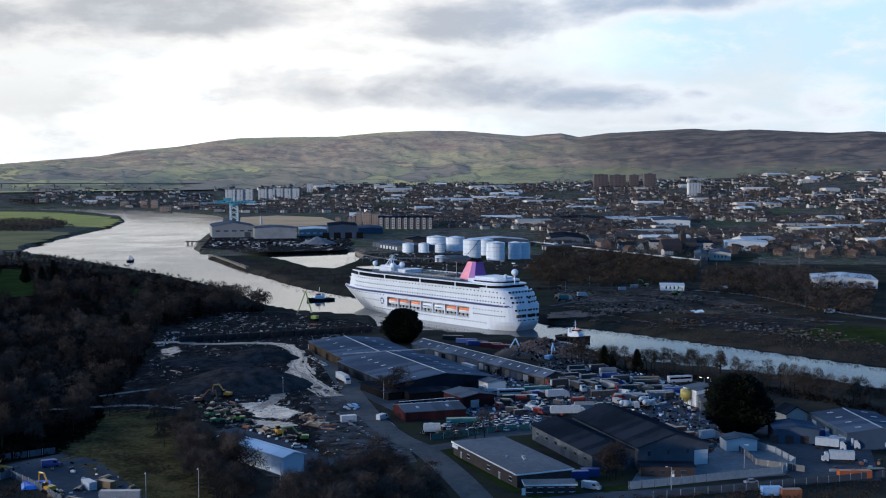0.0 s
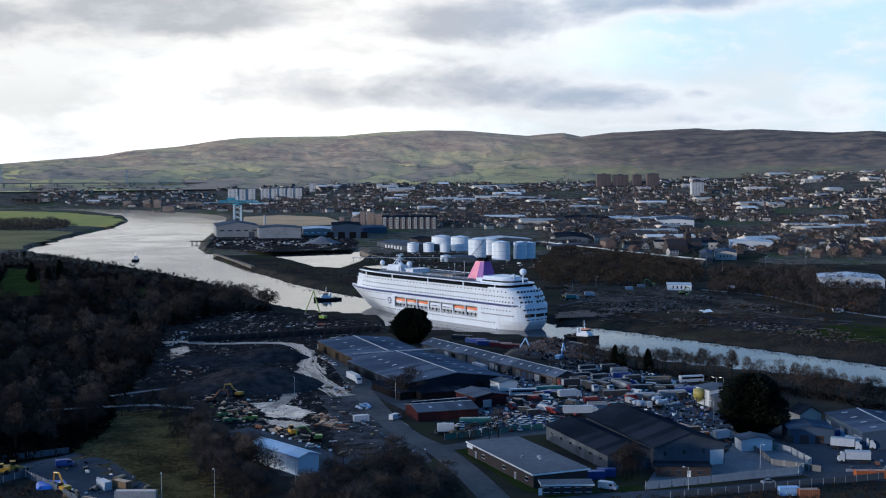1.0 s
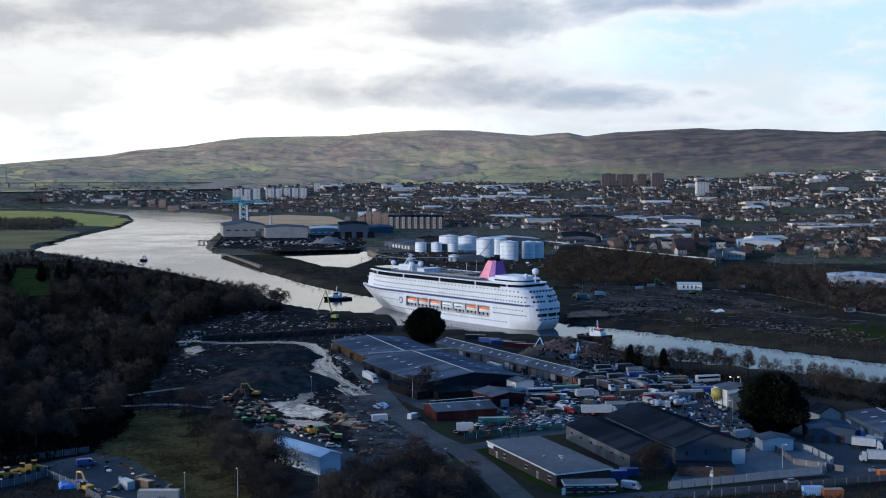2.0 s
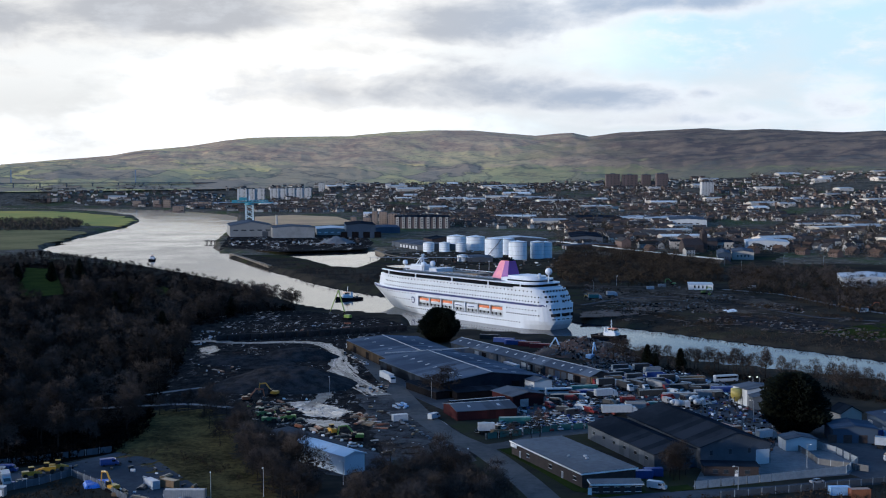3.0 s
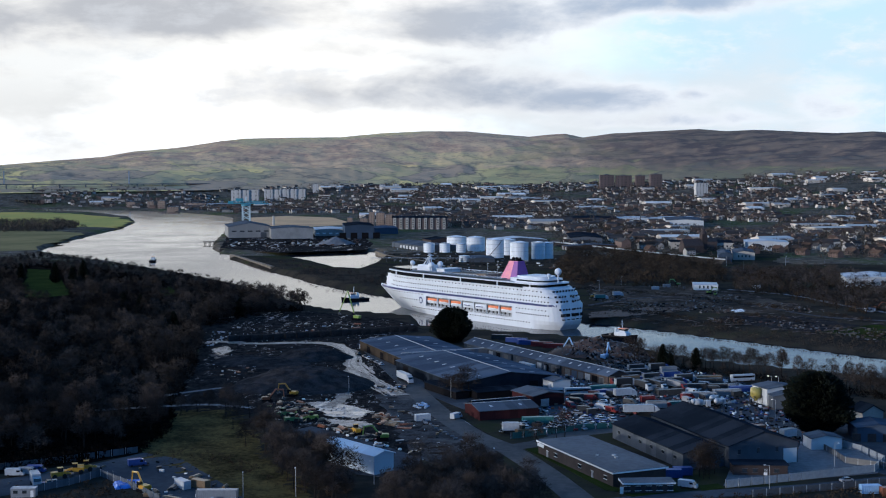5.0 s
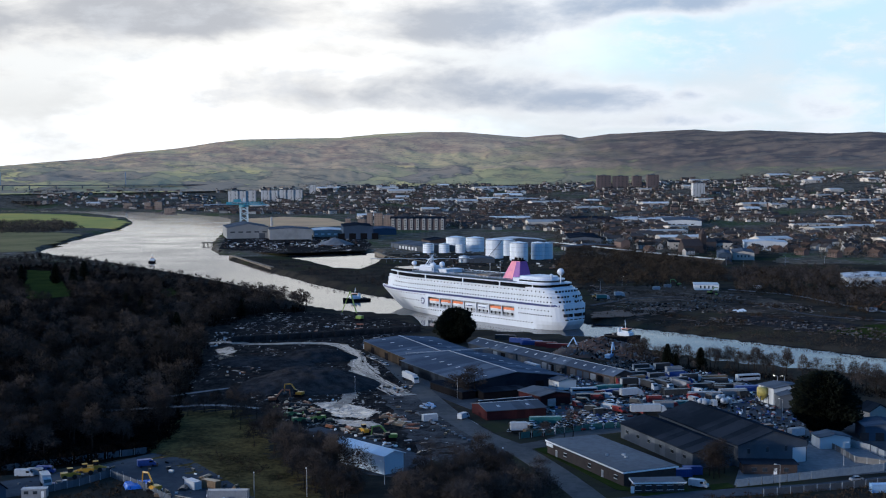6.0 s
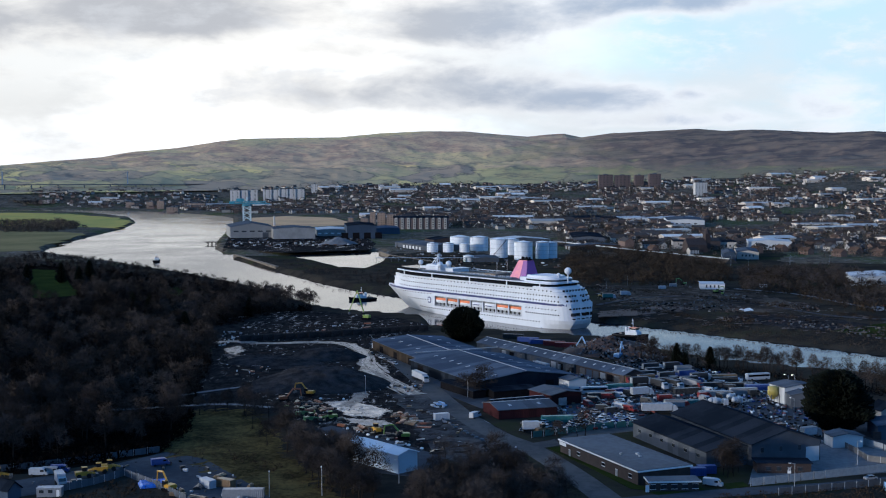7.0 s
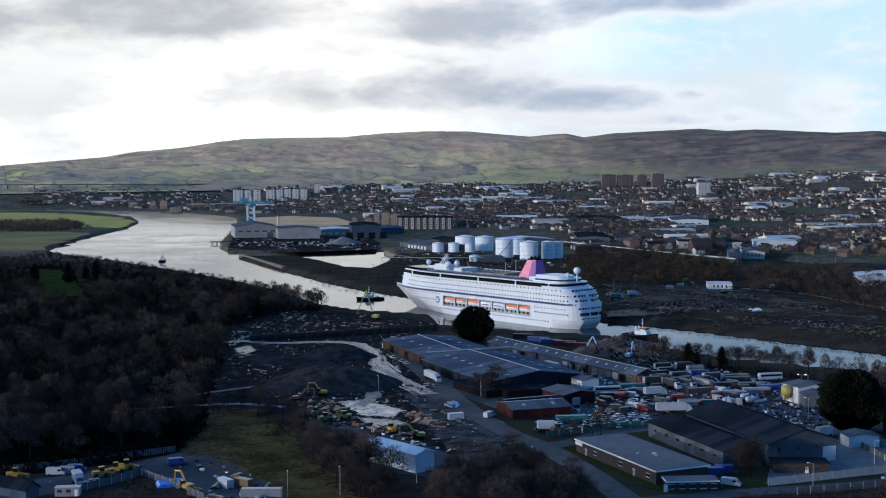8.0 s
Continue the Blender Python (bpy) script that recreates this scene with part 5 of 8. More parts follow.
def car(color):
    ob = thing("car", 0, 0, 0, 0, color + " car parked in the yard", "car", "parked cars")
    bm = bmesh.new()
    section(bm, [(-2.1, 0.35), (-2.15, 0.85), (-1.2, 0.98), (1.3, 0.98), (2.1, 0.9), (2.15, 0.35)], -0.85, 0.85)
    bmesh.ops.rotate(bm, verts=bm.verts, matrix=Matrix.Rotation(radians(90), 3, "Z"))
    part("body", bm, PAINTS[color], ob)
    bm = bmesh.new()
    section(bm, [(-1.5, 0.95), (-0.9, 1.42), (0.7, 1.45), (1.5, 0.95)], -0.72, 0.72)
    bmesh.ops.rotate(bm, verts=bm.verts, matrix=Matrix.Rotation(radians(90), 3, "Z"))
    part("cabin", bm, DARK_GLASS, ob)
    part("roof", boxes([(0.1, 0, 1.45, 1.6, 1.36, 0.05)]), PAINTS[color], ob)
    wheel_row((-1.35, 1.35), 1.7, 0.32, ob)
    return ob


def van(color):
    ob = thing("van", 0, 0, 0, 0, color + " panel van parked in the yard", "van", "parked vans")
    bm = bmesh.new()
    section(bm, [(-2.9, 0.45), (-2.9, 2.45), (1.3, 2.5), (1.9, 2.2), (2.5, 1.35), (3.0, 1.2), (3.0, 0.45)], -1.0, 1.0)
    bmesh.ops.rotate(bm, verts=bm.verts, matrix=Matrix.Rotation(radians(-90), 3, "Z"))
    part("body", bm, PAINTS[color], ob)
    part("windscreen", boxes([(2.22, 0, 1.8, 0.1, 1.8, 0.95, 0, 0, radians(-34))]), DARK_GLASS, ob)
    for s in (-1, 1):
        part("side_window", boxes([(1.3, s * 1.0, 1.75, 1.1, 0.06, 0.6)]), DARK_GLASS, ob)
    wheel_row((-1.9, 1.9), 2.0, 0.36, ob)
    return ob


def lorry(color, box_color, length=8.0, tractor=True):
    """A lorry with a box body, or a trailer alone."""
    ob = thing("lorry" if tractor else "trailer", 0, 0, 0, 0, (color + " lorry with " if tractor else "parked trailer with ") + box_color + " box body", "lorry" if tractor else "trailer", "parked lorries")
    part("box_body", boxes([(0, 0, 2.65, length, 2.5, 2.7)]), PAINTS[box_color], ob)
    part("box_roof", boxes([(0, 0, 4.03, length + 0.08, 2.58, 0.08)]), PALE_STEEL if box_color == "white" else STEEL, ob)
    part("rear_door", boxes([(-length / 2 - 0.03, 0, 2.65, 0.08, 2.3, 2.4)]), PALE_STEEL, ob)
    part("chassis", boxes([(0.4, 0, 1.0, length + (3 if tractor else 0), 1.0, 0.35)]), BLACK, ob)
    xs = (-length / 2 + 1.2, -length / 2 + 2.4)
    if tractor:
        bm = bmesh.new()
        section(bm, [(length / 2 + 0.3, 0.6), (length / 2 + 0.3, 3.3), (length / 2 + 1.3, 3.4), (length / 2 + 2.3, 2.2), (length / 2 + 2.4, 0.6)], -1.2, 1.2)
        bmesh.ops.rotate(bm, verts=bm.verts, matrix=Matrix.Rotation(radians(-90), 3, "Z"))
        part("cab", bm, PAINTS[color], ob)
        part("windscreen", boxes([(length / 2 + 1.95, 0, 2.6, 0.1, 2.1, 1.1, 0, 0, radians(-40))]), DARK_GLASS, ob)
        xs += (length / 2 + 1.3,)
    wheel_row(xs, 2.5, 0.5, ob)
    return ob


def container(color, length=12.2):
    ob = thing("container", 0, 0, 0, 0, color + " ribbed steel shipping container", "container", "stored containers")
    ribs = [(-length / 2 + 0.3 + 0.6 * k + d, w) for k in range(int(length / 0.6)) for d, w in ((-0.14, 1.16), (-0.08, 1.21), (0.14, 1.21), (0.2, 1.16))]
    part("shell", made(prism, [(x, -w) for x, w in ribs] + [(x, w) for x, w in reversed(ribs)], 0.05, 2.55), PAINTS[color], ob)
    for s in (-1, 1):
        for t in (-1, 1):
            part("corner_post", boxes([(s * (length / 2 - 0.08), t * 1.17, 1.3, 0.18, 0.14, 2.6)]), PAINTS[color], ob)
    part("door", boxes([(length / 2 + 0.02, 0, 1.3, 0.06, 2.2, 2.4)]), PAINTS[color], ob)
    return ob


def cabin(color):
    ob = thing("site_cabin", 0, 0, 0, 0, color + " site cabin with flat roof", "cabin", "site cabins")
    part("shell", boxes([(0, 0, 1.35, 7.2, 2.8, 2.6)]), PAINTS[color], ob)
    part("roof", boxes([(0, 0, 2.72, 7.4, 3.0, 0.14)]), PALE_STEEL, ob)
    for x in (-2.2, 0.4):
        part("window", boxes([(x, -1.41, 1.7, 1.3, 0.08, 0.9)]), GLASS, ob)
    part("door", boxes([(2.6, -1.41, 1.1, 0.9, 0.08, 2.0)]), WHITE, ob)
    return ob


def coach():
    ob = thing("coach", 0, 0, 0, 0, "white single deck coach with dark windows", "coach", "parked coaches")
    bm = boxes([(0, 0, 1.85, 11.8, 2.5, 2.9)])
    bmesh.ops.bevel(bm, geom=bm.edges, offset=0.2, segments=2, affect="EDGES")
    part("body", bm, PAINTS["white"], ob)
    for s in (-1, 1):
        part("window_band", boxes([(0, s * 1.24, 2.3, 10.8, 0.06, 0.9)]), DARK_GLASS, ob)
    part("windscreen", boxes([(5.9, 0, 2.2, 0.06, 2.1, 1.3)]), DARK_GLASS, ob)
    wheel_row((-3.6, 3.9), 2.5, 0.5, ob)
    return ob


def excavator(color):
    ob = thing("excavator", 0, 0, 0, 0, color + " tracked excavator with bent boom", "excavator", "site machines")
    for s in (-1, 1):
        bm = boxes([(0, s * 1.25, 0.5, 4.4, 0.6, 0.95)])
        bmesh.ops.bevel(bm, geom=bm.edges, offset=0.25, segments=2, affect="EDGES")
        part("track", bm, BLACK, ob)
    bm = boxes([(-0.7, 0, 1.8, 3.4, 2.7, 1.2)])
    bmesh.ops.bevel(bm, geom=bm.edges, offset=0.2, segments=2, affect="EDGES")
    part("house", bm, PAINTS[color], ob)
    part("cab", boxes([(1.0, 0.8, 2.3, 1.6, 1.0, 1.8)]), DARK_GLASS, ob)
    boom = part("boom", made(lambda bm: [rod(bm, (0.8, -0.3, 2.0), (3.6, -0.3, 5.4), 0.34, 4), rod(bm, (3.6, -0.3, 5.4), (6.6, -0.3, 5.0), 0.3, 4)]), PAINTS[color], ob)
    part("dipper", made(rod, (6.5, -0.3, 5.3), (7.0, -0.3, 2.0), 0.24, 4), PAINTS[color], boom)
    part("bucket", boxes([(6.8, -0.3, 1.4, 1.2, 1.2, 1.0, 0, 0, 0.4)]), STEEL, boom)
    return ob


def loader(color):
    ob = thing("wheel_loader", 0, 0, 0, 0, color + " wheeled site loader", "loader", "site machines")
    part("body", boxes([(-0.8, 0, 1.5, 3.6, 2.0, 1.3), (1.3, 0, 1.1, 1.6, 1.4, 0.9)]), PAINTS[color], ob)
    part("cab", boxes([(0.2, 0, 2.7, 1.5, 1.5, 1.4)]), DARK_GLASS, ob)
    part("cab_roof", boxes([(0.2, 0, 3.45, 1.7, 1.7, 0.12)]), PAINTS[color], ob)
    part("lift_arm", boxes([(2.3, 0.6, 1.5, 2.6, 0.25, 0.35, 0, 0, 0.25), (2.3, -0.6, 1.5, 2.6, 0.25, 0.35, 0, 0, 0.25)]), PAINTS[color], ob)
    part("shovel", boxes([(3.9, 0, 0.7, 1.0, 2.6, 1.0)]), STEEL, ob)
    wheel_row((-1.6, 1.4), 2.4, 0.75, ob)
    return ob


def mixer():
    ob = thing("mixer_lorry", 0, 0, 0, 0, "white concrete mixer lorry with tilted drum", "lorry", "mixer lorries")
    part("mixer_drum", made(lambda bm: [rod(bm, (-3.2, 0, 3.0), (0.4, 0, 2.4), 1.25, 14, 1.3), rod(bm, (-4.4, 0, 3.3), (-3.2, 0, 3.0), 0.6, 14, 1.25), rod(bm, (0.4, 0, 2.4), (1.2, 0, 2.3), 1.3, 14, 0.8)]), PAINTS["white"], ob, "", True)
    part("chassis", boxes([(-0.5, 0, 1.0, 8.4, 1.0, 0.4)]), BLACK, ob)
    part("cab", boxes([(2.9, 0, 2.0, 1.9, 2.4, 2.4)]), PAINTS["white"], ob)
    part("windscreen", boxes([(3.87, 0, 2.4, 0.06, 2.1, 0.9)]), DARK_GLASS, ob)
    wheel_row((-3.2, -2.0, 2.8), 2.5, 0.5, ob)
    return ob


MAKERS = dict(car=car, van=van, lorry=lorry, container=container, cabin=cabin, coach=coach, excavator=excavator, loader=loader, mixer=mixer)


def put(kind, x, y, turn, *args, up=0.1):
    """Place a vehicle; the first of a kind and colour is built, the next are copies."""
    key = (kind, *args)
    m = pose(x, y, land(x, y) + up, 0, 0, turn)
    if key not in PROTOS:
        PROTOS[key] = MAKERS[kind](*args)
        PROTOS[key].matrix_basis = m
        return PROTOS[key]
    return copy_thing(PROTOS[key], m)


# soil yard and warehouse apron
for kind, x, y, turn, *args in (
        ('lorry', -64.7, 553.5, -63, 'white', 'white', 13.0), ('van', 41.2, 369.1, -25, 'white'), ('excavator', -108.7, 511.7, 165, 'yellow'), ('excavator', -116.6, 498.2, 20, 'rust'),
        ('loader', -98.5, 457.7, 30, 'green'), ('loader', -91.3, 461.5, 200, 'lime'), ('excavator', -59.7, 428.8, 190, 'lime'), ('loader', -70.8, 439.4, 120, 'yellow'),
        ('loader', -103.9, 468.2, 60, 'green'), ('van', -35.5, 468.9, 60, 'white'), ('car', -46.1, 407.0, 10, 'dark'), ('car', -59.4, 418.0, 10, 'white'),
        ('car', -77.5, 626.9, -60, 'white'), ('car', -74.0, 617.5, -60, 'dark'), ('car', -70.8, 610.3, -60, 'silver'), ('car', -82.0, 638.6, -60, 'dark')):
    put(kind, x, y, turn, *args)
# lorry and coach park
for kind, x, y, turn, *args in (
        ('container', -48.4, 464.7, 25, 'white', 6.0), ('container', -97.7, 654.1, -70, 'white', 6.0), ('container', -69.9, 597.6, -40, 'silver', 6.0), ('coach', 13.9, 523.5, 15),
        ('container', 16.0, 513.1, 15, 'dark', 12.2), ('coach', 91.1, 563.5, 20), ('lorry', 32.9, 518.3, 25, 'white', 'white', 8.0), ('lorry', 42.9, 539.4, -60, 'white', 'dark', 8.0),
        ('lorry', 49.1, 539.9, -60, 'white', 'dark', 10.0), ('lorry', 57.9, 540.5, -60, 'red', 'silver', 10.0), ('lorry', 36.3, 482.1, 8, 'white', 'white', 12.0), ('lorry', 44.2, 490.7, 10, 'red', 'silver', 8.0),
        ('container', 64.2, 520.6, 12, 'silver', 12.2), ('container', 78.3, 528.3, 14, 'silver', 12.2), ('container', 78.3, 542.0, 14, 'dark', 12.2), ('container', 74.8, 556.2, 14, 'dark', 12.2)):
    put(kind, x, y, turn, *args)
# container rows
for kind, x, y, turn, *args in (
        ('container', 86.9, 537.1, 14, 'blue', 12.2), ('container', 75.7, 563.8, 14, 'tan', 12.2), ('container', 65.4, 541.1, 14, 'dark', 12.2), ('container', 54.0, 526.5, 20, 'dark', 12.2),
        ('container', 25.3, 535.3, 20, 'teal', 12.2), ('container', 27.2, 524.5, 20, 'blue', 12.2), ('container', 11.2, 583.0, 25, 'dark', 12.2), ('container', 4.2, 536.5, 25, 'white', 6.0),
        ('container', 3.1, 590.8, 20, 'silver', 6.0), ('mixer', 62.9, 496.8, 20), ('mixer', 69.5, 507.0, 70), ('mixer', 70.8, 499.8, 60),
        ('container', 52.4, 498.4, 10, 'teal', 6.0), ('container', 42.5, 510.0, 20, 'red', 6.0), ('container', -14.3, 686.9, -12, 'blue', 12.2), ('container', -7.8, 678.3, -12, 'blue', 12.2)):
    put(kind, x, y, turn, *args)
# plant and skip yards
for kind, x, y, turn, *args in (
        ('container', 0.1, 672.1, -8, 'red', 12.2), ('container', 6.3, 666.0, -8, 'red', 12.2), ('container', -22.8, 700.4, -12, 'dark', 12.2), ('container', -8.0, 595.1, -60, 'white', 12.2),
        ('container', -3.7, 462.7, 10, 'teal', 12.2), ('loader', -9.7, 442.1, 40, 'tan'), ('lorry', -13.9, 443.7, 10, 'white', 'white', 6.0), ('container', 79.2, 443.0, 20, 'orange', 6.0),
        ('container', 77.3, 452.5, 20, 'rust', 6.0), ('container', 74.2, 456.2, -60, 'orange', 6.0), ('lorry', 86.0, 439.8, 30, 'silver', 'white', 6.0), ('container', 95.3, 438.7, 40, 'white', 6.0),
        ('container', 97.7, 431.6, 40, 'silver', 6.0), ('lorry', 126.5, 430.1, -20, 'white', 'white', 8.0), ('lorry', 131.9, 432.2, -20, 'white', 'white', 8.0), ('lorry', 135.9, 434.3, -20, 'white', 'white', 8.0)):
    put(kind, x, y, turn, *args)
# lorry park by the blue works
for kind, x, y, turn, *args in (
        ('lorry', 141.3, 434.7, -20, 'white', 'white', 8.0), ('lorry', 147.0, 437.8, -20, 'white', 'white', 8.0), ('lorry', 126.4, 410.0, 175, 'white', 'white', 8.0), ('lorry', 122.6, 443.3, 10, 'sky', 'blue', 12.0),
        ('container', 123.0, 389.4, 10, 'orange', 6.0), ('container', 127.5, 389.7, 10, 'orange', 6.0), ('container', 132.6, 392.3, 10, 'dark', 6.0), ('container', 94.9, 366.9, 8, 'sky', 6.0),
        ('container', 100.3, 364.7, 8, 'rust', 6.0), ('container', 38.0, 382.3, 8, 'blue', 6.0), ('container', 41.6, 385.5, 8, 'blue', 6.0), ('lorry', -158.7, 358.7, -60, 'white', 'white', 6.0),
        ('loader', -154.4, 367.4, 30, 'yellow'), ('loader', -151.5, 373.4, 200, 'yellow'), ('loader', -149.7, 377.2, 20, 'yellow'), ('loader', -180.9, 364.3, 20, 'yellow')):
    put(kind, x, y, turn, *args)
# plant yard below the wood
for kind, x, y, turn, *args in (
        ('excavator', -122.8, 353.0, 140, 'yellow'), ('cabin', -156.6, 345.7, 8, 'silver'), ('van', -169.7, 369.3, 5, 'white'), ('van', -166.3, 371.0, 5, 'silver'),
        ('van', -164.7, 374.0, 5, 'blue'), ('car', -154.8, 359.7, -60, 'dark'), ('car', -153.3, 360.5, -60, 'silver'), ('car', -155.6, 356.9, -60, 'blue'),
        ('container', -112.6, 358.9, -45, 'white', 6.0), ('container', -99.0, 348.1, 5, 'silver', 12.2), ('container', -107.1, 359.3, -30, 'tan', 6.0), ('van', -135.3, 384.9, 30, 'blue'),
        ('car', 91.3, 380.0, 20, 'silver')):
    put(kind, x, y, turn, *args)

rnd = random.Random(5)


def field_of(outline, n, gap, seed):
    """Places spread over an outline, none nearer to another than gap."""
    r = random.Random(seed)
    xs, ys = [p[0] for p in outline], [p[1] for p in outline]
    out, cells = [], {}
    px = np.array([r.uniform(min(xs), max(xs)) for _ in range(n * 14)])
    py = np.array([r.uniform(min(ys), max(ys)) for _ in range(n * 14)])
    ok, _ = inside(px, py, outline)
    for x, y, k in zip(px, py, ok):
        if not k:
            continue
        c = (int(x // gap), int(y // gap))
        if any((x - u) ** 2 + (y - v) ** 2 < gap * gap for i in (-1, 0, 1) for j in (-1, 0, 1) for u, v in cells.get((c[0] + i, c[1] + j), ())):
            continue
        cells.setdefault(c, []).append((x, y))
        out.append((float(x), float(y)))
        if len(out) >= n:
            break
    return out


for x, y in field_of([(-0.4, 444.7), (2.8, 468.5), (25.0, 477.9), (27.3, 458.8)], 36, 3.4, 21):
    put("car", x, y, rnd.choice((-60, 25, -65, 20)), rnd.choice(("white", "white", "silver", "dark", "red", "blue", "white")))
for x, y in field_of([(8.4, 480.0), (12.6, 523.4), (37.9, 539.0), (34.1, 481.9)], 34, 5.0, 22):
    put(*rnd.choice((("car", x, y, rnd.uniform(0, 40), rnd.choice(("red", "white", "dark", "silver"))), ("van", x, y, rnd.uniform(-70, 30), rnd.choice(("white", "dark", "red"))))))
for x, y in field_of([(44.3, 525.8), (52.4, 562.1), (85.3, 542.5), (87.0, 522.3), (59.1, 507.5)], 16, 7, 23):
    put("van", x, y, rnd.uniform(-70, 30), rnd.choice(("white", "dark", "silver", "red")))
for x, y in field_of([(30.4, 538.5), (24.2, 570.9), (52.5, 594.4), (69.6, 555.9), (45.4, 539.6)], 16, 8, 24):
    put("lorry", x, y, rnd.choice((-62, 24, 20)), rnd.choice(("white", "dark", "red", "blue")), rnd.choice(("white", "silver", "dark", "dark", "blue", "tan", "dark")), 8.0)
for x, y in field_of([(-20.1, 443.2), (-16.7, 461.7), (-3.7, 460.6), (-2.5, 442.6)], 8, 3.6, 25):
    put("car", x, y, rnd.uniform(0, 60), rnd.choice(("white", "silver", "dark")))
for n, (x, y) in enumerate([(-92.7, 624.2), (-89.9, 618.5), (-87.1, 612.0), (-84.0, 605.7), (-81.0, 599.5), (-97.5, 633.9)]):
    put("car", x, y, -60, ("dark", "white", "dark", "silver", "white", "dark")[n])
# small loose goods in the yards
CRATE = {k: mesh_of("crate", boxes([(0, 0, 0.5, 1.6, 1.1, 1.0), (0, 0, 1.04, 1.7, 1.2, 0.08)]), PAINTS[k]) for k in ("white", "rust", "tan", "dark", "sky", "red", "silver", "lime")}
BAG = {k: mesh_of("bulk_bag", made(lambda bm: bmesh.ops.create_icosphere(bm, subdivisions=2, radius=0.8, matrix=Matrix.Translation((0, 0, 0.6)) @ Matrix.Diagonal((1.1, 0.9, 0.85, 1)))), PAINTS[k]) for k in ("white", "sky", "silver")}
BEAM = {k: mesh_of("timber_baulk", made(section, [(-1.2, 0), (1.2, 0), (1.2, 0.4), (0.9, 0.45), (0.9, 0.8), (0.4, 0.85), (0.3, 1.2), (-0.5, 1.15), (-0.6, 0.8), (-1.1, 0.8), (-1.2, 0.4)], -3.4, 3.4), PAINTS[k]) for k in ("rust", "tan", "dark")}
for outline, n, gap, seed, kinds in (
        ([(-69.6, 531.0), (-75.8, 539.2), (-63.4, 543.0), (-60.2, 526.2), (-70.2, 517.2)], 20, 1.4, 31, [BAG["white"], BAG["sky"], CRATE["dark"], CRATE["dark"], CRATE["rust"]]),
        ([(-55.2, 497.7), (-50.1, 500.6), (-48.1, 488.5), (-52.5, 485.8)], 12, 1.5, 32, [BAG["white"], BAG["sky"], CRATE["white"]]),
        ([(-118.1, 494.3), (-101.2, 499.3), (-89.0, 467.1), (-81.9, 446.5), (-103.4, 466.0)], 34, 2.4, 33, [BEAM["rust"], BEAM["tan"], BEAM["dark"], CRATE["rust"], CRATE["lime"], BEAM["dark"]]),
        ([(-83.4, 454.6), (-71.3, 447.3), (-61.4, 438.2), (-61.9, 426.8), (-78.3, 438.9)], 20, 2.2, 34, [BEAM["rust"], CRATE["tan"], CRATE["dark"], CRATE["red"], BEAM["dark"]]),
        ([(-69.6, 479.9), (-56.3, 464.1), (-52.2, 448.8), (-64.3, 458.2)], 18, 2.2, 35, [BEAM["rust"], BEAM["rust"], BEAM["tan"], CRATE["silver"], CRATE["rust"]]),
        ([(-75.1, 516.9), (-61.6, 507.4), (-18.7, 414.2), (-44.0, 412.3), (-64.9, 447.8)], 12, 3.0, 36, [CRATE["dark"], CRATE["silver"], CRATE["dark"], CRATE["tan"]]),
        ([(-182.3, 754.8), (-83.1, 770.6), (-77.7, 753.8), (-105.6, 724.6), (-169.0, 699.6)], 34, 3.0, 37, [CRATE["white"], CRATE["dark"], CRATE["silver"], BEAM["rust"], BEAM["dark"]]),
        ([(-180.4, 643.8), (-142.1, 588.7), (-127.1, 526.8), (-141.5, 532.9), (-163.1, 587.2)], 24, 3.0, 38, [CRATE["white"], CRATE["dark"], CRATE["rust"], BEAM["dark"]]),
        ([(-186.8, 660.7), (-199.2, 725.8), (-186.1, 713.5), (-177.3, 661.4)], 18, 2.4, 39, [CRATE["white"], CRATE["silver"], BAG["white"]]),
        ([(-10.6, 478.6), (-1.8, 503.0), (31.2, 509.2), (31.2, 470.7), (0.6, 452.7)], 40, 2.6, 40, [CRATE["white"], CRATE["dark"], CRATE["rust"], CRATE["red"], CRATE["silver"], BEAM["dark"], CRATE["sky"]]),
        ([(0.4, 536.2), (16.8, 591.8), (51.9, 621.2), (90.1, 557.4), (81.6, 503.0), (42.7, 506.3)], 56, 3.2, 41, [CRATE["white"], CRATE["dark"], CRATE["rust"], CRATE["red"], CRATE["silver"], BEAM["tan"], CRATE["sky"]]),
        ([(70.9, 448.1), (79.6, 463.7), (93.6, 449.8), (97.7, 431.6), (84.1, 421.9)], 30, 2.6, 42, [CRATE["rust"], CRATE["dark"], CRATE["silver"], BEAM["rust"]]),
        ([(-137.9, 386.3), (-133.9, 392.1), (-122.2, 387.3), (-109.0, 367.4), (-110.9, 353.7), (-128.6, 373.3)], 9, 2.2, 43, [CRATE["white"], CRATE["tan"], BEAM["tan"], CRATE["dark"], BEAM["dark"]]),
        ([(-112.6, 360.3), (-107.2, 367.5), (-94.0, 354.8), (-94.1, 339.2), (-104.6, 341.5)], 9, 2.6, 44, [CRATE["tan"], CRATE["white"], BEAM["tan"]]),
        ([(-122.8, 353.0), (-120.9, 358.4), (-108.6, 344.3), (-110.4, 338.1)], 8, 2.0, 45, [CRATE["tan"], BEAM["tan"], CRATE["white"]]),
        ([(120.9, 402.6), (140.9, 416.0), (134.4, 392.4), (119.1, 387.7)], 14, 3.0, 46, [CRATE["rust"], CRATE["dark"], CRATE["silver"]])):
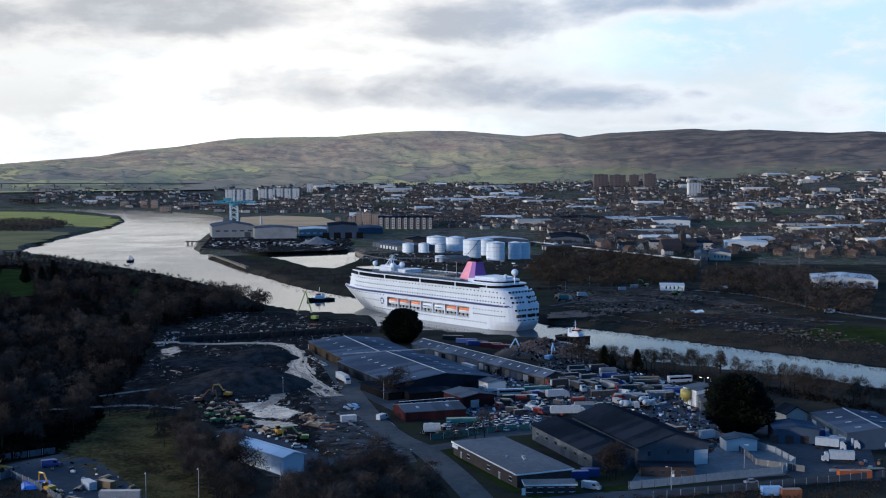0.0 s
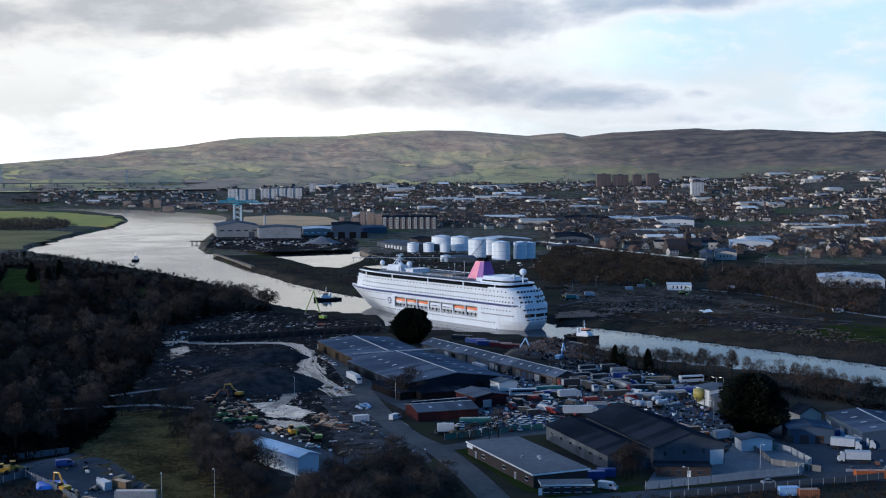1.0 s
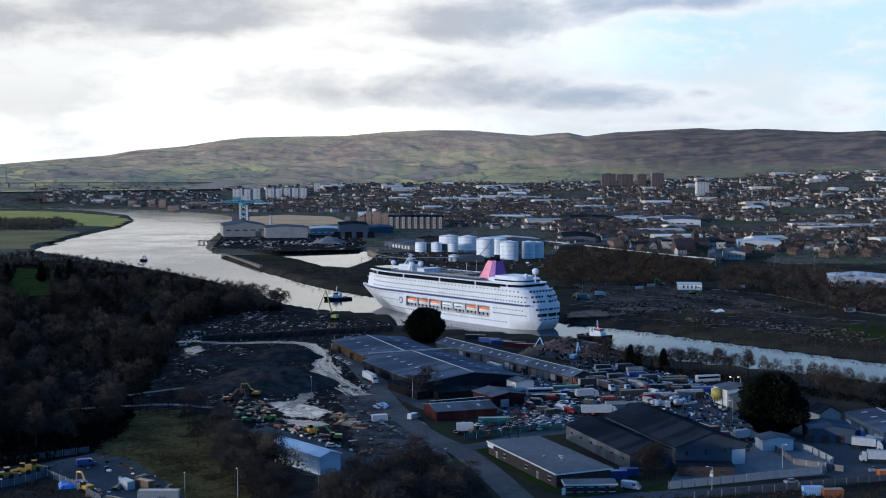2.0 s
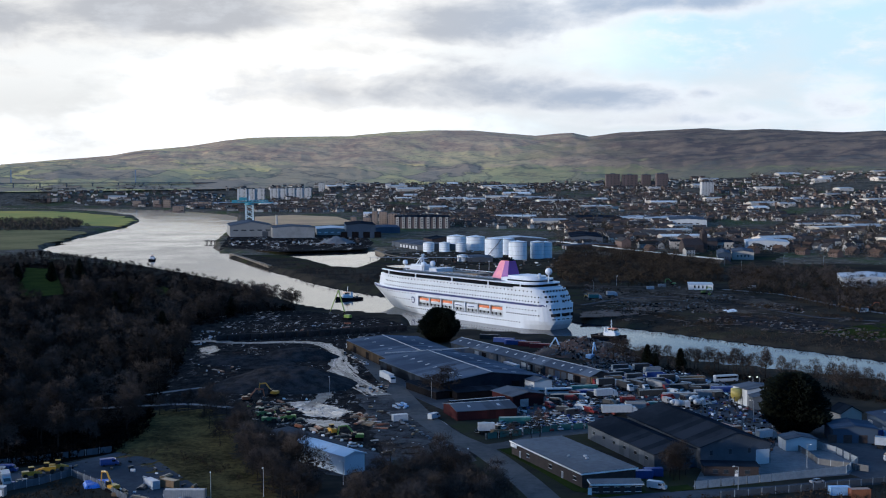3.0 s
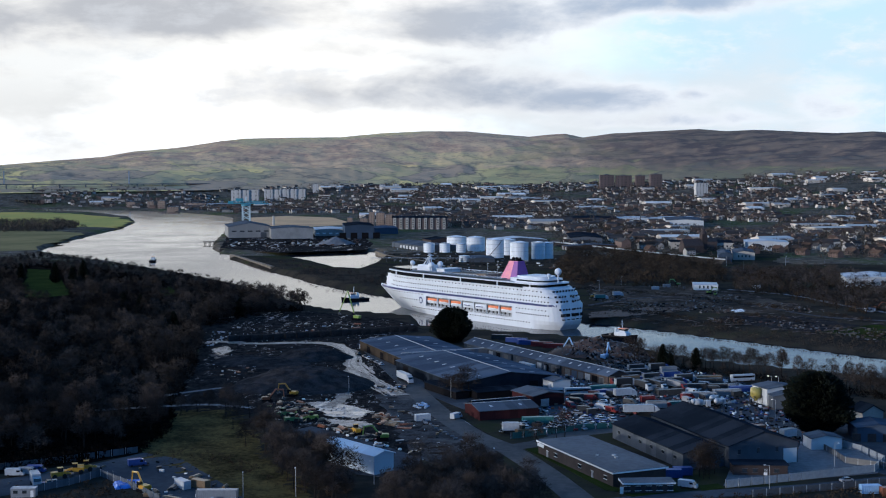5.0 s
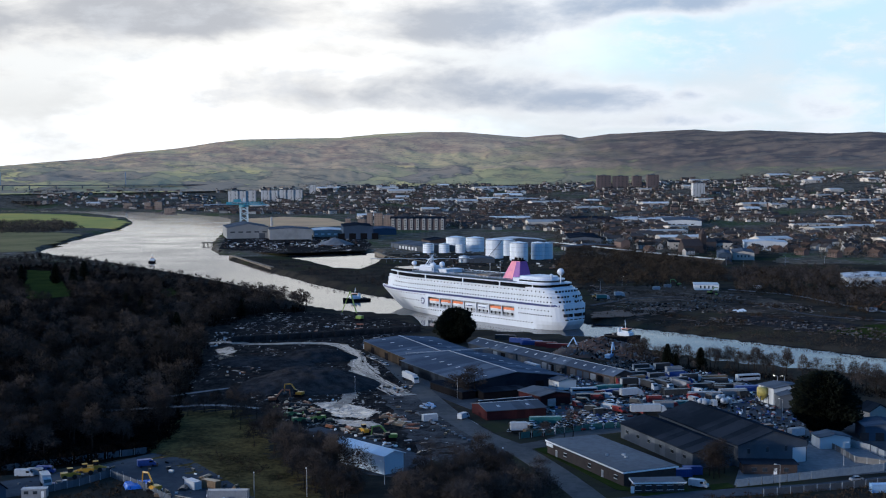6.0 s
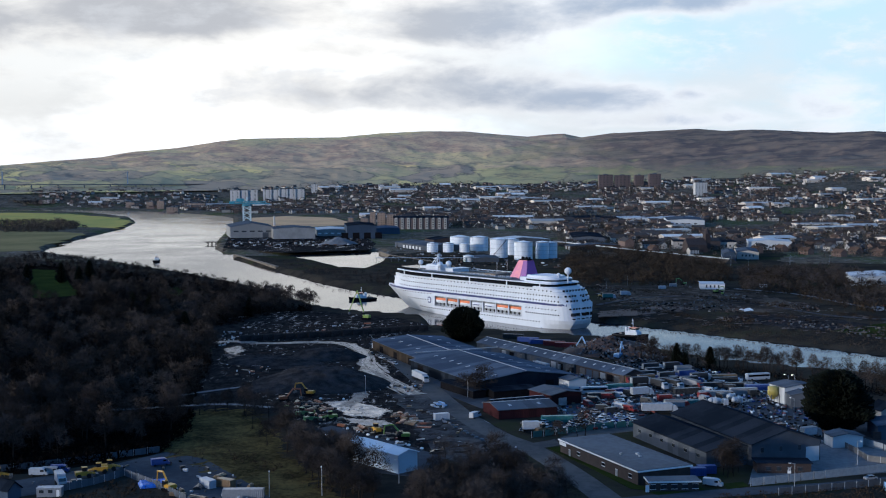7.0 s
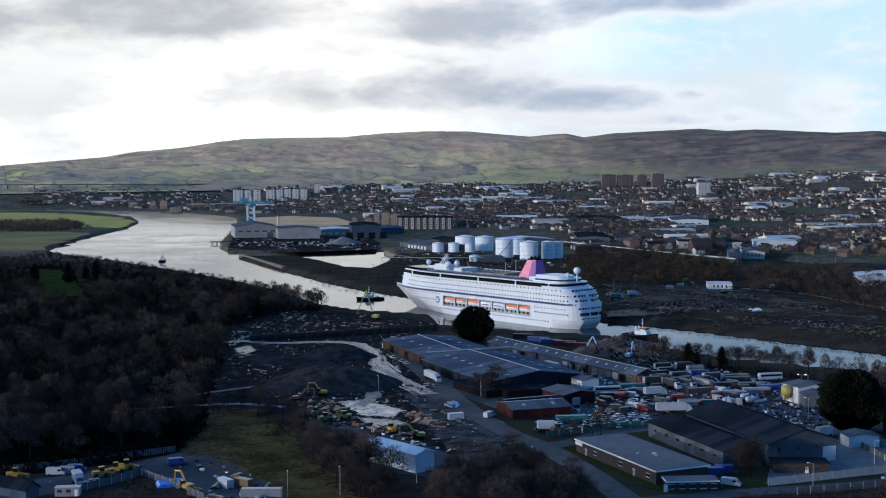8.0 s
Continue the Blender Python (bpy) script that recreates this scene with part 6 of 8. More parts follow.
    for x, y in field_of(outline, n, gap, seed):
        me = rnd.choice(kinds)
        ob = new(me.name.split(".")[0], me)
        ob.matrix_basis = pose(x, y, land(x, y) + 0.12, 0, 0, rnd.uniform(0, 180)) @ Matrix.Rotation(rnd.uniform(-0.08, 0.08), 4, "X") @ Matrix.Diagonal((rnd.uniform(0.3, 0.9) if me.name.startswith("timber") else rnd.uniform(0.4, 1.8), rnd.uniform(0.4, 1.1), rnd.uniform(0.25, 0.8), 1))
        tone = me.materials[0].name.split("_")[0]
        label = {"crate": tone + " crate standing in the yard", "bulk_bag": tone + " bulk bag lying in the yard", "timber_baulk": tone + " baulk of timber in the yard"}[me.name.split(".")[0]]
        tagged(ob, label, me.name.split(".")[0].replace("_", " "), "loose goods in the yards")


def rubble(name, label, spots, lo, hi, mats, seed):
    """Stored steel, pallets and broken concrete, too small to pick apart."""
    r = random.Random(seed)
    for n, mat in enumerate(mats):
        bm = bmesh.new()
        for x, y in spots[n :: len(mats)]:
            a, b, c = r.uniform(lo, hi), r.uniform(lo, hi) * 0.6, r.uniform(lo, hi) * 0.4
            box(bm, x, y, land(x, y) + 0.1 + c / 2, a, b, c, r.uniform(0, 3.1), r.uniform(-0.15, 0.15), r.uniform(-0.15, 0.15))
        tagged(new(name, mesh_of(name, bm, mat)), label, "rubble", kind="stuff")


def clustered(spots, seed, least=0.06, size=0.022):
    """Only the places where things have gathered."""
    return [p for p in spots if noise.noise((p[0] * size, p[1] * size * 0.7, seed)) > least]


LITTER = [CONCRETE, BLACK, RUST, STONE, PALE_STEEL, BLACK, BRICK, WHITE, BLACK]
rubble("yard_litter", "small broken bits strewn over the soil yard", clustered(field_of([(-192.8, 688.1), (-178.7, 755.0), (-94.7, 775.7), (-74.3, 737.5), (-101.2, 694.7), (-99.5, 645.5), (-57.1, 532.0), (-32.2, 465.9), (-15.0, 418.7), (-47.1, 405.3), (-80.9, 441.6), (-133.6, 512.5), (-167.3, 586.9)], 1100, 1.5, 141), 6.0, 0.0, 0.05), 0.2, 0.8, LITTER, 142)
rubble("yard_litter", "small goods strewn over the lorry yards", field_of([(-13.0, 484.1), (3.0, 582.4), (49.1, 620.9), (89.4, 569.5), (100.0, 481.3), (88.6, 440.0), (42.4, 502.6), (22.2, 464.7), (0.6, 447.7)], 1700, 1.4, 143), 0.3, 1.9, LITTER + [PAINTS["red"], PAINTS["blue"], PAINTS["white"]], 144)
rubble("yard_litter", "small goods strewn over the plant yard", field_of([(-181.8, 355.9), (-150.2, 383.2), (-137.9, 399.2), (-119.8, 389.0), (-93.7, 353.5), (-95.1, 336.1), (-113.6, 344.0), (-141.9, 368.2), (-160.2, 350.6)], 50, 1.8, 145), 0.3, 1.4, LITTER, 146)
def flecks(label, spots, lo, hi, mat, seed, up):
    """Small uneven wet or bare patches lying on the ground."""
    r = random.Random(seed)
    verts, faces = [], []
    for x, y in spots:
        a, s, n = r.gauss(0.5, 0.5), r.uniform(lo, hi), len(verts)
        long = r.uniform(1.2, 3.2)
        for k in range(9):
            t, q = k * 0.698, s * r.uniform(0.35, 1.0)
            u, v = q * long * math.cos(t), q * math.sin(t)
            verts.append((x + u * math.cos(a) - v * math.sin(a), y + u * math.sin(a) + v * math.cos(a), land(x, y) + up + 0.0004 * (n % 50)))
        faces.append(tuple(range(n, n + 9)))
    tagged(new("mud_patch", sheet_mesh("mud_patch", verts, faces, mat)), label, "mud", kind="stuff")


YARD = [(-192.8, 688.1), (-178.7, 755.0), (-94.7, 775.7), (-74.3, 737.5), (-101.2, 694.7), (-99.5, 645.5), (-57.1, 532.0), (-32.2, 465.9), (-15.0, 418.7), (-47.1, 405.3), (-80.9, 441.6), (-133.6, 512.5), (-167.3, 586.9)]
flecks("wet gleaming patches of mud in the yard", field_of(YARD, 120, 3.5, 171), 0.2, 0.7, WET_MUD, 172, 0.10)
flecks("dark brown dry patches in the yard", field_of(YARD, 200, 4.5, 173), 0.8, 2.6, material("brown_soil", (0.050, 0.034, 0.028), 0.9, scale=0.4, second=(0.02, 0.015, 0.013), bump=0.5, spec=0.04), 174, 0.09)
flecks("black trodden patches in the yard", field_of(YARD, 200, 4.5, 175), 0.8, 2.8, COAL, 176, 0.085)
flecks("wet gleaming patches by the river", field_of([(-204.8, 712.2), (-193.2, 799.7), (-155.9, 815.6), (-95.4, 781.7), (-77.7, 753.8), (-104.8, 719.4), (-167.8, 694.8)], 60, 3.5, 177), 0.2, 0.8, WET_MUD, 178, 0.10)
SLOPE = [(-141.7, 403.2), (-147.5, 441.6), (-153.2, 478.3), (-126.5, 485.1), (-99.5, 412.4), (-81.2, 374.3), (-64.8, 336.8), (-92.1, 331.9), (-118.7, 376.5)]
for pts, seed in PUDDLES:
    flecks("shallow streaks of water coloured pale for their sheen", field_of(pts, 170, 0.8, seed + 200), 0.4, 1.2, WET_MUD, seed + 220, 0.12 + 0.001 * seed)
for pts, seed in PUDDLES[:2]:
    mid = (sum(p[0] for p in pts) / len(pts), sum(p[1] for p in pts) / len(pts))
    lay("puddle", "sheet of standing water coloured pale for its sky sheen", "puddle", ragged([(mid[0] + (x - mid[0]) * 0.92, mid[1] + (y - mid[1]) * 0.92) for x, y in pts], 2.5, seed + 300), PUDDLE, 0.112 + 0.002 * seed, 0.1)
flecks("straw tussocks at the edge of the slope", [p for p in field_of(SLOPE, 420, 2.2, 181)], 0.6, 2.4, GRASS, 182, 0.06)
# blue tarpaulin over a stack
def tarpaulin(x, y, length, width, turn):
    """A sheet pulled over a low flat stack, creased, its hem on the ground."""
    verts, faces, n, m = [], [], 22, 18
    for j in range(m + 1):
        for i in range(n + 1):
            u, w = i / n * 2 - 1, j / m * 2 - 1
            k = min(1, (1 - abs(u)) * 7) * min(1, (1 - abs(w)) * 6)
            z = 0.95 * k + 0.16 * k * noise.noise((u * 3, w * 3, 1)) + 0.10 * noise.noise((u * 9, w * 7, 2)) * k
            wave = 0.25 * noise.noise((u * 6, w * 6, 5)) * (1 - k)
            verts.append((u * length / 2 + wave, w * width / 2 + wave, z + 0.06))
    for j in range(m):
        for i in range(n):
            a = j * (n + 1) + i
            faces.append((a, a + 1, a + n + 2, a + n + 1))
    ob = new("tarpaulin", sheet_mesh("tarpaulin", verts, faces, material("blue_tarpaulin", (0.03, 0.16, 0.58), 0.45, scale=0.6, bump=0.4), False))
    ob.matrix_basis = pose(x, y, land(x, y) + 0.05, 0, 0, turn)
    tagged(ob, "bright blue tarpaulin over a low stack", "tarpaulin")


tarpaulin(-129.9, 360.6, 9, 8, 25)


def crane_arm(name, label, x, y, turn, color, reach, height):
    """A scrap handler: undercarriage, house, long bent arm and grab."""
    ob = thing(name, x, y, land(x, y), turn, label, "crane")
    part("undercarriage", boxes([(0, 0, 0.7, 5, 3.4, 1.3)]), BLACK, ob)
    part("house", boxes([(-0.8, 0, 2.4, 4.6, 2.8, 1.9)]), PAINTS[color], ob)
    part("cab", boxes([(1.6, 0.7, 4.2, 1.6, 1.5, 1.8)]), DARK_GLASS, ob)
    arm = part("arm", made(rod, (1, 0, 2.6), (reach * 0.5, 0, height), 0.42, 6), PAINTS[color], ob)
    part("jib", made(rod, (reach * 0.5, 0, height), (reach, 0, height * 0.25), 0.32, 6), PAINTS[color], arm)
    part("grab", made(ball, reach, 0, height * 0.18, 0.9, 8), STEEL, arm)


crane_arm("scrap_crane", "blue scrap handling crane beside rusty heap", 18.1, 641.9, 150, "sky", 9, 9)
crane_arm("scrap_crane", "blue scrap handling crane with raised arm", 32.0, 623.4, 60, "sky", 7, 9)
crane_arm("crawler_crane", "lime green crawler crane at the quay", -120.2, 786.0, 150, "lime", 14, 19)


# ---- tank farm and dock ----
def tank(x, y, radius, height, stair):
    ob = thing("storage_tank", x, y, 4, random.uniform(0, 360), "white cylindrical oil storage tank with shallow cone roof", "tank", "tank farm")
    part("shell", made(drum, 0, 0, -0.3, height, radius, radius, 36), TANK_WHITE, ob, "", False)
    part("roof", made(drum, 0, 0, height, height + radius * 0.16, radius * 1.01, radius * 0.05, 36), TANK_WHITE, ob)
    part("rim", made(drum, 0, 0, height - 0.5, height + 0.15, radius * 1.02, radius * 1.02, 36), PALE_STEEL, ob)
    for k in range(1, 4):
        part("weld_ring", made(drum, 0, 0, height * k / 4 - 0.12, height * k / 4 + 0.12, radius * 1.006, radius * 1.006, 36), PALE_STEEL, ob)
    if stair:
        bm = bmesh.new()
        for k in range(24):
            a = 1.7 * k / 24
            box(bm, (radius + 0.6) * math.cos(a), (radius + 0.6) * math.sin(a), height * (k + 0.5) / 24, 1.2, radius * 0.09, 0.5, a)
        part("stair", bm, STEEL, ob, "dark spiral stair")
        ob.rotation_euler = (0, 0, radians(225))


for n, (x, y, r, h) in enumerate([(-129.3, 1479.7, 6.9, 10.9), (-110.1, 1480.5, 6.5, 11.0), (-99.3, 1542.4, 12.5, 15.9), (-90.2, 1481.5, 6.2, 10.3), (-73.4, 1509.5, 11.5, 17.0), (-46.2, 1389.3, 10.3, 20.8), (-32.6, 1437.1, 9.3, 18.3), (-18.2, 1355.0, 10.3, 19.5), (3.1, 1371.6, 7.6, 18.8), (12.6, 1381.4, 7.7, 17.7), (-77.8, 1320.7, 5.8, 6.6)]):
    tank(x, y, r, h, n == 5)
shed("dock_shed", "long grey dock shed with pale doors", "shed", -140.4, 1551.2, 108.8, 46.3, -60.6, 6, 9, CLAD_GREY, ROOF_GREY, doors=spread("s", -25, 25, 6, 5, 4, 0, CLAD_PALE))
shed("dock_shed", "wide pale roofed transit shed", "shed", -23.9, 1620.1, 42.4, 72.1, -75.7, 9, 12, CLAD_GREY, CLAD_PALE)
shed("dock_shed", "brown roofed dock store", "shed", -130.8, 1686.3, 45.6, 38.4, -70.0, 5, 8, BRICK, ROOF_DARK)
shed("dock_shed", "low grey pump house beside tanks", "shed", -60.7, 1335.0, 45.3, 28.0, -83.5, 4, 5, CLAD_GREY, ROOF_GREY)
rack = thing("pipe_rack", -117.6, 1312.2, 4, 3, "long steel pipe rack beside the tanks", "pipe rack")
for k in range(16):
    part("trestle", boxes([(-60 + 8 * k, 0, 2.2, 0.3, 2.6, 4.4)]), STEEL, rack)
for k in range(4):
    part("pipe", made(rod, (-62, -0.9 + 0.6 * k, 4.6), (62, -0.9 + 0.6 * k, 4.6), 0.22), PALE_STEEL, rack)
for a, b in ([(-361.8, 1425.3), (-271.5, 1236.1)],):
    spit = thing("dock_wall", a[0], a[1], 0, math.degrees(math.atan2(b[1] - a[1], b[0] - a[0])), "tan stone wall at the dock mouth", "wall")
    length = math.hypot(b[0] - a[0], b[1] - a[1])
    n = int(length / 8)
    for k in range(n):
        part("stone_block", boxes([(length * (k + 0.5) / n, 0, 1.6, length / n - 0.15, 4, 5.8)]), STONE, spit)
for line, label in (([(-196.4, 1497.5), (-174.0, 1418.4), (-111.1, 1308.6)], "low tan stone quay beside dock"), ([(-398.9, 1516.8), (-303.2, 1490.5), (-213.9, 1562.9)], "dark stone shipyard quay")):
    for (x0, y0), (x1, y1) in zip(line, line[1:]):
        wall = thing("dock_wall", x0, y0, 0, math.degrees(math.atan2(y1 - y0, x1 - x0)), label, "wall")
        length = math.hypot(x1 - x0, y1 - y0)
        n = max(1, int(length / 10))
        for k in range(n):
            part("stone_block", boxes([(length * (k + 0.5) / n, 0, 1.6, length / n - 0.15, 3, 5.8)]), STONE if "tan" in label else COAL, wall)


# ---- shipyard and giant crane ----
lay("yard_ground", "grey shipyard hard standing with stored parts", "yard", [(-406.3, 1545.2), (-467.5, 1824.4), (-284.3, 1941.4), (-220.9, 1659.2), (-212.0, 1522.6), (-311.1, 1460.9)], MUD, 0.1)
lay("bare_field", "orange brown cleared field behind shipyard", "field", [(-522.7, 2227.7), (-617.6, 2631.6), (-558.3, 2742.4), (-437.2, 2641.4), (-335.4, 2289.2), (-403.3, 2186.3)], STUBBLE, 0.3)
shed("fabrication_hall", "big grey curved fabrication hall at the shipyard", "hall", -443.0, 1857.5, 112.5, 65.0, -73.0, 16, 22, CLAD_MID, ROOF_GREY, windows=spread("e", -24, 24, 5, 7, 1.6, 9, GLASS), doors=[("e", 20, 9, 8, 0, CLAD_GREY)])
shed("fabrication_hall", "grey fabrication hall at the shipyard", "hall", -368.0, 1815.6, 80.2, 62.0, -74.5, 15, 17, CLAD_MID, ROOF_GREY)
shed("yard_office", "long low blue and white shipyard office", "office", -323.0, 1905.6, 86.6, 48.0, -77.9, 9.5, 11, CLAD_MID, CLAD_PALE, windows=spread("e", -40, 40, 9, 5, 2, 3, WHITE))
shed("frame_hall", "dark open steel frame hall", "hall", -268.0, 1839.0, 110.7, 43.5, -79.4, 19, 21, CLAD_BLUE, ROOF_DARK, doors=spread("e", -25, 25, 4, 10, 9, 0, BLACK))
shed("yard_office", "low blue roofed shipyard store", "store", -243.0, 1969.0, 92.9, 39.0, -80.3, 9, 10, CLAD_BLUE, CLAD_BLUE)


def giant_crane(x, y):
    teal = material("teal_crane_paint", (0.05, 0.28, 0.36), 0.5, scale=0.2)
    pale = material("pale_teal_paint", (0.58, 0.68, 0.70), 0.5, scale=0.2)
    ob = thing("giant_crane", x, y, 4, 8, "historic teal hammerhead shipyard crane with latticed tower", "crane")
    for sx in (-1, 1):
        for sy in (-1, 1):
            part("tower_leg", boxes([(sx * 6.5, sy * 6.5, 18, 2.2, 2.2, 36.6)]), pale, ob)
    for k in range(4):
        for s in (-1, 1):
            part("brace", made(lambda bm: [rod(bm, (-6.5, s * 6.5, 1 + 9 * k), (6.5, s * 6.5, 9 + 9 * k), 0.5), rod(bm, (6.5, s * 6.5, 1 + 9 * k), (-6.5, s * 6.5, 9 + 9 * k), 0.5)]), pale, ob)
            part("brace", made(lambda bm: [rod(bm, (s * 6.5, -6.5, 1 + 9 * k), (s * 6.5, 6.5, 9 + 9 * k), 0.5)]), pale, ob)
    part("turntable", made(drum, 0, 0, 36, 39, 9, 9, 20), teal, ob)
    for s in (-1, 1):
        part("jib_girder", made(lambda bm: [box(bm, 5, s * 4, 40.5, 76, 1.0, 1.2), box(bm, 5, s * 4, 45, 60, 0.9, 0.9)] + [rod(bm, (-24 + 6 * k, s * 4, 40.5), (-21 + 6 * k, s * 4, 45), 0.4) for k in range(10)] + [rod(bm, (-18 + 6 * k, s * 4, 40.5), (-21 + 6 * k, s * 4, 45), 0.4) for k in range(10)]), teal, ob)
    part("counterweight", boxes([(-28, 0, 42.5, 9, 10, 5)]), teal, ob)
    part("machine_house", boxes([(-12, 0, 47.5, 14, 8, 4.5), (-12, 0, 50, 15, 9, 0.5)]), teal, ob)
    part("mast_head", boxes([(0, 0, 49, 3, 3, 8)]), pale, ob)


giant_crane(-538.1, 2251.9)
for x, y, h in [(-481.6, 2230.1, 18)]:
    chimney = thing("chimney_stack", x, y, 4, 0, "slender pale chimney stack", "chimney")
    part("shaft", made(drum, 0, 0, -0.3, h, 2.2, 1.8, 14), RENDER_PALE, chimney)
    part("cap", made(drum, 0, 0, h, h + 0.8, 2.0, 2.0, 14), BRICK, chimney)
jetty = thing("jetty", -452.0, 1688.0, 0, 4, "dark timber jetty on piles", "jetty")
part("jetty_deck", boxes([(0, 0, 4, 30, 9, 0.9)]), COAL, jetty)
for k in range(10):
    part("pile", boxes([(-13.5 + 3 * k, -3.5 if k % 2 else 3.5, 1.5, 0.8, 0.8, 6)]), COAL, jetty)
heap("gravel_mound", "grey gravel heap on the shipyard quay", "heap", -269.2, 1642.7, 26, 16, 10, CONCRETE, 18)
rubble("stored_steel", "stored steelwork on the shipyard ground", field_of([(-405.9, 1569.6), (-441.9, 1731.0), (-259.6, 1773.0), (-223.9, 1581.3)], 150, 6, 51), 1.5, 5, [PALE_STEEL, BLACK, RUST, CONCRETE, BLACK], 52)


# ---- flats, towers, large sheds in the town ----
def block(name, label, x, y, length, width, height, turn, wall, rows, cols, roof=ROOF_FELT, group="", pitched=0.0):
    """A block of flats: walls, roof, a row of glazing for each storey."""
    ob = thing(name, x, y, land(x, y), turn, label, "flats", group)
    part("wall", boxes([(0, 0, height / 2 - 4, length, width, height + 8)]), wall, ob)
    if pitched:
        bm = bmesh.new()
        section(bm, [(-width / 2 - 0.4, height), (width / 2 + 0.4, height), (0, height + pitched)], -length / 2 - 0.4, length / 2 + 0.4)
        part("roof", bm, roof, ob)
    else:
        part("roof", boxes([(0, 0, height + 0.25, length + 0.5, width + 0.5, 0.7), (0, 0, height + 1.6, length * 0.3, width * 0.5, 2.4)]), roof, ob)
    step = height / rows
    pane = mesh_of("window", boxes([(0, 0, 0, length / cols * 0.32, 0.3, step * 0.32)]), GLASS)
    side_pane = mesh_of("window", boxes([(0, 0, 0, 0.3, width * 0.2, step * 0.45)]), GLASS)
    for r in range(rows):
        for c in range(cols):
            w = new("window", pane)
            w.parent, w.location = ob, (-length / 2 + length * (c + 0.5) / cols, -width / 2 - 0.05, step * (r + 0.55))
        for s in (-0.22, 0.22):
            w = new("window", side_pane)
            w.parent, w.location = ob, (length / 2 + 0.05, width * s, step * (r + 0.55))
    return ob


TOWER_WHITE = material("pale_tower_panels", (0.50, 0.49, 0.47), 0.7, scale=0.05, second=(0.40, 0.39, 0.375), streak=True)
TOWER_BROWN = material("brown_tower_panels", (0.13, 0.095, 0.088), 0.8, scale=0.05, second=(0.09, 0.066, 0.062), streak=True)
TOWER_TAN = material("tan_tower_panels", (0.27, 0.20, 0.155), 0.8, scale=0.05, second=(0.18, 0.135, 0.11))
for x, y, w, d, h in [(-901.6, 3670.9, 29.3, 18.0, 37.5), (-878.3, 3676.5, 29.5, 18.2, 36.2), (-849.9, 3683.2, 29.2, 18.0, 36.5), (-806.4, 3693.0, 25.8, 17.2, 34.2), (-782.7, 3698.1, 26.8, 17.9, 33.1), (-759.0, 3703.0, 27.5, 18.3, 33.8), (-735.2, 3707.8, 26.7, 17.8, 32.7), (-709.7, 3712.8, 26.7, 17.8, 30.6), (-694.0, 3881.4, 18, 14, 28.0), (-647.3, 3956.2, 20, 14, 17.7), (-439.6, 3934.7, 18, 12, 16.5), (-480.8, 3908.5, 18, 12, 16.4)]:
    block("tower_block", "pale concrete tower block of flats", x, y, w, d, h, 4, TOWER_WHITE, 9, 2, group="pale tower blocks")
for x, y, w, d, h in [(235.7, 3855.7, 44, 20, 44.3), (289.1, 3863.1, 48, 20, 40.8), (339.4, 3855.2, 28, 20, 38.9), (382.9, 3799.7, 36, 20, 43.6)]:
    block("tower_block", "dark brown high rise tower block of flats", x, y, w, d, h, 6, TOWER_BROWN, 8, 4, group="brown tower blocks")
block("tower_block", "single pale grey tower block of flats", 469.8, 3425.8, 34, 18, 37.7, 10, TOWER_WHITE, 12, 4)
for x, y, w, d, h in [(-271.0, 2147.7, 14, 16, 27.2), (-251.2, 2126.4, 16, 16, 24.9), (-354.1, 2341.0, 10, 12, 11.0), (-320.3, 2290.0, 14, 12, 11.8), (-298.6, 2240.8, 10, 12, 25.2)]:
    block("riverside_flats", "tan riverside block of flats", x, y, w, d, h, 2, TOWER_TAN, 7, 3, group="riverside flats")
long_flats = block("riverside_flats", "long riverside block of flats with pale steep bays", -197.4, 2107.6, 96, 18, 19.0, 3, TOWER_BROWN, 5, 18, ROOF_DARK, pitched=4)
for k in range(9):
    bay = part("bay", made(lambda bm: (box(bm, 0, 0, 9.6, 5.0, 1.8, 19.2), box(bm, 0, 0, 19.3, 5.4, 2.2, 0.4))), RENDER_PALE, long_flats, "pale gabled bay")
    bay.location = (-43.0 + 10.7 * k, -9.9, 0)
    for z in (4, 8, 12, 16):
        part("bay_window", boxes([(0, -1.05, z, 2.6, 0.2, 1.7)]), GLASS, bay)
for x, y, w, h in [(-1144.6, 3414.7, 24, 16.2), (-1070.9, 3360.5, 18, 19.2), (-1023.3, 3307.0, 20, 22.0), (-945.4, 3153.9, 30, 9.0), (-959.9, 3423.4, 60, 13.0)]:
    block("quayside_block", "tan quayside block at the river bend", x, y, w, 16, h, 2, TOWER_TAN, 4, 4, group="quayside blocks")
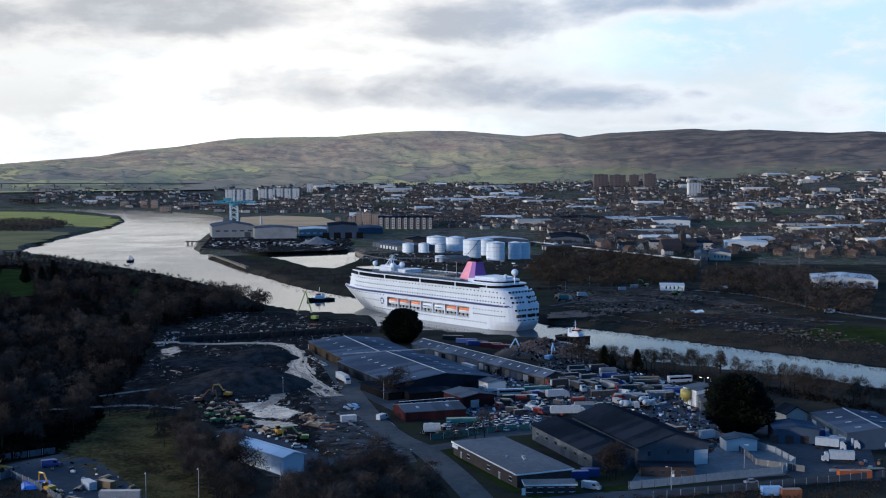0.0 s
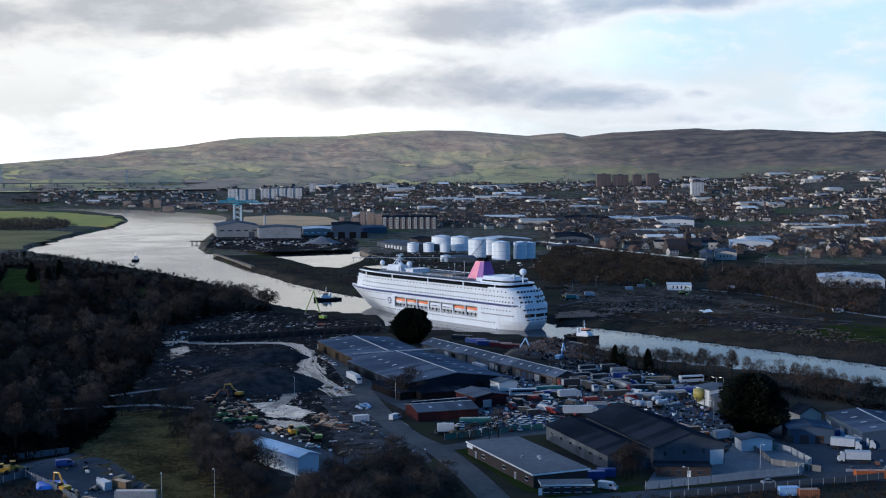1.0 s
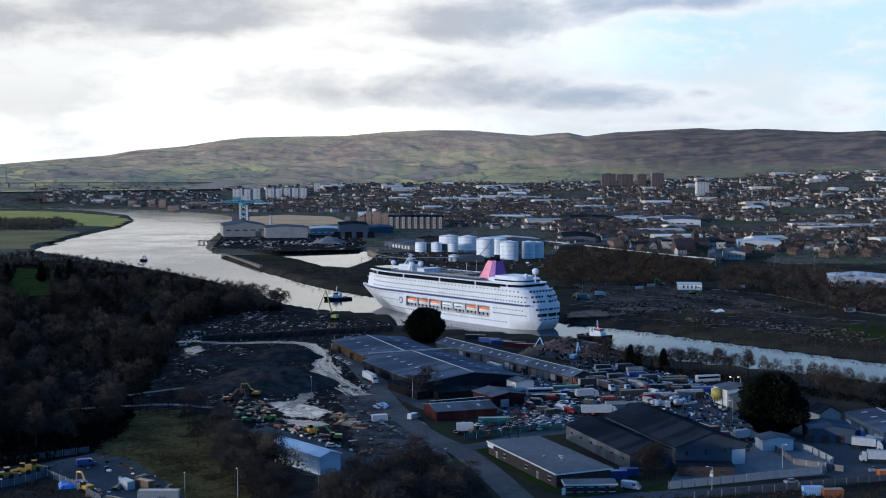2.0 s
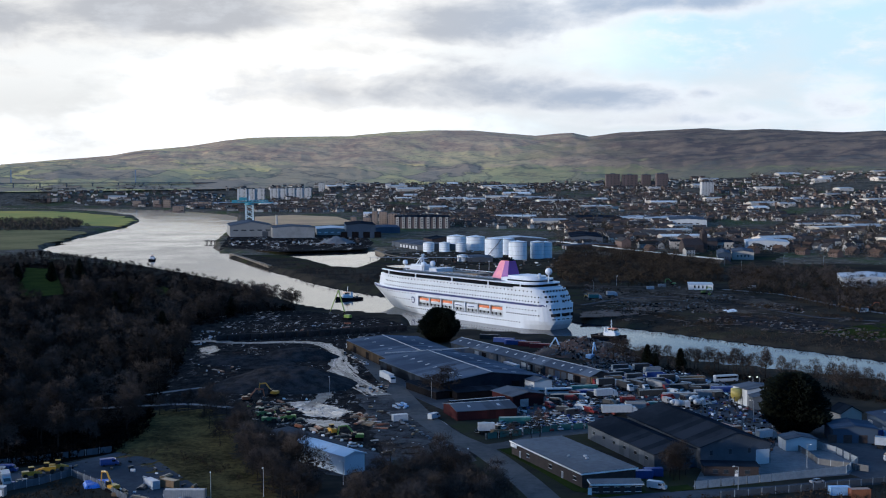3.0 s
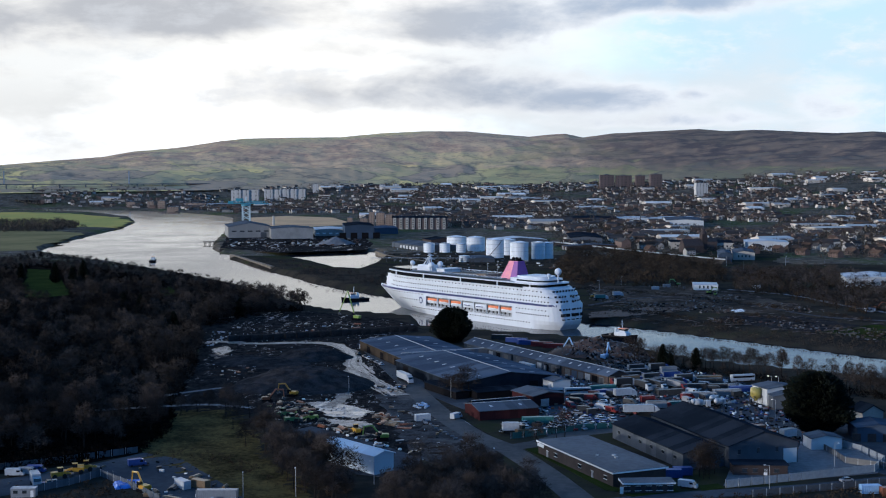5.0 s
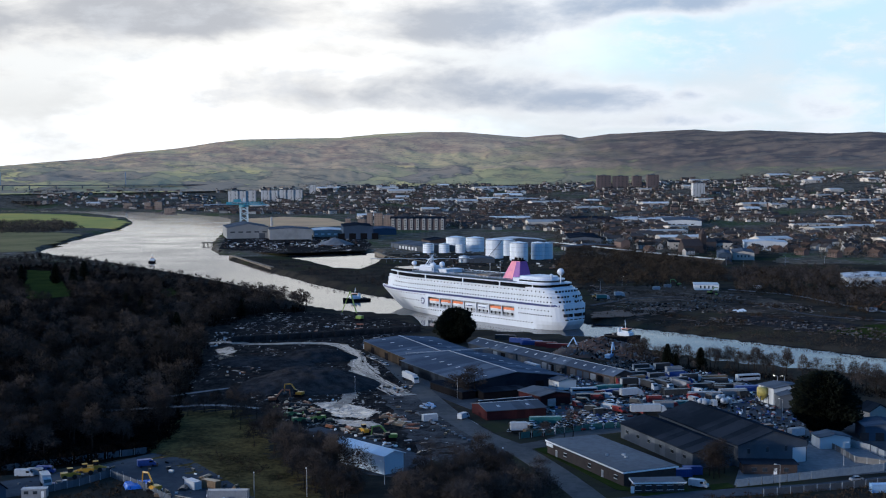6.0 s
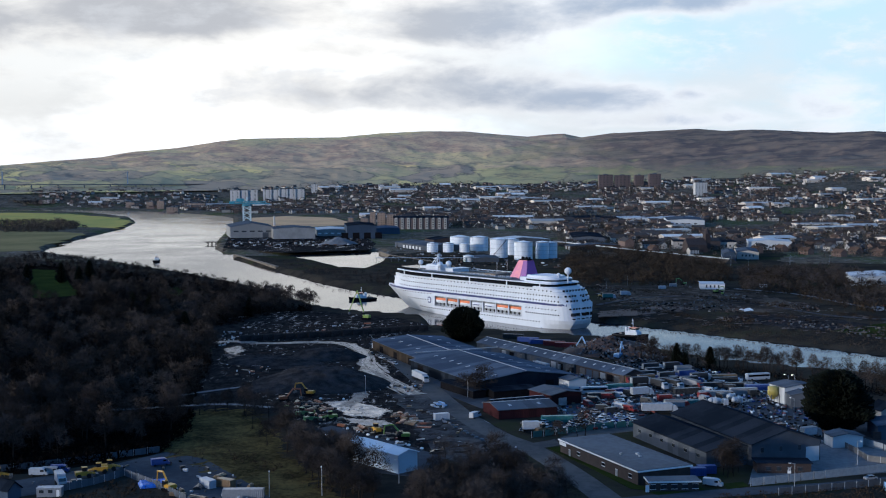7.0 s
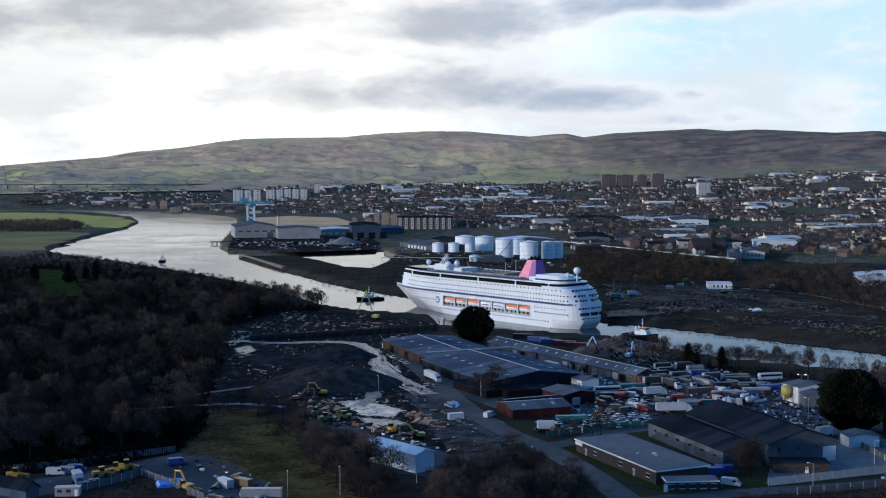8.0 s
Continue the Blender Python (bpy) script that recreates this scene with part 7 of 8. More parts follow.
for label, x, y, length, width, turn, h, wall, roof in (
        ("long pale retail shed with flat roof", 245.4, 2475.9, 125.4, 162.4, -91.2, 8, CLAD_PALE, CLAD_PALE), ("wide pale distribution shed", 278.1, 2285.1, 167.8, 65.2, -94.3, 12, CLAD_PALE, ROOF_GREY),
        ("row of white terraced flats", 192.3, 1581.8, 48.1, 37.6, -93.6, 9, RENDER_PALE, ROOF_DARK), ("row of white terraced flats", 237.0, 1578.8, 60.0, 31.4, -95.8, 9, RENDER_PALE, ROOF_DARK),
        ("pale blue roofed works shed", 293.1, 1568.1, 59.4, 52.6, -97.5, 10, CLAD_PALE, CLAD_PALE), ("dark long goods shed", 123.8, 2465.8, 121.8, 90.5, -89.2, 8, BRICK, ROOF_DARK),
        ("dark low industrial hall", 69.3, 1720.4, 136.7, 43.2, -89.5, 9, CLAD_GREY, ROOF_DARK), ("blue sided builders yard store", 210.6, 1372.8, 63.5, 13.6, -96.7, 8, CLAD_BLUE, ROOF_GREY),
        ("cream sided workshop with pale roof", 235.6, 1400.7, 66.2, 23.5, -97.4, 8, RENDER_PALE, ROOF_GREY), ("long pale roofed works by the bank", 290.7, 1070.3, 58.3, 51.3, -99.2, 7, CLAD_PALE, CLAD_PALE),
        ("white flat roofed site office on far bank", 139.0, 1020.3, 25.1, 19.5, -95.0, 4.2, WHITE, CLAD_PALE), ("long low railway shed roof", 72.1, 1546.3, 24.0, 72.3, -74.3, 5, BRICK, ROOF_GREY)):
    shed("town_shed", label, "shed", x, y, length, width, turn, h, h + (0.02 if "flat" in label else 2.0), wall, roof, group="town sheds", windows=spread("e", -width / 4, width / 4, 4, width / 16, 2, h * 0.4, GLASS), doors=spread("s", -length / 4, length / 4, 2, 4, 4, 0, PALE_STEEL))
church = thing("church", 201.7, 1494.4, 4, 20, "dark stone church with tall spire", "church")
part("nave", made(lambda bm: section(bm, [(-7, -0.5), (-7, 9), (0, 17), (7, 9), (7, -0.5)], -26, 0)), BRICK, church)
part("tower", boxes([(3, 0, 11, 7, 7, 23)]), BRICK, church)
part("spire", made(drum, 3, 0, 22.5, 30.2, 4.2, 0.15, 8), BRICK, church)


# ---- streets of houses ----
def house_proto(label, length, width, eaves, ridge, wall, roof):
    ob = thing("house", 0, 0, 0, 0, label, "house", "town houses")
    part("wall", made(lambda bm: section(bm, [(-width / 2, -2), (-width / 2, eaves), (0, ridge), (width / 2, eaves), (width / 2, -2)], -length / 2, length / 2)), wall, ob)
    fall = (ridge - eaves) / (width / 2)
    bm = bmesh.new()
    for s in (-1, 1):
        a, b = (s * (width / 2 + 0.4), eaves - 0.4 * fall + 0.05), (0, ridge + 0.05)
        section(bm, [a, b, (b[0], b[1] + 0.25), (a[0], a[1] + 0.25)], -length / 2 - 0.3, length / 2 + 0.3)
    part("roof", bm, roof, ob)
    for x in (-length * 0.35, length * 0.35):
        part("chimney", boxes([(x, 0, ridge + 0.5, 1.0, 0.7, 1.8)]), BRICK, ob)
    for s in (-1, 1):
        for k in range(int(length / 4)):
            for z in ((1.4, 4.0) if eaves > 4.5 else (1.4,)):
                part("window", boxes([(-length / 2 + 2 + 4 * k, s * (width / 2 + 0.02), z, 1.4, 0.12, 1.2)]), GLASS, ob)
    return ob


SLATE = material("slate_roof", (0.062, 0.058, 0.058), 0.8, vary=0.3, scale=0.3, per_object=0.5, spec=0.08)
TILE = material("brown_tile_roof", (0.10, 0.066, 0.050), 0.85, vary=0.3, scale=0.3, per_object=0.5, spec=0.08)
HOUSES = [house_proto("pale harled house with slate roof", 12, 8, 5.2, 8.2, RENDER_PALE, SLATE), house_proto("red brick house with brown tiled roof", 16, 8.5, 5.2, 8.4, RED_BRICK, TILE),
          house_proto("pale harled terrace with brown tiled roof", 26, 9, 5.4, 8.6, RENDER_PALE, TILE), house_proto("red stone tenement with slate roof", 30, 12, 11, 15, RED_BRICK, SLATE)]
EMPTY_GROUND = [[(-382.9, 1414.7), (-793.3, 2930.2), (-432.3, 2948.8), (-238.8, 1944.2), (-181.2, 1536.1), (-147.7, 1253.5)], [(-153.6, 1253.1), (-232.1, 1890.4), (6.4, 1959.2), (34.0, 1265.8), (24.0, 1068.8), (-124.6, 1058.5)], [(4.5, 1190.8), (33.1, 1505.0), (203.3, 1277.2), (359.4, 1287.7), (177.5, 630.4), (18.1, 783.9)]]
TOWN = [(-1334.5, 3488.1), (-1023.3, 3307.0), (-773.9, 3019.6), (-662.0, 2736.9), (-543.1, 2943.1), (-392.6, 2678.8), (-259.3, 2194.7), (44.2, 2038.6), (42.4, 1598.5), (195.4, 1433.0), (359.4, 1287.7), (520.6, 1226.0), (1159.4, 2278.0)] + [(1483.8, 2500.6), (1900, 4140)] + [(1000, 4150), (0, 4250), (-700, 4150), (-1500, 4050), (-1700, 3900)]
STREETS = math.radians(18)


def street_places(n, seed):
    """Places along crooked streets, denser in the distance as the eye sees it."""
    r = random.Random(seed)
    pts = []
    for _ in range(n):
        a = math.radians(r.uniform(-24, 21))
        k = r.random()
        d = 1 / (k / 1450 + (1 - k) / 4150) if r.random() < 0.45 else r.uniform(1700, 4150)
        x, y = d * math.sin(a), d * math.cos(a)
        # pull onto street lines
        turn = STREETS + 0.8 * noise.noise((x * 0.0016, y * 0.0016, 2.0))
        u, v = x * math.cos(turn) + y * math.sin(turn), -x * math.sin(turn) + y * math.cos(turn)
        v = round(v / 34) * 34 + r.choice((-8, 8))
        u = round(u / 15) * 15
        x, y = u * math.cos(turn) - v * math.sin(turn), u * math.sin(turn) + v * math.cos(turn)
        pts.append((x + r.uniform(-4, 4), y + r.uniform(-4, 4), turn + r.choice((0, 0, 0, 1.57)) + r.uniform(-0.12, 0.12)))
    xs, ys = np.array([p[0] for p in pts]), np.array([p[1] for p in pts])
    ok, _ = inside(xs, ys, TOWN)
    wet, near = inside(xs, ys, RIVER)
    ok &= ~wet & (near > 25)
    for hole in EMPTY_GROUND:
        ok &= ~inside(xs, ys, hole)[0]
    ok &= np.array([noise.noise((x * 0.004, y * 0.004, 7.0)) > -0.28 for x, y in zip(xs, ys)])
    ok &= np.array([r.random() < np.interp(math.hypot(x, y), (1400, 2000, 3000), (0.10, 0.42, 1.0)) for x, y in zip(xs, ys)])
    seen, out = set(), []
    for p, k in zip(pts, ok):
        key = (int(p[0] // 11), int(p[1] // 11))
        if k and key not in seen:
            seen.add(key)
            out.append(p)
    return out


def gable_rows(places, kinds):
    """Many houses joined: walls and roofs as two lists of faces."""
    wv, wf, rv, rf = [], [], [], []
    for (x, y, turn), (length, width, eaves, ridge) in zip(places, kinds):
        z, c, s = land(x, y), math.cos(turn), math.sin(turn)

        def at(px, py, pz):
            return (x + px * c - py * s, y + px * s + py * c, z + pz)

        n, l, w = len(wv), length / 2, width / 2
        wv += [at(-l, -w, -4), at(l, -w, -4), at(l, w, -4), at(-l, w, -4), at(-l, -w, eaves), at(l, -w, eaves), at(l, w, eaves), at(-l, w, eaves), at(-l, 0, ridge), at(l, 0, ridge)]
        wf += [(n, n + 1, n + 5, n + 4), (n + 2, n + 3, n + 7, n + 6), (n + 1, n + 2, n + 6, n + 9, n + 5), (n + 3, n, n + 4, n + 8, n + 7)]
        m, o = len(rv), 0.5
        e = eaves - 0.1
        rv += [at(-l - o, -w - o, e), at(l + o, -w - o, e), at(l + o, 0, ridge + 0.25), at(-l - o, 0, ridge + 0.25), at(-l - o, w + o, e), at(l + o, w + o, e),
               at(-l - o, -w - o, e + 0.3), at(l + o, -w - o, e + 0.3), at(l + o, 0, ridge + 0.55), at(-l - o, 0, ridge + 0.55), at(-l - o, w + o, e + 0.3), at(l + o, w + o, e + 0.3)]
        rf += [(m + 6, m + 7, m + 8, m + 9), (m + 9, m + 8, m + 11, m + 10), (m, m + 1, m + 7, m + 6), (m + 5, m + 4, m + 10, m + 11), (m + 1, m + 2, m + 8, m + 7), (m + 2, m + 5, m + 11, m + 8), (m, m + 6, m + 9, m + 3), (m + 3, m + 9, m + 10, m + 4)]
    return wv, wf, rv, rf


places = street_places(9000, 61)
near_places = sorted(places, key=lambda p: p[1])[:60]
far_places = sorted(places, key=lambda p: p[1])[60:]
rnd = random.Random(62)
for x, y, turn in near_places:
    ob = copy_thing(rnd.choice(HOUSES[:2] if rnd.random() < 0.9 else HOUSES), pose(x, y, land(x, y), 0, 0, math.degrees(turn) + rnd.choice((0, 0, 90))))
for ob in HOUSES:
    x, y, turn = far_places.pop(0)
    ob.matrix_basis = pose(x, y, land(x, y), 0, 0, math.degrees(turn))
WALLS = {k: material(k + "_house_walls", c, 0.85, scale=0.05, vary=0.2, per_island=0.7) for k, c in dict(pale=(0.62, 0.55, 0.47), brick=(0.16, 0.11, 0.09), grey=(0.30, 0.29, 0.27)).items()}
ROOFS = {k: material(k + "_house_roofs", c, 0.8, scale=0.05, vary=0.2, per_island=0.8, spec=0.08) for k, c in dict(slate=(0.080, 0.070, 0.066), tile=(0.12, 0.08, 0.062))  .items()}
for wall, roof, share in (("pale", "slate", 0), ("pale", "tile", 1), ("brick", "tile", 2), ("grey", "slate", 3), ("brick", "slate", 4)):
    some = [p for n, p in enumerate(far_places) if n % 5 == share]
    kinds = [rnd.choice(((9, 8, 5, 7.6), (12, 8.5, 5.2, 8), (9, 7.5, 5, 7.6), (8, 7, 4.8, 7.2), (15, 8, 5.2, 8), (20, 9, 6.5, 9.4))) for _ in some]
    wv, wf, rv, rf = gable_rows(some, kinds)
    tagged(new("house_walls", sheet_mesh("house_walls", wv, wf, WALLS[wall])), wall + " walls of many far town houses", "houses", kind="stuff")
    tagged(new("house_roofs", sheet_mesh("house_roofs", rv, rf, ROOFS[roof])), roof + " roofs of many far town houses", "houses", kind="stuff")
# large pale shed roofs among the streets
some = [(x, y, STREETS + rnd.uniform(-0.2, 0.2)) for x, y, _ in rnd.sample(far_places, 75)]
wv, wf, rv, rf = gable_rows(some, [(rnd.uniform(35, 90), rnd.uniform(18, 40), rnd.uniform(6, 9), rnd.uniform(9.2, 11)) for _ in some])
tagged(new("factory_walls", sheet_mesh("factory_walls", wv, wf, WALLS["pale"])), "pale walls of many far sheds", "sheds", kind="stuff")
tagged(new("factory_roofs", sheet_mesh("factory_roofs", rv, rf, material("pale_shed_roofs", (0.60, 0.575, 0.54), 0.6, scale=0.03, vary=0.3, per_island=1.0))), "pale sheet roofs of many far sheds", "sheds", kind="stuff")

# ---- far shore: headland, bridge, far water ----
lay("pasture", "green riverside pasture on the headland", "field", ragged([(-1452.1, 2985.1), (-1195.2, 2953.2), (-1014.0, 2756.0), (-873.5, 2550.2), (-808.9, 2399.2), (-743.7, 2119.7), (-877.1, 2207.1), (-1068.5, 2195.9)], 40, 15), PASTURE, 0.2)
lay("pasture", "dull green riverside meadow", "field", ragged([(-981.6, 1976.7), (-864.7, 2025.0), (-718.7, 1914.9), (-675.4, 1658.0), (-634.2, 1495.2), (-712.7, 1434.6)], 30, 16), MEADOW, 0.2)


def make_bridge():
    x0, y0, x1, y1 = -2000.0, 3700.0, -930.0, 4130.0
    ob = thing("river_bridge", x0, y0, 40, math.degrees(math.atan2(y1 - y0, x1 - x0)), "long slender cable stayed road bridge over the river", "bridge")
    length = math.hypot(x1 - x0, y1 - y0)
    part("deck", boxes([(length / 2, 0, 27, length, 14, 3.0)]), STEEL, ob)
    for k in range(1, 14):
        part("pier", boxes([(length * k / 14, 0, 5, 4, 8, 44)]), CONCRETE, ob)
    for k in (0.28, 0.62):
        part("pylon", boxes([(length * k, 0, 48, 4, 4, 44)]), PALE_STEEL, ob)
        for s in (-1, 1):
            part("stay_cable", made(rod, (length * k, 0, 68), (length * (k + s * 0.1), 0, 28), 0.4), STEEL, ob)


make_bridge()
far_pool = [(-1542.5, 3549.4), (-1458.5, 3499.2), (-1420.0, 3566.8), (-1453.8, 3642.8), (-1503.3, 3606.6), (-1567.1, 3589.7)]
bm = bmesh.new()
bm.faces.new([bm.verts.new((x, y, land(x, y) + 3.0)) for x, y in far_pool])
tagged(new("water_far", mesh_of("water_far", bm, WATER)), "distant bright reach of the river", "river", kind="structure")


# ---- trees ----
def branch(vs, fs, a, b, r0, r1, n=3):
    a, b = Vector(a), Vector(b)
    d = (b - a).normalized()
    u = d.orthogonal().normalized()
    w = d.cross(u)
    k = len(vs)
    for p, r in ((a, r0), (b, r1)):
        for i in range(n):
            t = 2 * math.pi * i / n
            vs.append(tuple(p + u * (r * math.cos(t)) + w * (r * math.sin(t))))
    for i in range(n):
        j = (i + 1) % n
        fs.append((k + i, k + j, k + n + j, k + n + i))


def bare_tree_mesh(seed, height, spread_by, limbs, twigs, thin=0.07, fine=True):
    """A leafless tree: trunk with limbs, and a rounded crown of fine twigs in lobes round the limbs' ends."""
    r = random.Random(seed)
    tv, tf, cv, cf = [], [], [], []
    lean = Vector((r.uniform(-0.05, 0.05), r.uniform(-0.05, 0.05), 1))
    pts = [lean * (height * k / 4 * 0.80) + Vector((r.uniform(-0.2, 0.2), r.uniform(-0.2, 0.2), 0)) * k for k in range(5)]
    radii = [height * 0.019 * (1 - 0.22 * k) for k in range(5)]
    pts[0] = Vector((0, 0, -0.6))
    for k in range(4):
        branch(tv, tf, pts[k], pts[k + 1], radii[k], radii[k + 1], 6 if fine else 4)
    for i in range(limbs):
        t = 0.30 + 0.68 * i / limbs
        k = min(3, int(t * 4))
        p = pts[k].lerp(pts[k + 1], t * 4 - k)
        a = i * 2.4 + r.uniform(-0.4, 0.4)
        reach = spread_by * math.sqrt(max(0.05, 1.02 - t * t)) * r.uniform(0.65, 1.0)
        q = p + Vector((math.cos(a) * reach, math.sin(a) * reach, reach * r.uniform(0.25, 0.6)))
        mid = p.lerp(q, 0.5) + Vector((0, 0, -0.05 * reach))
        branch(tv, tf, p, mid, radii[k] * 0.45, radii[k] * 0.28, 3)
        branch(cv, cf, mid, q, radii[k] * 0.28, 0.03, 3)
        lobe = p.lerp(q, 0.72) + Vector((0, 0, 0.08 * spread_by))
        size = spread_by * r.uniform(0.34, 0.50)
        for _ in range(twigs * 5):
            b, up = r.uniform(0, 6.283), r.uniform(-0.55, 1.0)
            flat = math.sqrt(1 - up * up)
            d = Vector((math.cos(b) * flat, math.sin(b) * flat, up))
            f = lobe + d * (size * r.uniform(0.15, 0.75))
            g = f + (d + Vector((r.uniform(-0.7, 0.7), r.uniform(-0.7, 0.7), r.uniform(-0.3, 0.8)))) * (size * r.uniform(0.2, 0.42))
            side = (g - f).orthogonal().normalized() * r.uniform(thin * 0.6, thin * 1.4)
            n = len(cv)
            cv += [tuple(f - side), tuple(f + side), tuple(g)]
            cf.append((n, n + 1, n + 2))
    return tv, tf, cv, cf


def bare_tree(seed, height, spread_by, limbs, twigs, label):
    tv, tf, cv, cf = bare_tree_mesh(seed, height, spread_by, limbs, twigs)
    ob = thing("bare_tree", 0, 0, 0, 0, label, "tree", "woodland trees")
    for name, v, f, m in (("trunk", tv, tf, BARK), ("crown", cv, cf, TWIG)):
        p = new(name, sheet_mesh(name, v, f, m))
        p.parent = ob
    return ob


def evergreen(name, label, x, y, rx, height, seed, leaves, pointed=False):
    """A dense dark tree: trunk, limbs, core, and thousands of sprays."""
    r = random.Random(seed)
    ob = thing(name, x, y, land(x, y), 0, label, "tree")
    bm = bmesh.new()
    drum(bm, 0, 0, -0.5, height * 0.7, height * 0.03, height * 0.012, 8)
    for k in range(9):
        a = k * 2.4
        rod(bm, (0, 0, height * (0.18 + 0.05 * k)), (math.cos(a) * rx * 0.6, math.sin(a) * rx * 0.6, height * (0.3 + 0.055 * k)), height * 0.012, 5, 0.04)
    part("trunk", bm, BARK, ob)

    def width_at(t):
        return (1 - t) ** 0.8 * min(1, 0.35 + t * 4) if pointed else math.sqrt(max(0.0, 1 - (2 * t - 0.86) ** 2 / 1.3)) * min(1, 0.62 + t * 1.6)

    verts, faces = [], []
    for j in range(11):
        t = 0.06 + 0.88 * j / 10
        for i in range(14):
            a = 2 * math.pi * i / 14
            k = rx * 0.62 * width_at(t) * (1 + 0.25 * noise.noise((math.cos(a) * 1.7, math.sin(a) * 1.7, t * 4 + seed)))
            verts.append((k * math.cos(a), k * math.sin(a), t * height * 0.95))
    for j in range(10):
        for i in range(14):
            a, b = j * 14 + i, j * 14 + (i + 1) % 14
            faces.append((a, b, b + 14, a + 14))
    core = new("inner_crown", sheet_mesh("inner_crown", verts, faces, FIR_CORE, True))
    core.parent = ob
    verts, faces = [], []
    for _ in range(leaves):
        t, a = r.random() ** 0.9, r.uniform(0, 2 * math.pi)
        bulge = 1 + 0.4 * noise.noise((math.cos(a) * 1.7, math.sin(a) * 1.7, t * 4 + seed)) + 0.14 * noise.noise((math.cos(a) * 5, math.sin(a) * 5, t * 12 + seed))
        k = rx * width_at(t) * bulge * r.uniform(0.62, 1.04)
        p = Vector((k * math.cos(a), k * math.sin(a), 0.03 * height + t * height * 0.97))
        out = Vector((math.cos(a), math.sin(a), r.uniform(-0.1, 0.9))).normalized()
        side = out.cross(Vector((r.uniform(-1, 1), r.uniform(-1, 1), r.uniform(-1, 1)))).normalized()
        s = r.uniform(0.5, 1.15) * (height / 20)
        n = len(verts)
        verts += [tuple(p - side * s * 0.5), tuple(p + side * s * 0.5), tuple(p + out * s * 1.3 + side * s * 0.2)]
        faces.append((n, n + 1, n + 2))
    spray = new("crown", sheet_mesh("crown", verts, faces, FIR))
    spray.parent = ob
    return ob


evergreen("evergreen_tree", "large round black-green evergreen tree in the yard", 98.9, 452.3, 11.6, 22.4, 3, 11000)
evergreen("evergreen_tree", "round dark evergreen tree beside warehouse", -51.1, 684.2, 11, 19.6, 5, 9000)
for x, y, h, seed in [(58.5, 600.0, 11.8, 7), (74.2, 596.0, 10.8, 8), (62.1, 595.1, 8, 9), (-398.0, 1039.5, 20, 10), (-422.9, 1037.8, 18, 11), (-452.9, 1035.7, 17, 12), (-267.2, 794.4, 15, 13), (-200.8, 799.2, 13, 14), (-212.5, 686.7, 16, 15), (-278.6, 793.6, 16, 16), (-397.6, 1012.5, 17, 17)]:
    evergreen("conifer", "dark pointed conifer among bare trees", x, y, h * 0.3, h, seed, 2200, True)

TREES = [bare_tree(71, 16, 6.4, 14, 22, "tall leafless brown woodland tree"), bare_tree(72, 14, 7.0, 14, 22, "broad leafless woodland tree"), bare_tree(73, 17, 5.0, 15, 22, "slim leafless birch like tree"), bare_tree(74, 11, 5.0, 12, 22, "small leafless bushy tree")]
SMALL_TREES = [bare_tree_mesh(81 + k, h, s, 11, 10, 0.15, False) for k, (h, s) in enumerate(((15, 6.2), (13, 6.6), (16, 5.4), (10, 5.4)))]
FAR_PROTOS = [bare_tree_mesh(86 + k, h, s, 8, 6, 0.17, False) for k, (h, s) in enumerate(((14, 6.2), (12, 6.6), (10, 5.4)))]


def wood_of(name, label, spots, protos, mats=(BARK, TWIG), seed=0, lo=0.75, hi=1.2, size_at=None):
    """Many trees joined into one wood."""
    r = random.Random(seed)
    tv, tf, cv, cf, nt, nc = [], [], [], [], 0, 0
    packs = [[(np.array(p[0]), p[1]), (np.array(p[2]), p[3])] for p in protos]
    for x, y in spots:
        (a, fa), (b, fb) = r.choice(packs)
        t, s = r.uniform(0, 6.283), r.uniform(lo, hi) * (size_at(x, y) if size_at else 1)
        m = np.array([[math.cos(t), -math.sin(t), 0], [math.sin(t), math.cos(t), 0], [0, 0, 1]]) * s
        o = np.array([x, y, land(x, y)])
        tv.append(a @ m.T + o), cv.append(b @ m.T + o)
        tf += [tuple(i + nt for i in f) for f in fa]
        cf += [tuple(i + nc for i in f) for f in fb]
        nt, nc = nt + len(a), nc + len(b)
    ob = new(name, sheet_mesh(name, np.concatenate(cv).tolist(), cf, mats[1]))
    tagged(ob, label, "woodland", kind="stuff")
    low = new("wood_trunks", sheet_mesh("wood_trunks", np.concatenate(tv).tolist(), tf, mats[0]))
    low.parent = ob


def no_meadow(spots):
    out = spots
    xs, ys = np.array([p[0] for p in spots]), np.array([p[1] for p in spots])
    bad = np.zeros(len(spots), bool)
    for hole in CLEARINGS:
        bad |= inside(xs, ys, hole)[0]
    bad |= inside(xs, ys, RIVER)[0]
    return [p for p, k in zip(out, bad) if not k]


CLEARINGS = [[(-352.2, 815.6), (-437.7, 998.9), (-518.0, 1206.0), (-493.1, 1200.5), (-441.9, 1101.7), (-328.1, 835.3)], [(-270.0, 870.0), (-317.0, 990.0), (-311.0, 1011.0), (-262.0, 880.0)]]
WOOD_SPOTS = no_meadow(field_of([(-577.8, 1117.5), (-590.0, 1400.0), (-462.0, 1300.0), (-335.0, 1150.0), (-242.0, 1015.0), (-166.0, 874.0), (-148.0, 838.0), (-181.8, 800.6), (-210.6, 738.6), (-185.0, 643.5), (-168.0, 569.7), (-158.1, 510.7), (-144.9, 457.5), (-144.9, 424.3), (-149.3, 407.8), (-176.2, 384.3), (-211.3, 360.9), (-334.2, 497.6)], 1800, 4.6, 91))
WOOD_SPOTS.sort(key=lambda p: p[1])
rnd = random.Random(92)
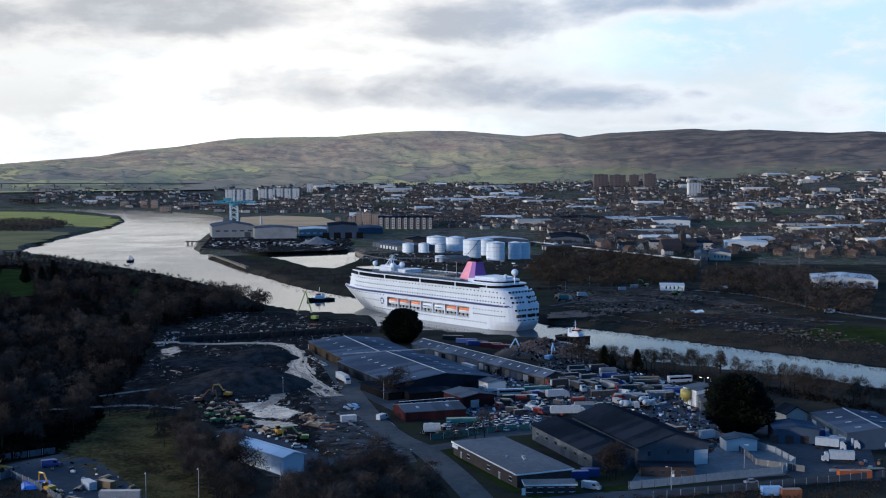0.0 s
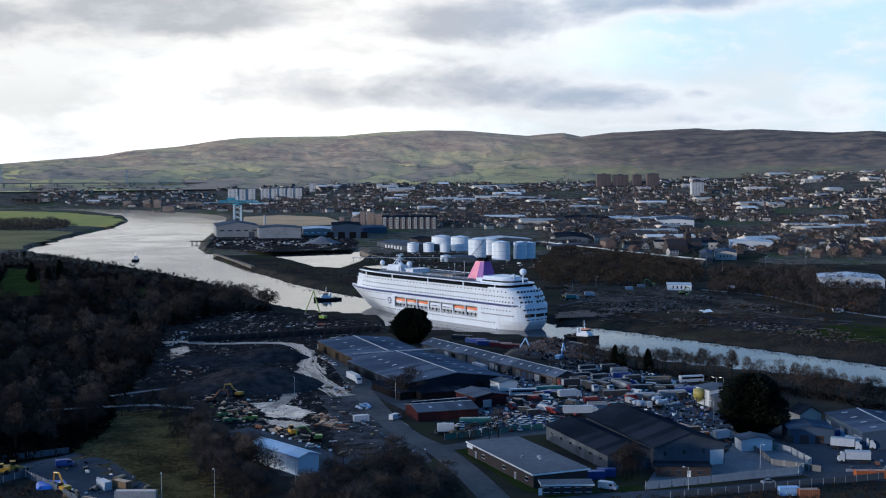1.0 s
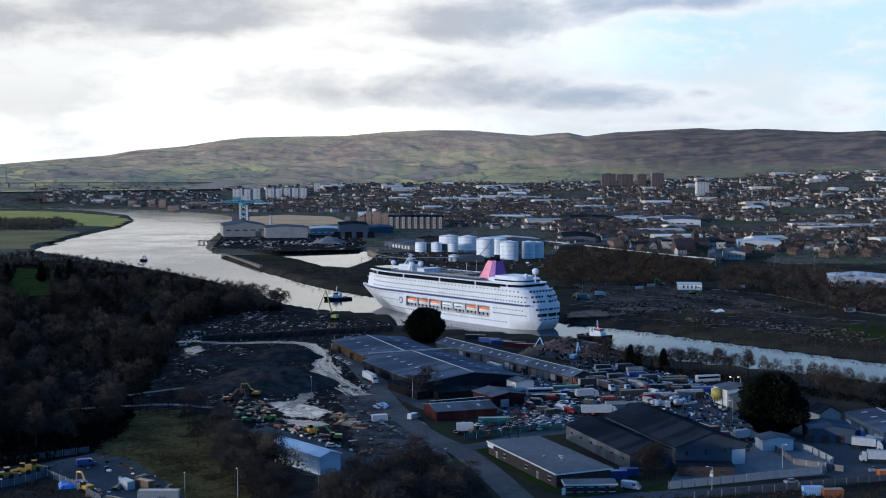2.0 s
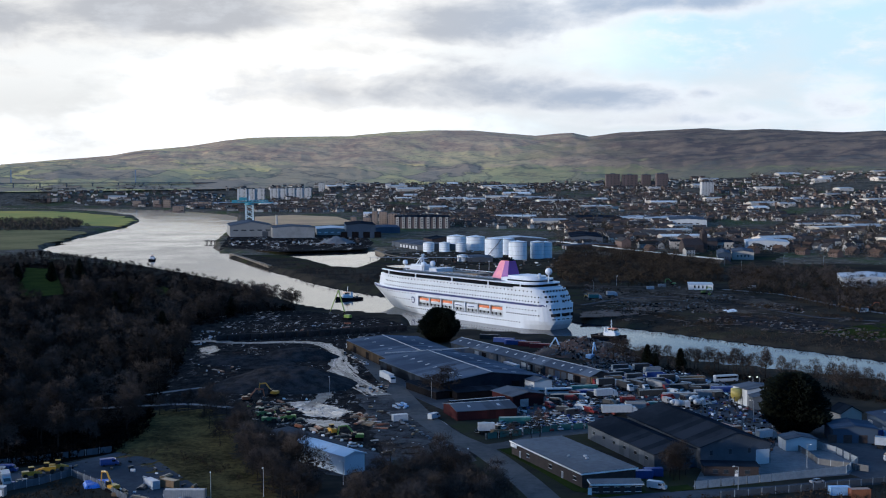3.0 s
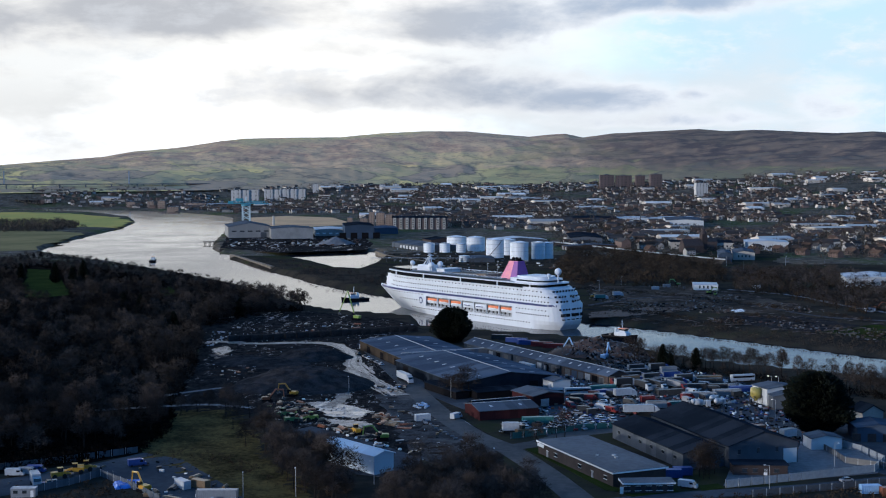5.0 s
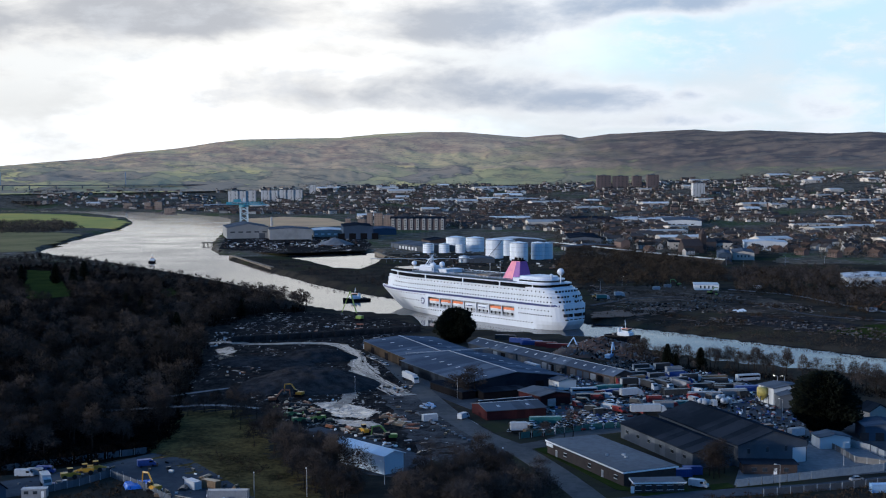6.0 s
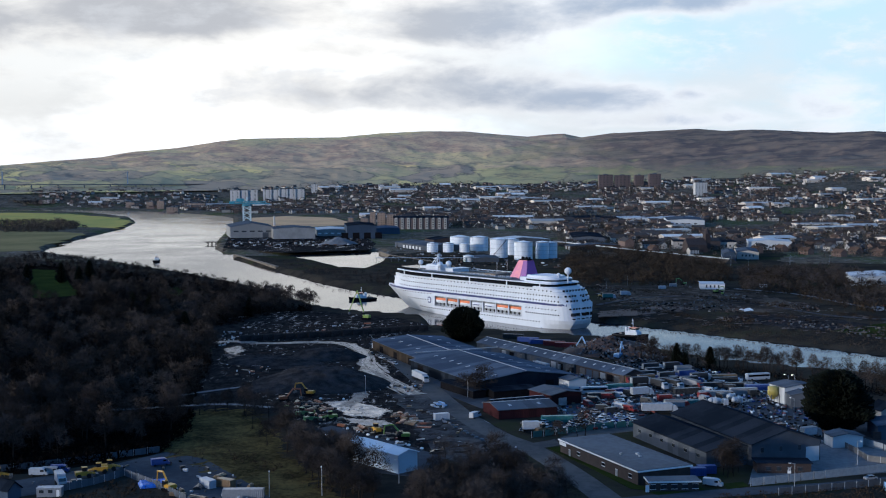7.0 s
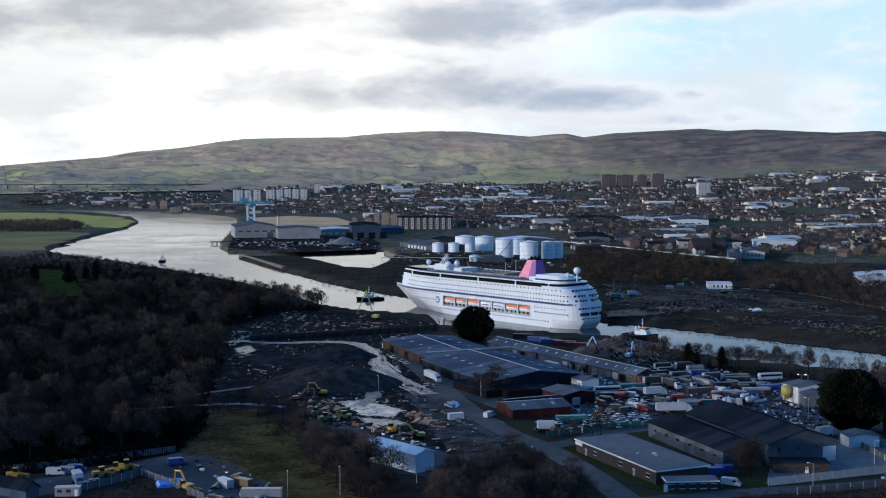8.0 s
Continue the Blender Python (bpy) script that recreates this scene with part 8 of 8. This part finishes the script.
for n, (x, y) in enumerate(WOOD_SPOTS[:105]):
    k = rnd.randrange(4)
    copy_thing(TREES[k], pose(x, y, land(x, y), rnd.uniform(-3, 3), rnd.uniform(-3, 3), rnd.uniform(0, 360)) @ Matrix.Scale(rnd.uniform(0.75, 1.2), 4))


def by_the_water(x, y):
    """Trees grow lower towards the river's edge."""
    near = float(inside(np.array([x]), np.array([y]), RIVER)[1][0])
    return 1.0 if y < 780 else float(np.interp(y, (820, 1100), (1.0, 0.52))) * min(1.0, (0.75 if y < 960 else 0.45) + near / 80)


wood_of("bare_woodland", "dense leafless brown wood on the river bank", WOOD_SPOTS[105:], SMALL_TREES, (BARK, BROWN_TWIG), 93, size_at=by_the_water)
# single trees and thickets in the foreground
FRONT = [(-130.6, 487.2), (-122.6, 470.2), (-114.0, 454.4), (-111.0, 460.0), (-104.1, 444.9), (-106.9, 430.0), (-117.9, 443.8), (-101.6, 425.7), (-92.6, 408.6), (-106.5, 416.3), (-127.1, 469.9), (-139.9, 474.6), (-145.0, 468.5), (-136.0, 477.3)]
FRONT += field_of([(-98.4, 408.1), (-89.6, 413.1), (-74.6, 392.0), (-65.4, 371.9), (-54.4, 352.8), (-68.6, 339.5), (-83.9, 370.5)], 44, 2.8, 94)
FRONT += field_of([(-48.5, 359.6), (-39.8, 373.8), (-26.2, 382.0), (-7.7, 362.7), (2.5, 344.9), (-21.1, 310.9), (-46.0, 319.1)], 80, 2.7, 95)
FRONT += [(-4.3, 428.4), (2.7, 433.5), (5.7, 435.6), (-38.0, 513.0), (-36.1, 519.8), (-32.9, 516.0), (46.7, 383.9), (50.0, 386.4), (47.5, 380.5), (-42.2, 519.3)]
for x, y in FRONT:
    copy_thing(TREES[rnd.choice((1, 3, 3, 0))], pose(x, y, land(x, y), 0, 0, rnd.uniform(0, 360)) @ Matrix.Scale(rnd.uniform(0.65, 1.0), 4))
BANK_TREES = []
for (x0, y0), (x1, y1) in zip([(41.9, 620.4), (64.1, 600.4), (88.2, 597.1), (105.4, 586.6), (132.7, 546.1), (148.9, 526.9)], [(64.1, 600.4), (88.2, 597.1), (105.4, 586.6), (132.7, 546.1), (148.9, 526.9), (175.1, 481.4)]):
    for k in range(9):
        t = (k + rnd.random() * 0.9) / 9
        BANK_TREES.append((x0 + (x1 - x0) * t, y0 + (y1 - y0) * t + rnd.uniform(-3, 5)))
for x, y in BANK_TREES:
    copy_thing(TREES[rnd.choice((0, 2, 1, 2))], pose(x, y, land(x, y), 0, 0, rnd.uniform(0, 360)) @ Matrix.Scale(rnd.uniform(0.6, 0.95), 4))
for ob in TREES:
    x, y = FRONT.pop()
    ob.matrix_basis = pose(x + 2, y + 1, land(x, y), 0, 0, 40) @ Matrix.Scale(0.6, 4)


# ---- scrub and far trees ----
def scrub(name, label, spots, size, mat, seed, blades=26):
    """Clumps of many small blades and sprays."""
    r = random.Random(seed)
    verts, faces = [], []
    for x, y in spots:
        z, s = land(x, y), size * r.uniform(0.6, 1.3)
        for _ in range(blades):
            a, t = r.uniform(0, 6.283), r.random()
            q = s * 0.75 * math.sqrt(r.random()) * (1 - 0.5 * t)
            p = Vector((x + q * math.cos(a), y + q * math.sin(a), z + t * s * 0.9 - 0.3))
            d = Vector((math.cos(a) * 0.6 + r.uniform(-0.6, 0.6), math.sin(a) * 0.6 + r.uniform(-0.6, 0.6), r.uniform(0.1, 1.0))) * s * 0.42
            e = Vector((r.uniform(-1, 1), r.uniform(-1, 1), r.uniform(-1, 1))) * s * 0.10
            n = len(verts)
            verts += [tuple(p - e), tuple(p + e), tuple(p + d)]
            faces.append((n, n + 1, n + 2))
    tagged(new(name, sheet_mesh(name, verts, faces, mat)), label, "scrub", kind="stuff")


# undergrowth this black also carries the shade between the trunks
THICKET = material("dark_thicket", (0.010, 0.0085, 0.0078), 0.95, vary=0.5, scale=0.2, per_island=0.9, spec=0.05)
# distance haze is put into this paler tree colour
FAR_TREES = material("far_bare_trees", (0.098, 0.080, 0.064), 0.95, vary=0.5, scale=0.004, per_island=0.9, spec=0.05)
DUN = material("dun_scrub", (0.055, 0.040, 0.028), 0.95, vary=0.5, scale=0.02, per_island=0.9, spec=0.1)
wood_of("bare_woodland", "brown leafless wood on the far bank", field_of([(18.5, 1205.7), (39.5, 1483.8), (113.3, 1467.7), (188.8, 1276.2), (167.2, 1078.7), (108.6, 1032.2), (28.3, 1042.1)], 330, 6, 101), FAR_PROTOS, (BARK, SCRUB), 102, 0.6, 1.0)
wood_of("bare_woodland", "dark leafless wood by the far bank", field_of([(156.2, 977.8), (186.5, 1169.8), (260.7, 1222.1), (319.9, 1089.3), (252.4, 831.7), (206.1, 855.0), (187.7, 957.8)], 240, 6, 103), FAR_PROTOS, (BARK, TWIG), 104, 0.6, 1.0)
wood_of("bare_woodland", "low leafless wood on the dock spit", no_meadow(field_of([(-271.9, 1277.0), (-219.1, 1189.5), (-164.6, 1126.6), (-131.4, 1116.4), (-117.2, 996.4), (-160.1, 1029.0), (-217.5, 1122.9)], 100, 5, 105)), FAR_PROTOS, (BARK, TWIG), 106, 0.25, 0.6)
scrub("bank_scrub", "brown rough grass along the far bank", no_meadow(field_of([(29.4, 796.8), (53.8, 777.6), (100.6, 729.2), (141.5, 686.9), (181.8, 646.0), (230.2, 599.1), (243.9, 635.3), (201.4, 716.8), (152.9, 743.3), (106.9, 775.6), (56.5, 817.6)], 900, 3, 107)), 2.4, SCRUB, 108, 12)
scrub("bank_scrub", "rough weeds along the near bank", no_meadow(field_of([(42.7, 611.3), (92.1, 569.7), (145.3, 513.9), (160.6, 469.8), (170.0, 497.8), (151.5, 536.4), (81.6, 588.2), (44.4, 635.9)], 300, 3, 109)), 1.8, DUN, 110, 14)
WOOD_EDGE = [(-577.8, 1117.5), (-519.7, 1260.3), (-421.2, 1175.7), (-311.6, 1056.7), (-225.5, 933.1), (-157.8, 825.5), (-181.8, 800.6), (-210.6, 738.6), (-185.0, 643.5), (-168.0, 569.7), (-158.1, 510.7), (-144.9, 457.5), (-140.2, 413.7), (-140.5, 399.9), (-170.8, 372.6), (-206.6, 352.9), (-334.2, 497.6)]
# shade below the trees is put into this near-black floor
lay("wood_floor", "wet leaf litter coloured black for shade under the wood", "ground", ragged(WOOD_EDGE, 7, 160), material("leaf_litter", (0.007, 0.006, 0.005), 0.95, scale=0.15, second=(0.014, 0.011, 0.009), bump=0.5, spec=0.02), 0.045)
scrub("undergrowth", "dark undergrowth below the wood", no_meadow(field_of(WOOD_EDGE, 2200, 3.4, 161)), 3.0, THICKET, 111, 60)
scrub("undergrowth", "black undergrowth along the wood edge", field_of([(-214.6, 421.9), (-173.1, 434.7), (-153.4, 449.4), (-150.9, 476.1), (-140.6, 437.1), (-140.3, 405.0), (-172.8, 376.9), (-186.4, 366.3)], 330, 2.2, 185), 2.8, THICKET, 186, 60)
scrub("undergrowth", "dark thicket below the far bank trees", field_of([(156.2, 977.8), (186.5, 1169.8), (260.7, 1222.1), (319.9, 1089.3), (252.4, 831.7), (206.1, 855.0), (187.7, 957.8)], 420, 4.5, 187) + field_of([(18.5, 1205.7), (39.5, 1483.8), (113.3, 1467.7), (188.8, 1276.2), (167.2, 1078.7), (108.6, 1032.2), (28.3, 1042.1)], 520, 4.5, 188), 5.5, DUN, 189, 26)
scrub("bramble_thicket", "brown bramble thicket around the yards", field_of([(-137.9, 400.9), (-125.0, 410.5), (-104.1, 399.4), (-83.9, 370.5), (-74.4, 351.2), (-89.2, 370.1), (-103.7, 383.6)], 60, 2.5, 112) + field_of([(38.9, 356.7), (107.3, 376.7), (132.9, 386.9), (126.0, 366.4), (56.0, 340.3)], 160, 2.2, 113) + FRONT, 1.5, DUN, 114, 30)
wood_of("bank_bushes", "dark leafless bushes along the near bank", no_meadow(field_of([(41.0, 605.8), (93.1, 576.0), (146.3, 517.8), (169.4, 465.4), (177.1, 487.0), (150.8, 533.7), (95.1, 589.2), (43.3, 620.5)], 45, 3.5, 179)), SMALL_TREES, (BARK, BROWN_TWIG), 180, 0.2, 0.42)
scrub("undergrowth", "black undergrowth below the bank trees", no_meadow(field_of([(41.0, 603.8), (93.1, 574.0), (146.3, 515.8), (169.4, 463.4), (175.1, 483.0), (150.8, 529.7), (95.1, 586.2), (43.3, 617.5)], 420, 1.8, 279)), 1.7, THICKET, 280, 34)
scrub("hedge", "dark hedge and bushes on the headland", field_of([(-1144.1, 2351.4), (-938.7, 2391.9), (-799.5, 2116.4), (-801.4, 1967.6), (-943.7, 1939.3)], 420, 6, 115), 8, FAR_TREES, 116, 30)
TOWN_TREES = [(p[0] + rnd.uniform(-24, 24), p[1] + rnd.uniform(-24, 24)) for p in places for _ in range(6 if math.hypot(p[0], p[1]) > 2300 else 12)]
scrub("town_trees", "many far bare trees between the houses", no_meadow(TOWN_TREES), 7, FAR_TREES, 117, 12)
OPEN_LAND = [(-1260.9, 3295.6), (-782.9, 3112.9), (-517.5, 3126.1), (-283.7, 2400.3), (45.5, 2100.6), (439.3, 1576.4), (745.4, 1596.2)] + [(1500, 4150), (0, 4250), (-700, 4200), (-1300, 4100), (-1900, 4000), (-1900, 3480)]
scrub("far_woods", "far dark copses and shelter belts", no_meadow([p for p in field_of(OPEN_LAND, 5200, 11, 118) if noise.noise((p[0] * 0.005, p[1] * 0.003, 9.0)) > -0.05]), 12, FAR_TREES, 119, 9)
# rubble and goods on the far bank
EARTH = material("turned_earth", (0.11, 0.088, 0.070), 0.95, scale=0.03, second=(0.030, 0.027, 0.024), fine=7, bump=0.5, spec=0.05)
spots = clustered(field_of([(33.8, 867.4), (42.7, 1043.1), (119.8, 1048.5), (159.9, 1001.3), (188.1, 878.4), (208.4, 742.1), (194.8, 693.0), (127.0, 791.7), (75.3, 819.0)], 1300, 2.2, 120), 3.0)
rubble("rubble", "broken concrete, pallets and rubble on cleared ground", spots, 0.6, 2.4, [CONCRETE, STEEL, BLACK, RUST, STONE, BRICK, BLACK, RUST, STEEL, BRICK], 53)
for pts, mat, label in (([(34.9, 842.7), (67.9, 869.9), (114.4, 891.8), (110.7, 862.1), (56.5, 817.6), (33.6, 809.6)], RUST, "rusty brown cleared strip"), ([(47.6, 1043.4), (118.6, 1038.0), (169.7, 978.7), (188.1, 878.4), (146.1, 840.5), (100.0, 872.2), (42.4, 926.4)], EARTH, "dark cleared demolition ground"),
                        ([(110.9, 805.7), (134.0, 836.3), (177.1, 826.3), (212.1, 755.5), (204.2, 726.7), (154.5, 751.3)], COAL, "black burnt ground"), ([(166.5, 744.3), (222.4, 792.6), (252.8, 745.4), (236.3, 696.1), (199.4, 709.5)], LAWN, "green riverside turf"), ([(39.9, 969.6), (82.1, 995.8), (102.6, 974.0), (63.3, 919.6)], CONCRETE, "pale concrete slab")):
    lay("cleared_ground", label, "ground", ragged(pts, 6, 17), mat, 0.06 + 0.01 * len(label) / 10)
lay("concrete_slab", "pale concrete slab on cleared ground", "slab", [(133.9, 860.2), (142.9, 868.0), (142.9, 853.9), (135.6, 846.5)], WHITE, 0.3)
for kind, x, y, turn, *args in [('excavator', 119.8, 1048.5, 160, 'green'), ('excavator', 136.1, 976.4, 20, 'lime'), ('loader', 138.7, 963.1, 80, 'lime'), ('lorry', 46.7, 926.7, 10, 'white', 'teal', 8.0), ('lorry', 60.9, 948.9, 20, 'white', 'white', 6.0), ('loader', 43.0, 939.0, 10, 'yellow'), ('container', 182.6, 1027.2, 10, 'white', 6.0), ('excavator', 237.2, 871.1, 10, 'orange'), ('cabin', 228.7, 856.6, 10, 'white'), ('container', 97.2, 1011.4, 10, 'white', 6.0), ('container', 108.6, 1032.2, 10, 'silver', 6.0)]:
    put(kind, x, y, turn, *args)
scrub("bank_scrub", "dark weeds strewn over the cleared ground", field_of([(31.9, 815.9), (43.8, 1070.1), (162.2, 1015.9), (192.1, 897.3), (220.0, 783.8), (252.8, 745.4), (215.3, 633.2), (188.7, 670.8), (118.2, 735.6)], 1100, 3.4, 123), 1.6, DUN, 124, 12)
rubble("dock_goods", "pipes, pallets and plant round the tanks", field_of([(-153.6, 1253.1), (-188.4, 1535.7), (-155.7, 1734.1), (5.9, 1744.3), (28.1, 1265.4), (4.5, 1190.8), (-86.9, 1227.3)], 260, 6, 125), 1.0, 4.0, [CONCRETE, PALE_STEEL, BLACK, RUST, STONE], 126)
scrub("dock_weeds", "brown weeds round the docks and spit", no_meadow(field_of([(-341.7, 1359.3), (-277.3, 1363.6), (-168.4, 1152.1), (-117.7, 1087.4), (4.2, 1067.4), (34.0, 1265.8), (35.3, 1610.4), (-213.4, 1807.5), (-181.5, 1480.1), (-194.0, 1053.6)], 700, 6, 127)), 2.4, SCRUB, 128, 12)
CLEARED = [(31.9, 815.9), (43.8, 1070.1), (162.2, 1015.9), (192.1, 897.3), (220.0, 783.8), (252.8, 745.4), (228.9, 673.8), (197.4, 702.3), (122.4, 762.6)]
flecks("pale broken concrete patches on the far bank", clustered(field_of(CLEARED, 300, 4, 191), 4.0), 0.4, 1.4, STONE, 192, 0.3)
flecks("rusty brown patches on the far bank", clustered(field_of(CLEARED, 420, 4, 193), 5.0), 0.8, 3.5, RUST, 194, 0.28)
flecks("black burnt patches on the far bank", field_of(CLEARED, 110, 7, 195), 1.2, 4.5, COAL, 196, 0.26)
rubble("rubble", "small pale debris over the cleared ground", clustered(field_of(CLEARED, 900, 2.2, 197), 3.0, 0.12), 0.4, 1.5, [CONCRETE, STONE, BRICK, RUST, STEEL], 198)
scrub("bank_scrub", "low bushes on the cleared ground", field_of([(104.4, 784.1), (130.9, 816.6), (131.8, 777.4), (107.7, 756.1)], 30, 3, 121), 3, DUN, 122, 24)


HEDGES = [[(23.1, 1015.5), (81.0, 981.6), (138.2, 917.2), (180.1, 860.7), (217.1, 799.0)], [(104.0, 1133.1), (164.6, 1090.7), (216.3, 1011.4)], [(140.1, 830.4), (175.2, 786.8), (198.9, 731.8)], [(47.4, 864.2), (83.0, 825.8), (116.4, 773.4)], [(183.6, 1293.5), (242.5, 1209.4), (299.4, 1101.6)]]
for n, line in enumerate(HEDGES):
    r = random.Random(300 + n)
    run = [(x + r.gauss(0, 2.0), y + r.gauss(0, 3.0)) for x, y in smooth_line(line, 60) if noise.noise((x * 0.03, y * 0.03, n)) > -0.05]
    scrub("hedgerow", "dark leafless hedgerow on the far bank", run, 2.3, DUN, 310 + n, 20)


def make_embankment(line):
    """A grassed railway bank with a pale parapet, in lengths."""
    base = thing("railway_bank", line[0][0], line[0][1], 4, 0, "low railway bank with a long pale parapet", "embankment")
    for (x0, y0), (x1, y1) in zip(line, line[1:]):
        length, turn = math.hypot(x1 - x0, y1 - y0), math.atan2(y1 - y0, x1 - x0)
        for name, bm, mat in (("bank", made(section, [(-9, -0.5), (-3, 4.6), (3, 4.6), (9, -0.5)], 0, length), EARTH), ("parapet", boxes([(length / 2, -2.8, 5.2, length - 0.1, 0.4, 1.3)]), CLAD_PALE)):
            ob = part(name, bm, mat, base)
            ob.location, ob.rotation_euler = (x0 - line[0][0], y0 - line[0][1], 0), (0, 0, turn)


make_embankment([(19.4, 1641.5), (71.4, 1542.4), (119.7, 1444.6), (163.2, 1368.4), (202.1, 1300.1)])
for x, y, h in [(49.7, 988.8, 9), (197.5, 1276.8, 10), (205.1, 1218.4, 10), (258.7, 1280.9, 10), (299.5, 1283.7, 10), (71.6, 1045.1, 8)]:
    lamp_post(x, y, h, "tall mast light on the far bank")
lay_strip("access_road", "pale curving track on the far bank", "road", smooth_line([(157.6, 1015.6), (199.1, 971.8), (218.5, 906.8), (237.2, 857.2), (271.8, 802.1)], 8), 5, CONCRETE, 0.16, 0.2, 151)
lay_strip("access_road", "dull track across cleared ground", "road", smooth_line([(36.6, 886.2), (73.0, 936.9), (117.2, 948.5), (155.3, 894.7), (188.4, 827.1), (225.8, 804.8)], 8), 4, TARMAC, 0.17, 0.2, 152)
scrub("grass_tufts", "straw coloured tufts on the grass slope", field_of([(-141.7, 403.2), (-144.3, 441.8), (-120.8, 450.8), (-98.8, 409.8), (-81.5, 374.2), (-66.4, 336.7), (-92.1, 334.7), (-118.0, 376.6)], 1500, 1.0, 153), 0.8, material("straw_tufts", (0.085, 0.072, 0.036), 0.95, vary=0.5, scale=0.1, per_island=0.9, spec=0.05), 154, 10)
scrub("yard_weeds", "dark weeds and bramble below the plant yard", field_of([(-160.0, 329.1), (-145.4, 352.9), (-140.7, 365.4), (-117.7, 340.7), (-117.6, 317.9)], 120, 1.8, 155) + field_of([(-205.9, 361.3), (-178.3, 373.2), (-152.7, 396.7), (-165.6, 411.3), (-196.1, 388.3)], 140, 2.0, 156), 1.8, DUN, 157, 18)

# ---- tugs and launch ----
def tug(x, y, turn, size, label, hull_mat):
    ob = thing("tug_boat", x, y, 0, turn, label, "tug")
    ob.scale = (size, size, size)
    bm = bmesh.new()
    rings = []
    for px, w, h in ((-14, 3.8, 2.2), (-12, 4.6, 2.1), (-4, 5.0, 2.2), (5, 4.8, 2.6), (10, 3.4, 3.2), (14, 0.4, 3.9)):
        rings.append([bm.verts.new(p) for p in ((px, -w, h), (px * 0.96, -w * 0.8, -0.8), (px * 0.96, w * 0.8, -0.8), (px, w, h))])
    for a, b in zip(rings, rings[1:]):
        for k in range(4):
            bm.faces.new((a[k], a[(k + 1) % 4], b[(k + 1) % 4], b[k]))
    bm.faces.new(rings[0]), bm.faces.new(rings[-1])
    part("hull", bm, hull_mat, ob)
    part("fender", made(lambda bm: [rod(bm, (-12, s * 4.7, 1.9), (5, s * 4.9, 2.3), 0.4) for s in (-1, 1)]), TYRE, ob)
    house = boxes([(1.5, 0, 3.6, 10, 6, 2.6)])
    bmesh.ops.bevel(house, geom=house.edges, offset=0.25, segments=1, affect="EDGES")
    part("deckhouse", house, SHIP_WHITE, ob)
    part("bridge", boxes([(2.5, 0, 6.1, 5, 4.6, 2.4)]), SHIP_WHITE, ob)
    part("bridge_windows", boxes([(2.5, 0, 6.7, 5.1, 4.7, 0.9)]), DARK_GLASS, ob)
    part("bridge_roof", boxes([(2.5, 0, 7.5, 5.6, 5.2, 0.25)]), ORANGE, ob)
    part("mast", made(lambda bm: [rod(bm, (1.5, 0, 7.5), (1.0, 0, 13.5), 0.22), box(bm, 1.2, 0, 10.5, 0.3, 3.2, 0.25), box(bm, 1.1, 0, 12.2, 0.3, 2.0, 0.2)]), SHIP_WHITE, ob)
    for s in (-1, 1):
        part("funnel", made(drum, -3, s * 1.9, 4.6, 7.8, 0.8, 0.65, 10), SHIP_WHITE, ob)
    part("winch", boxes([(-8, 0, 2.9, 2, 3, 1.4)]), STEEL, ob)
    part("towing_hook", made(rod, (-6, 0, 2.2), (-6, 0, 4.4), 0.3), STEEL, ob)


tug(48.2, 736.4, -38, 0.86, "black and white harbour tug astern of the ship", BLACK)
tug(-144.1, 946.5, 205, 0.8, "black harbour tug ahead of the ship", BLACK)
tug(-435.1, 1355.0, 100, 0.75, "small dark launch far up the river", BLACK)
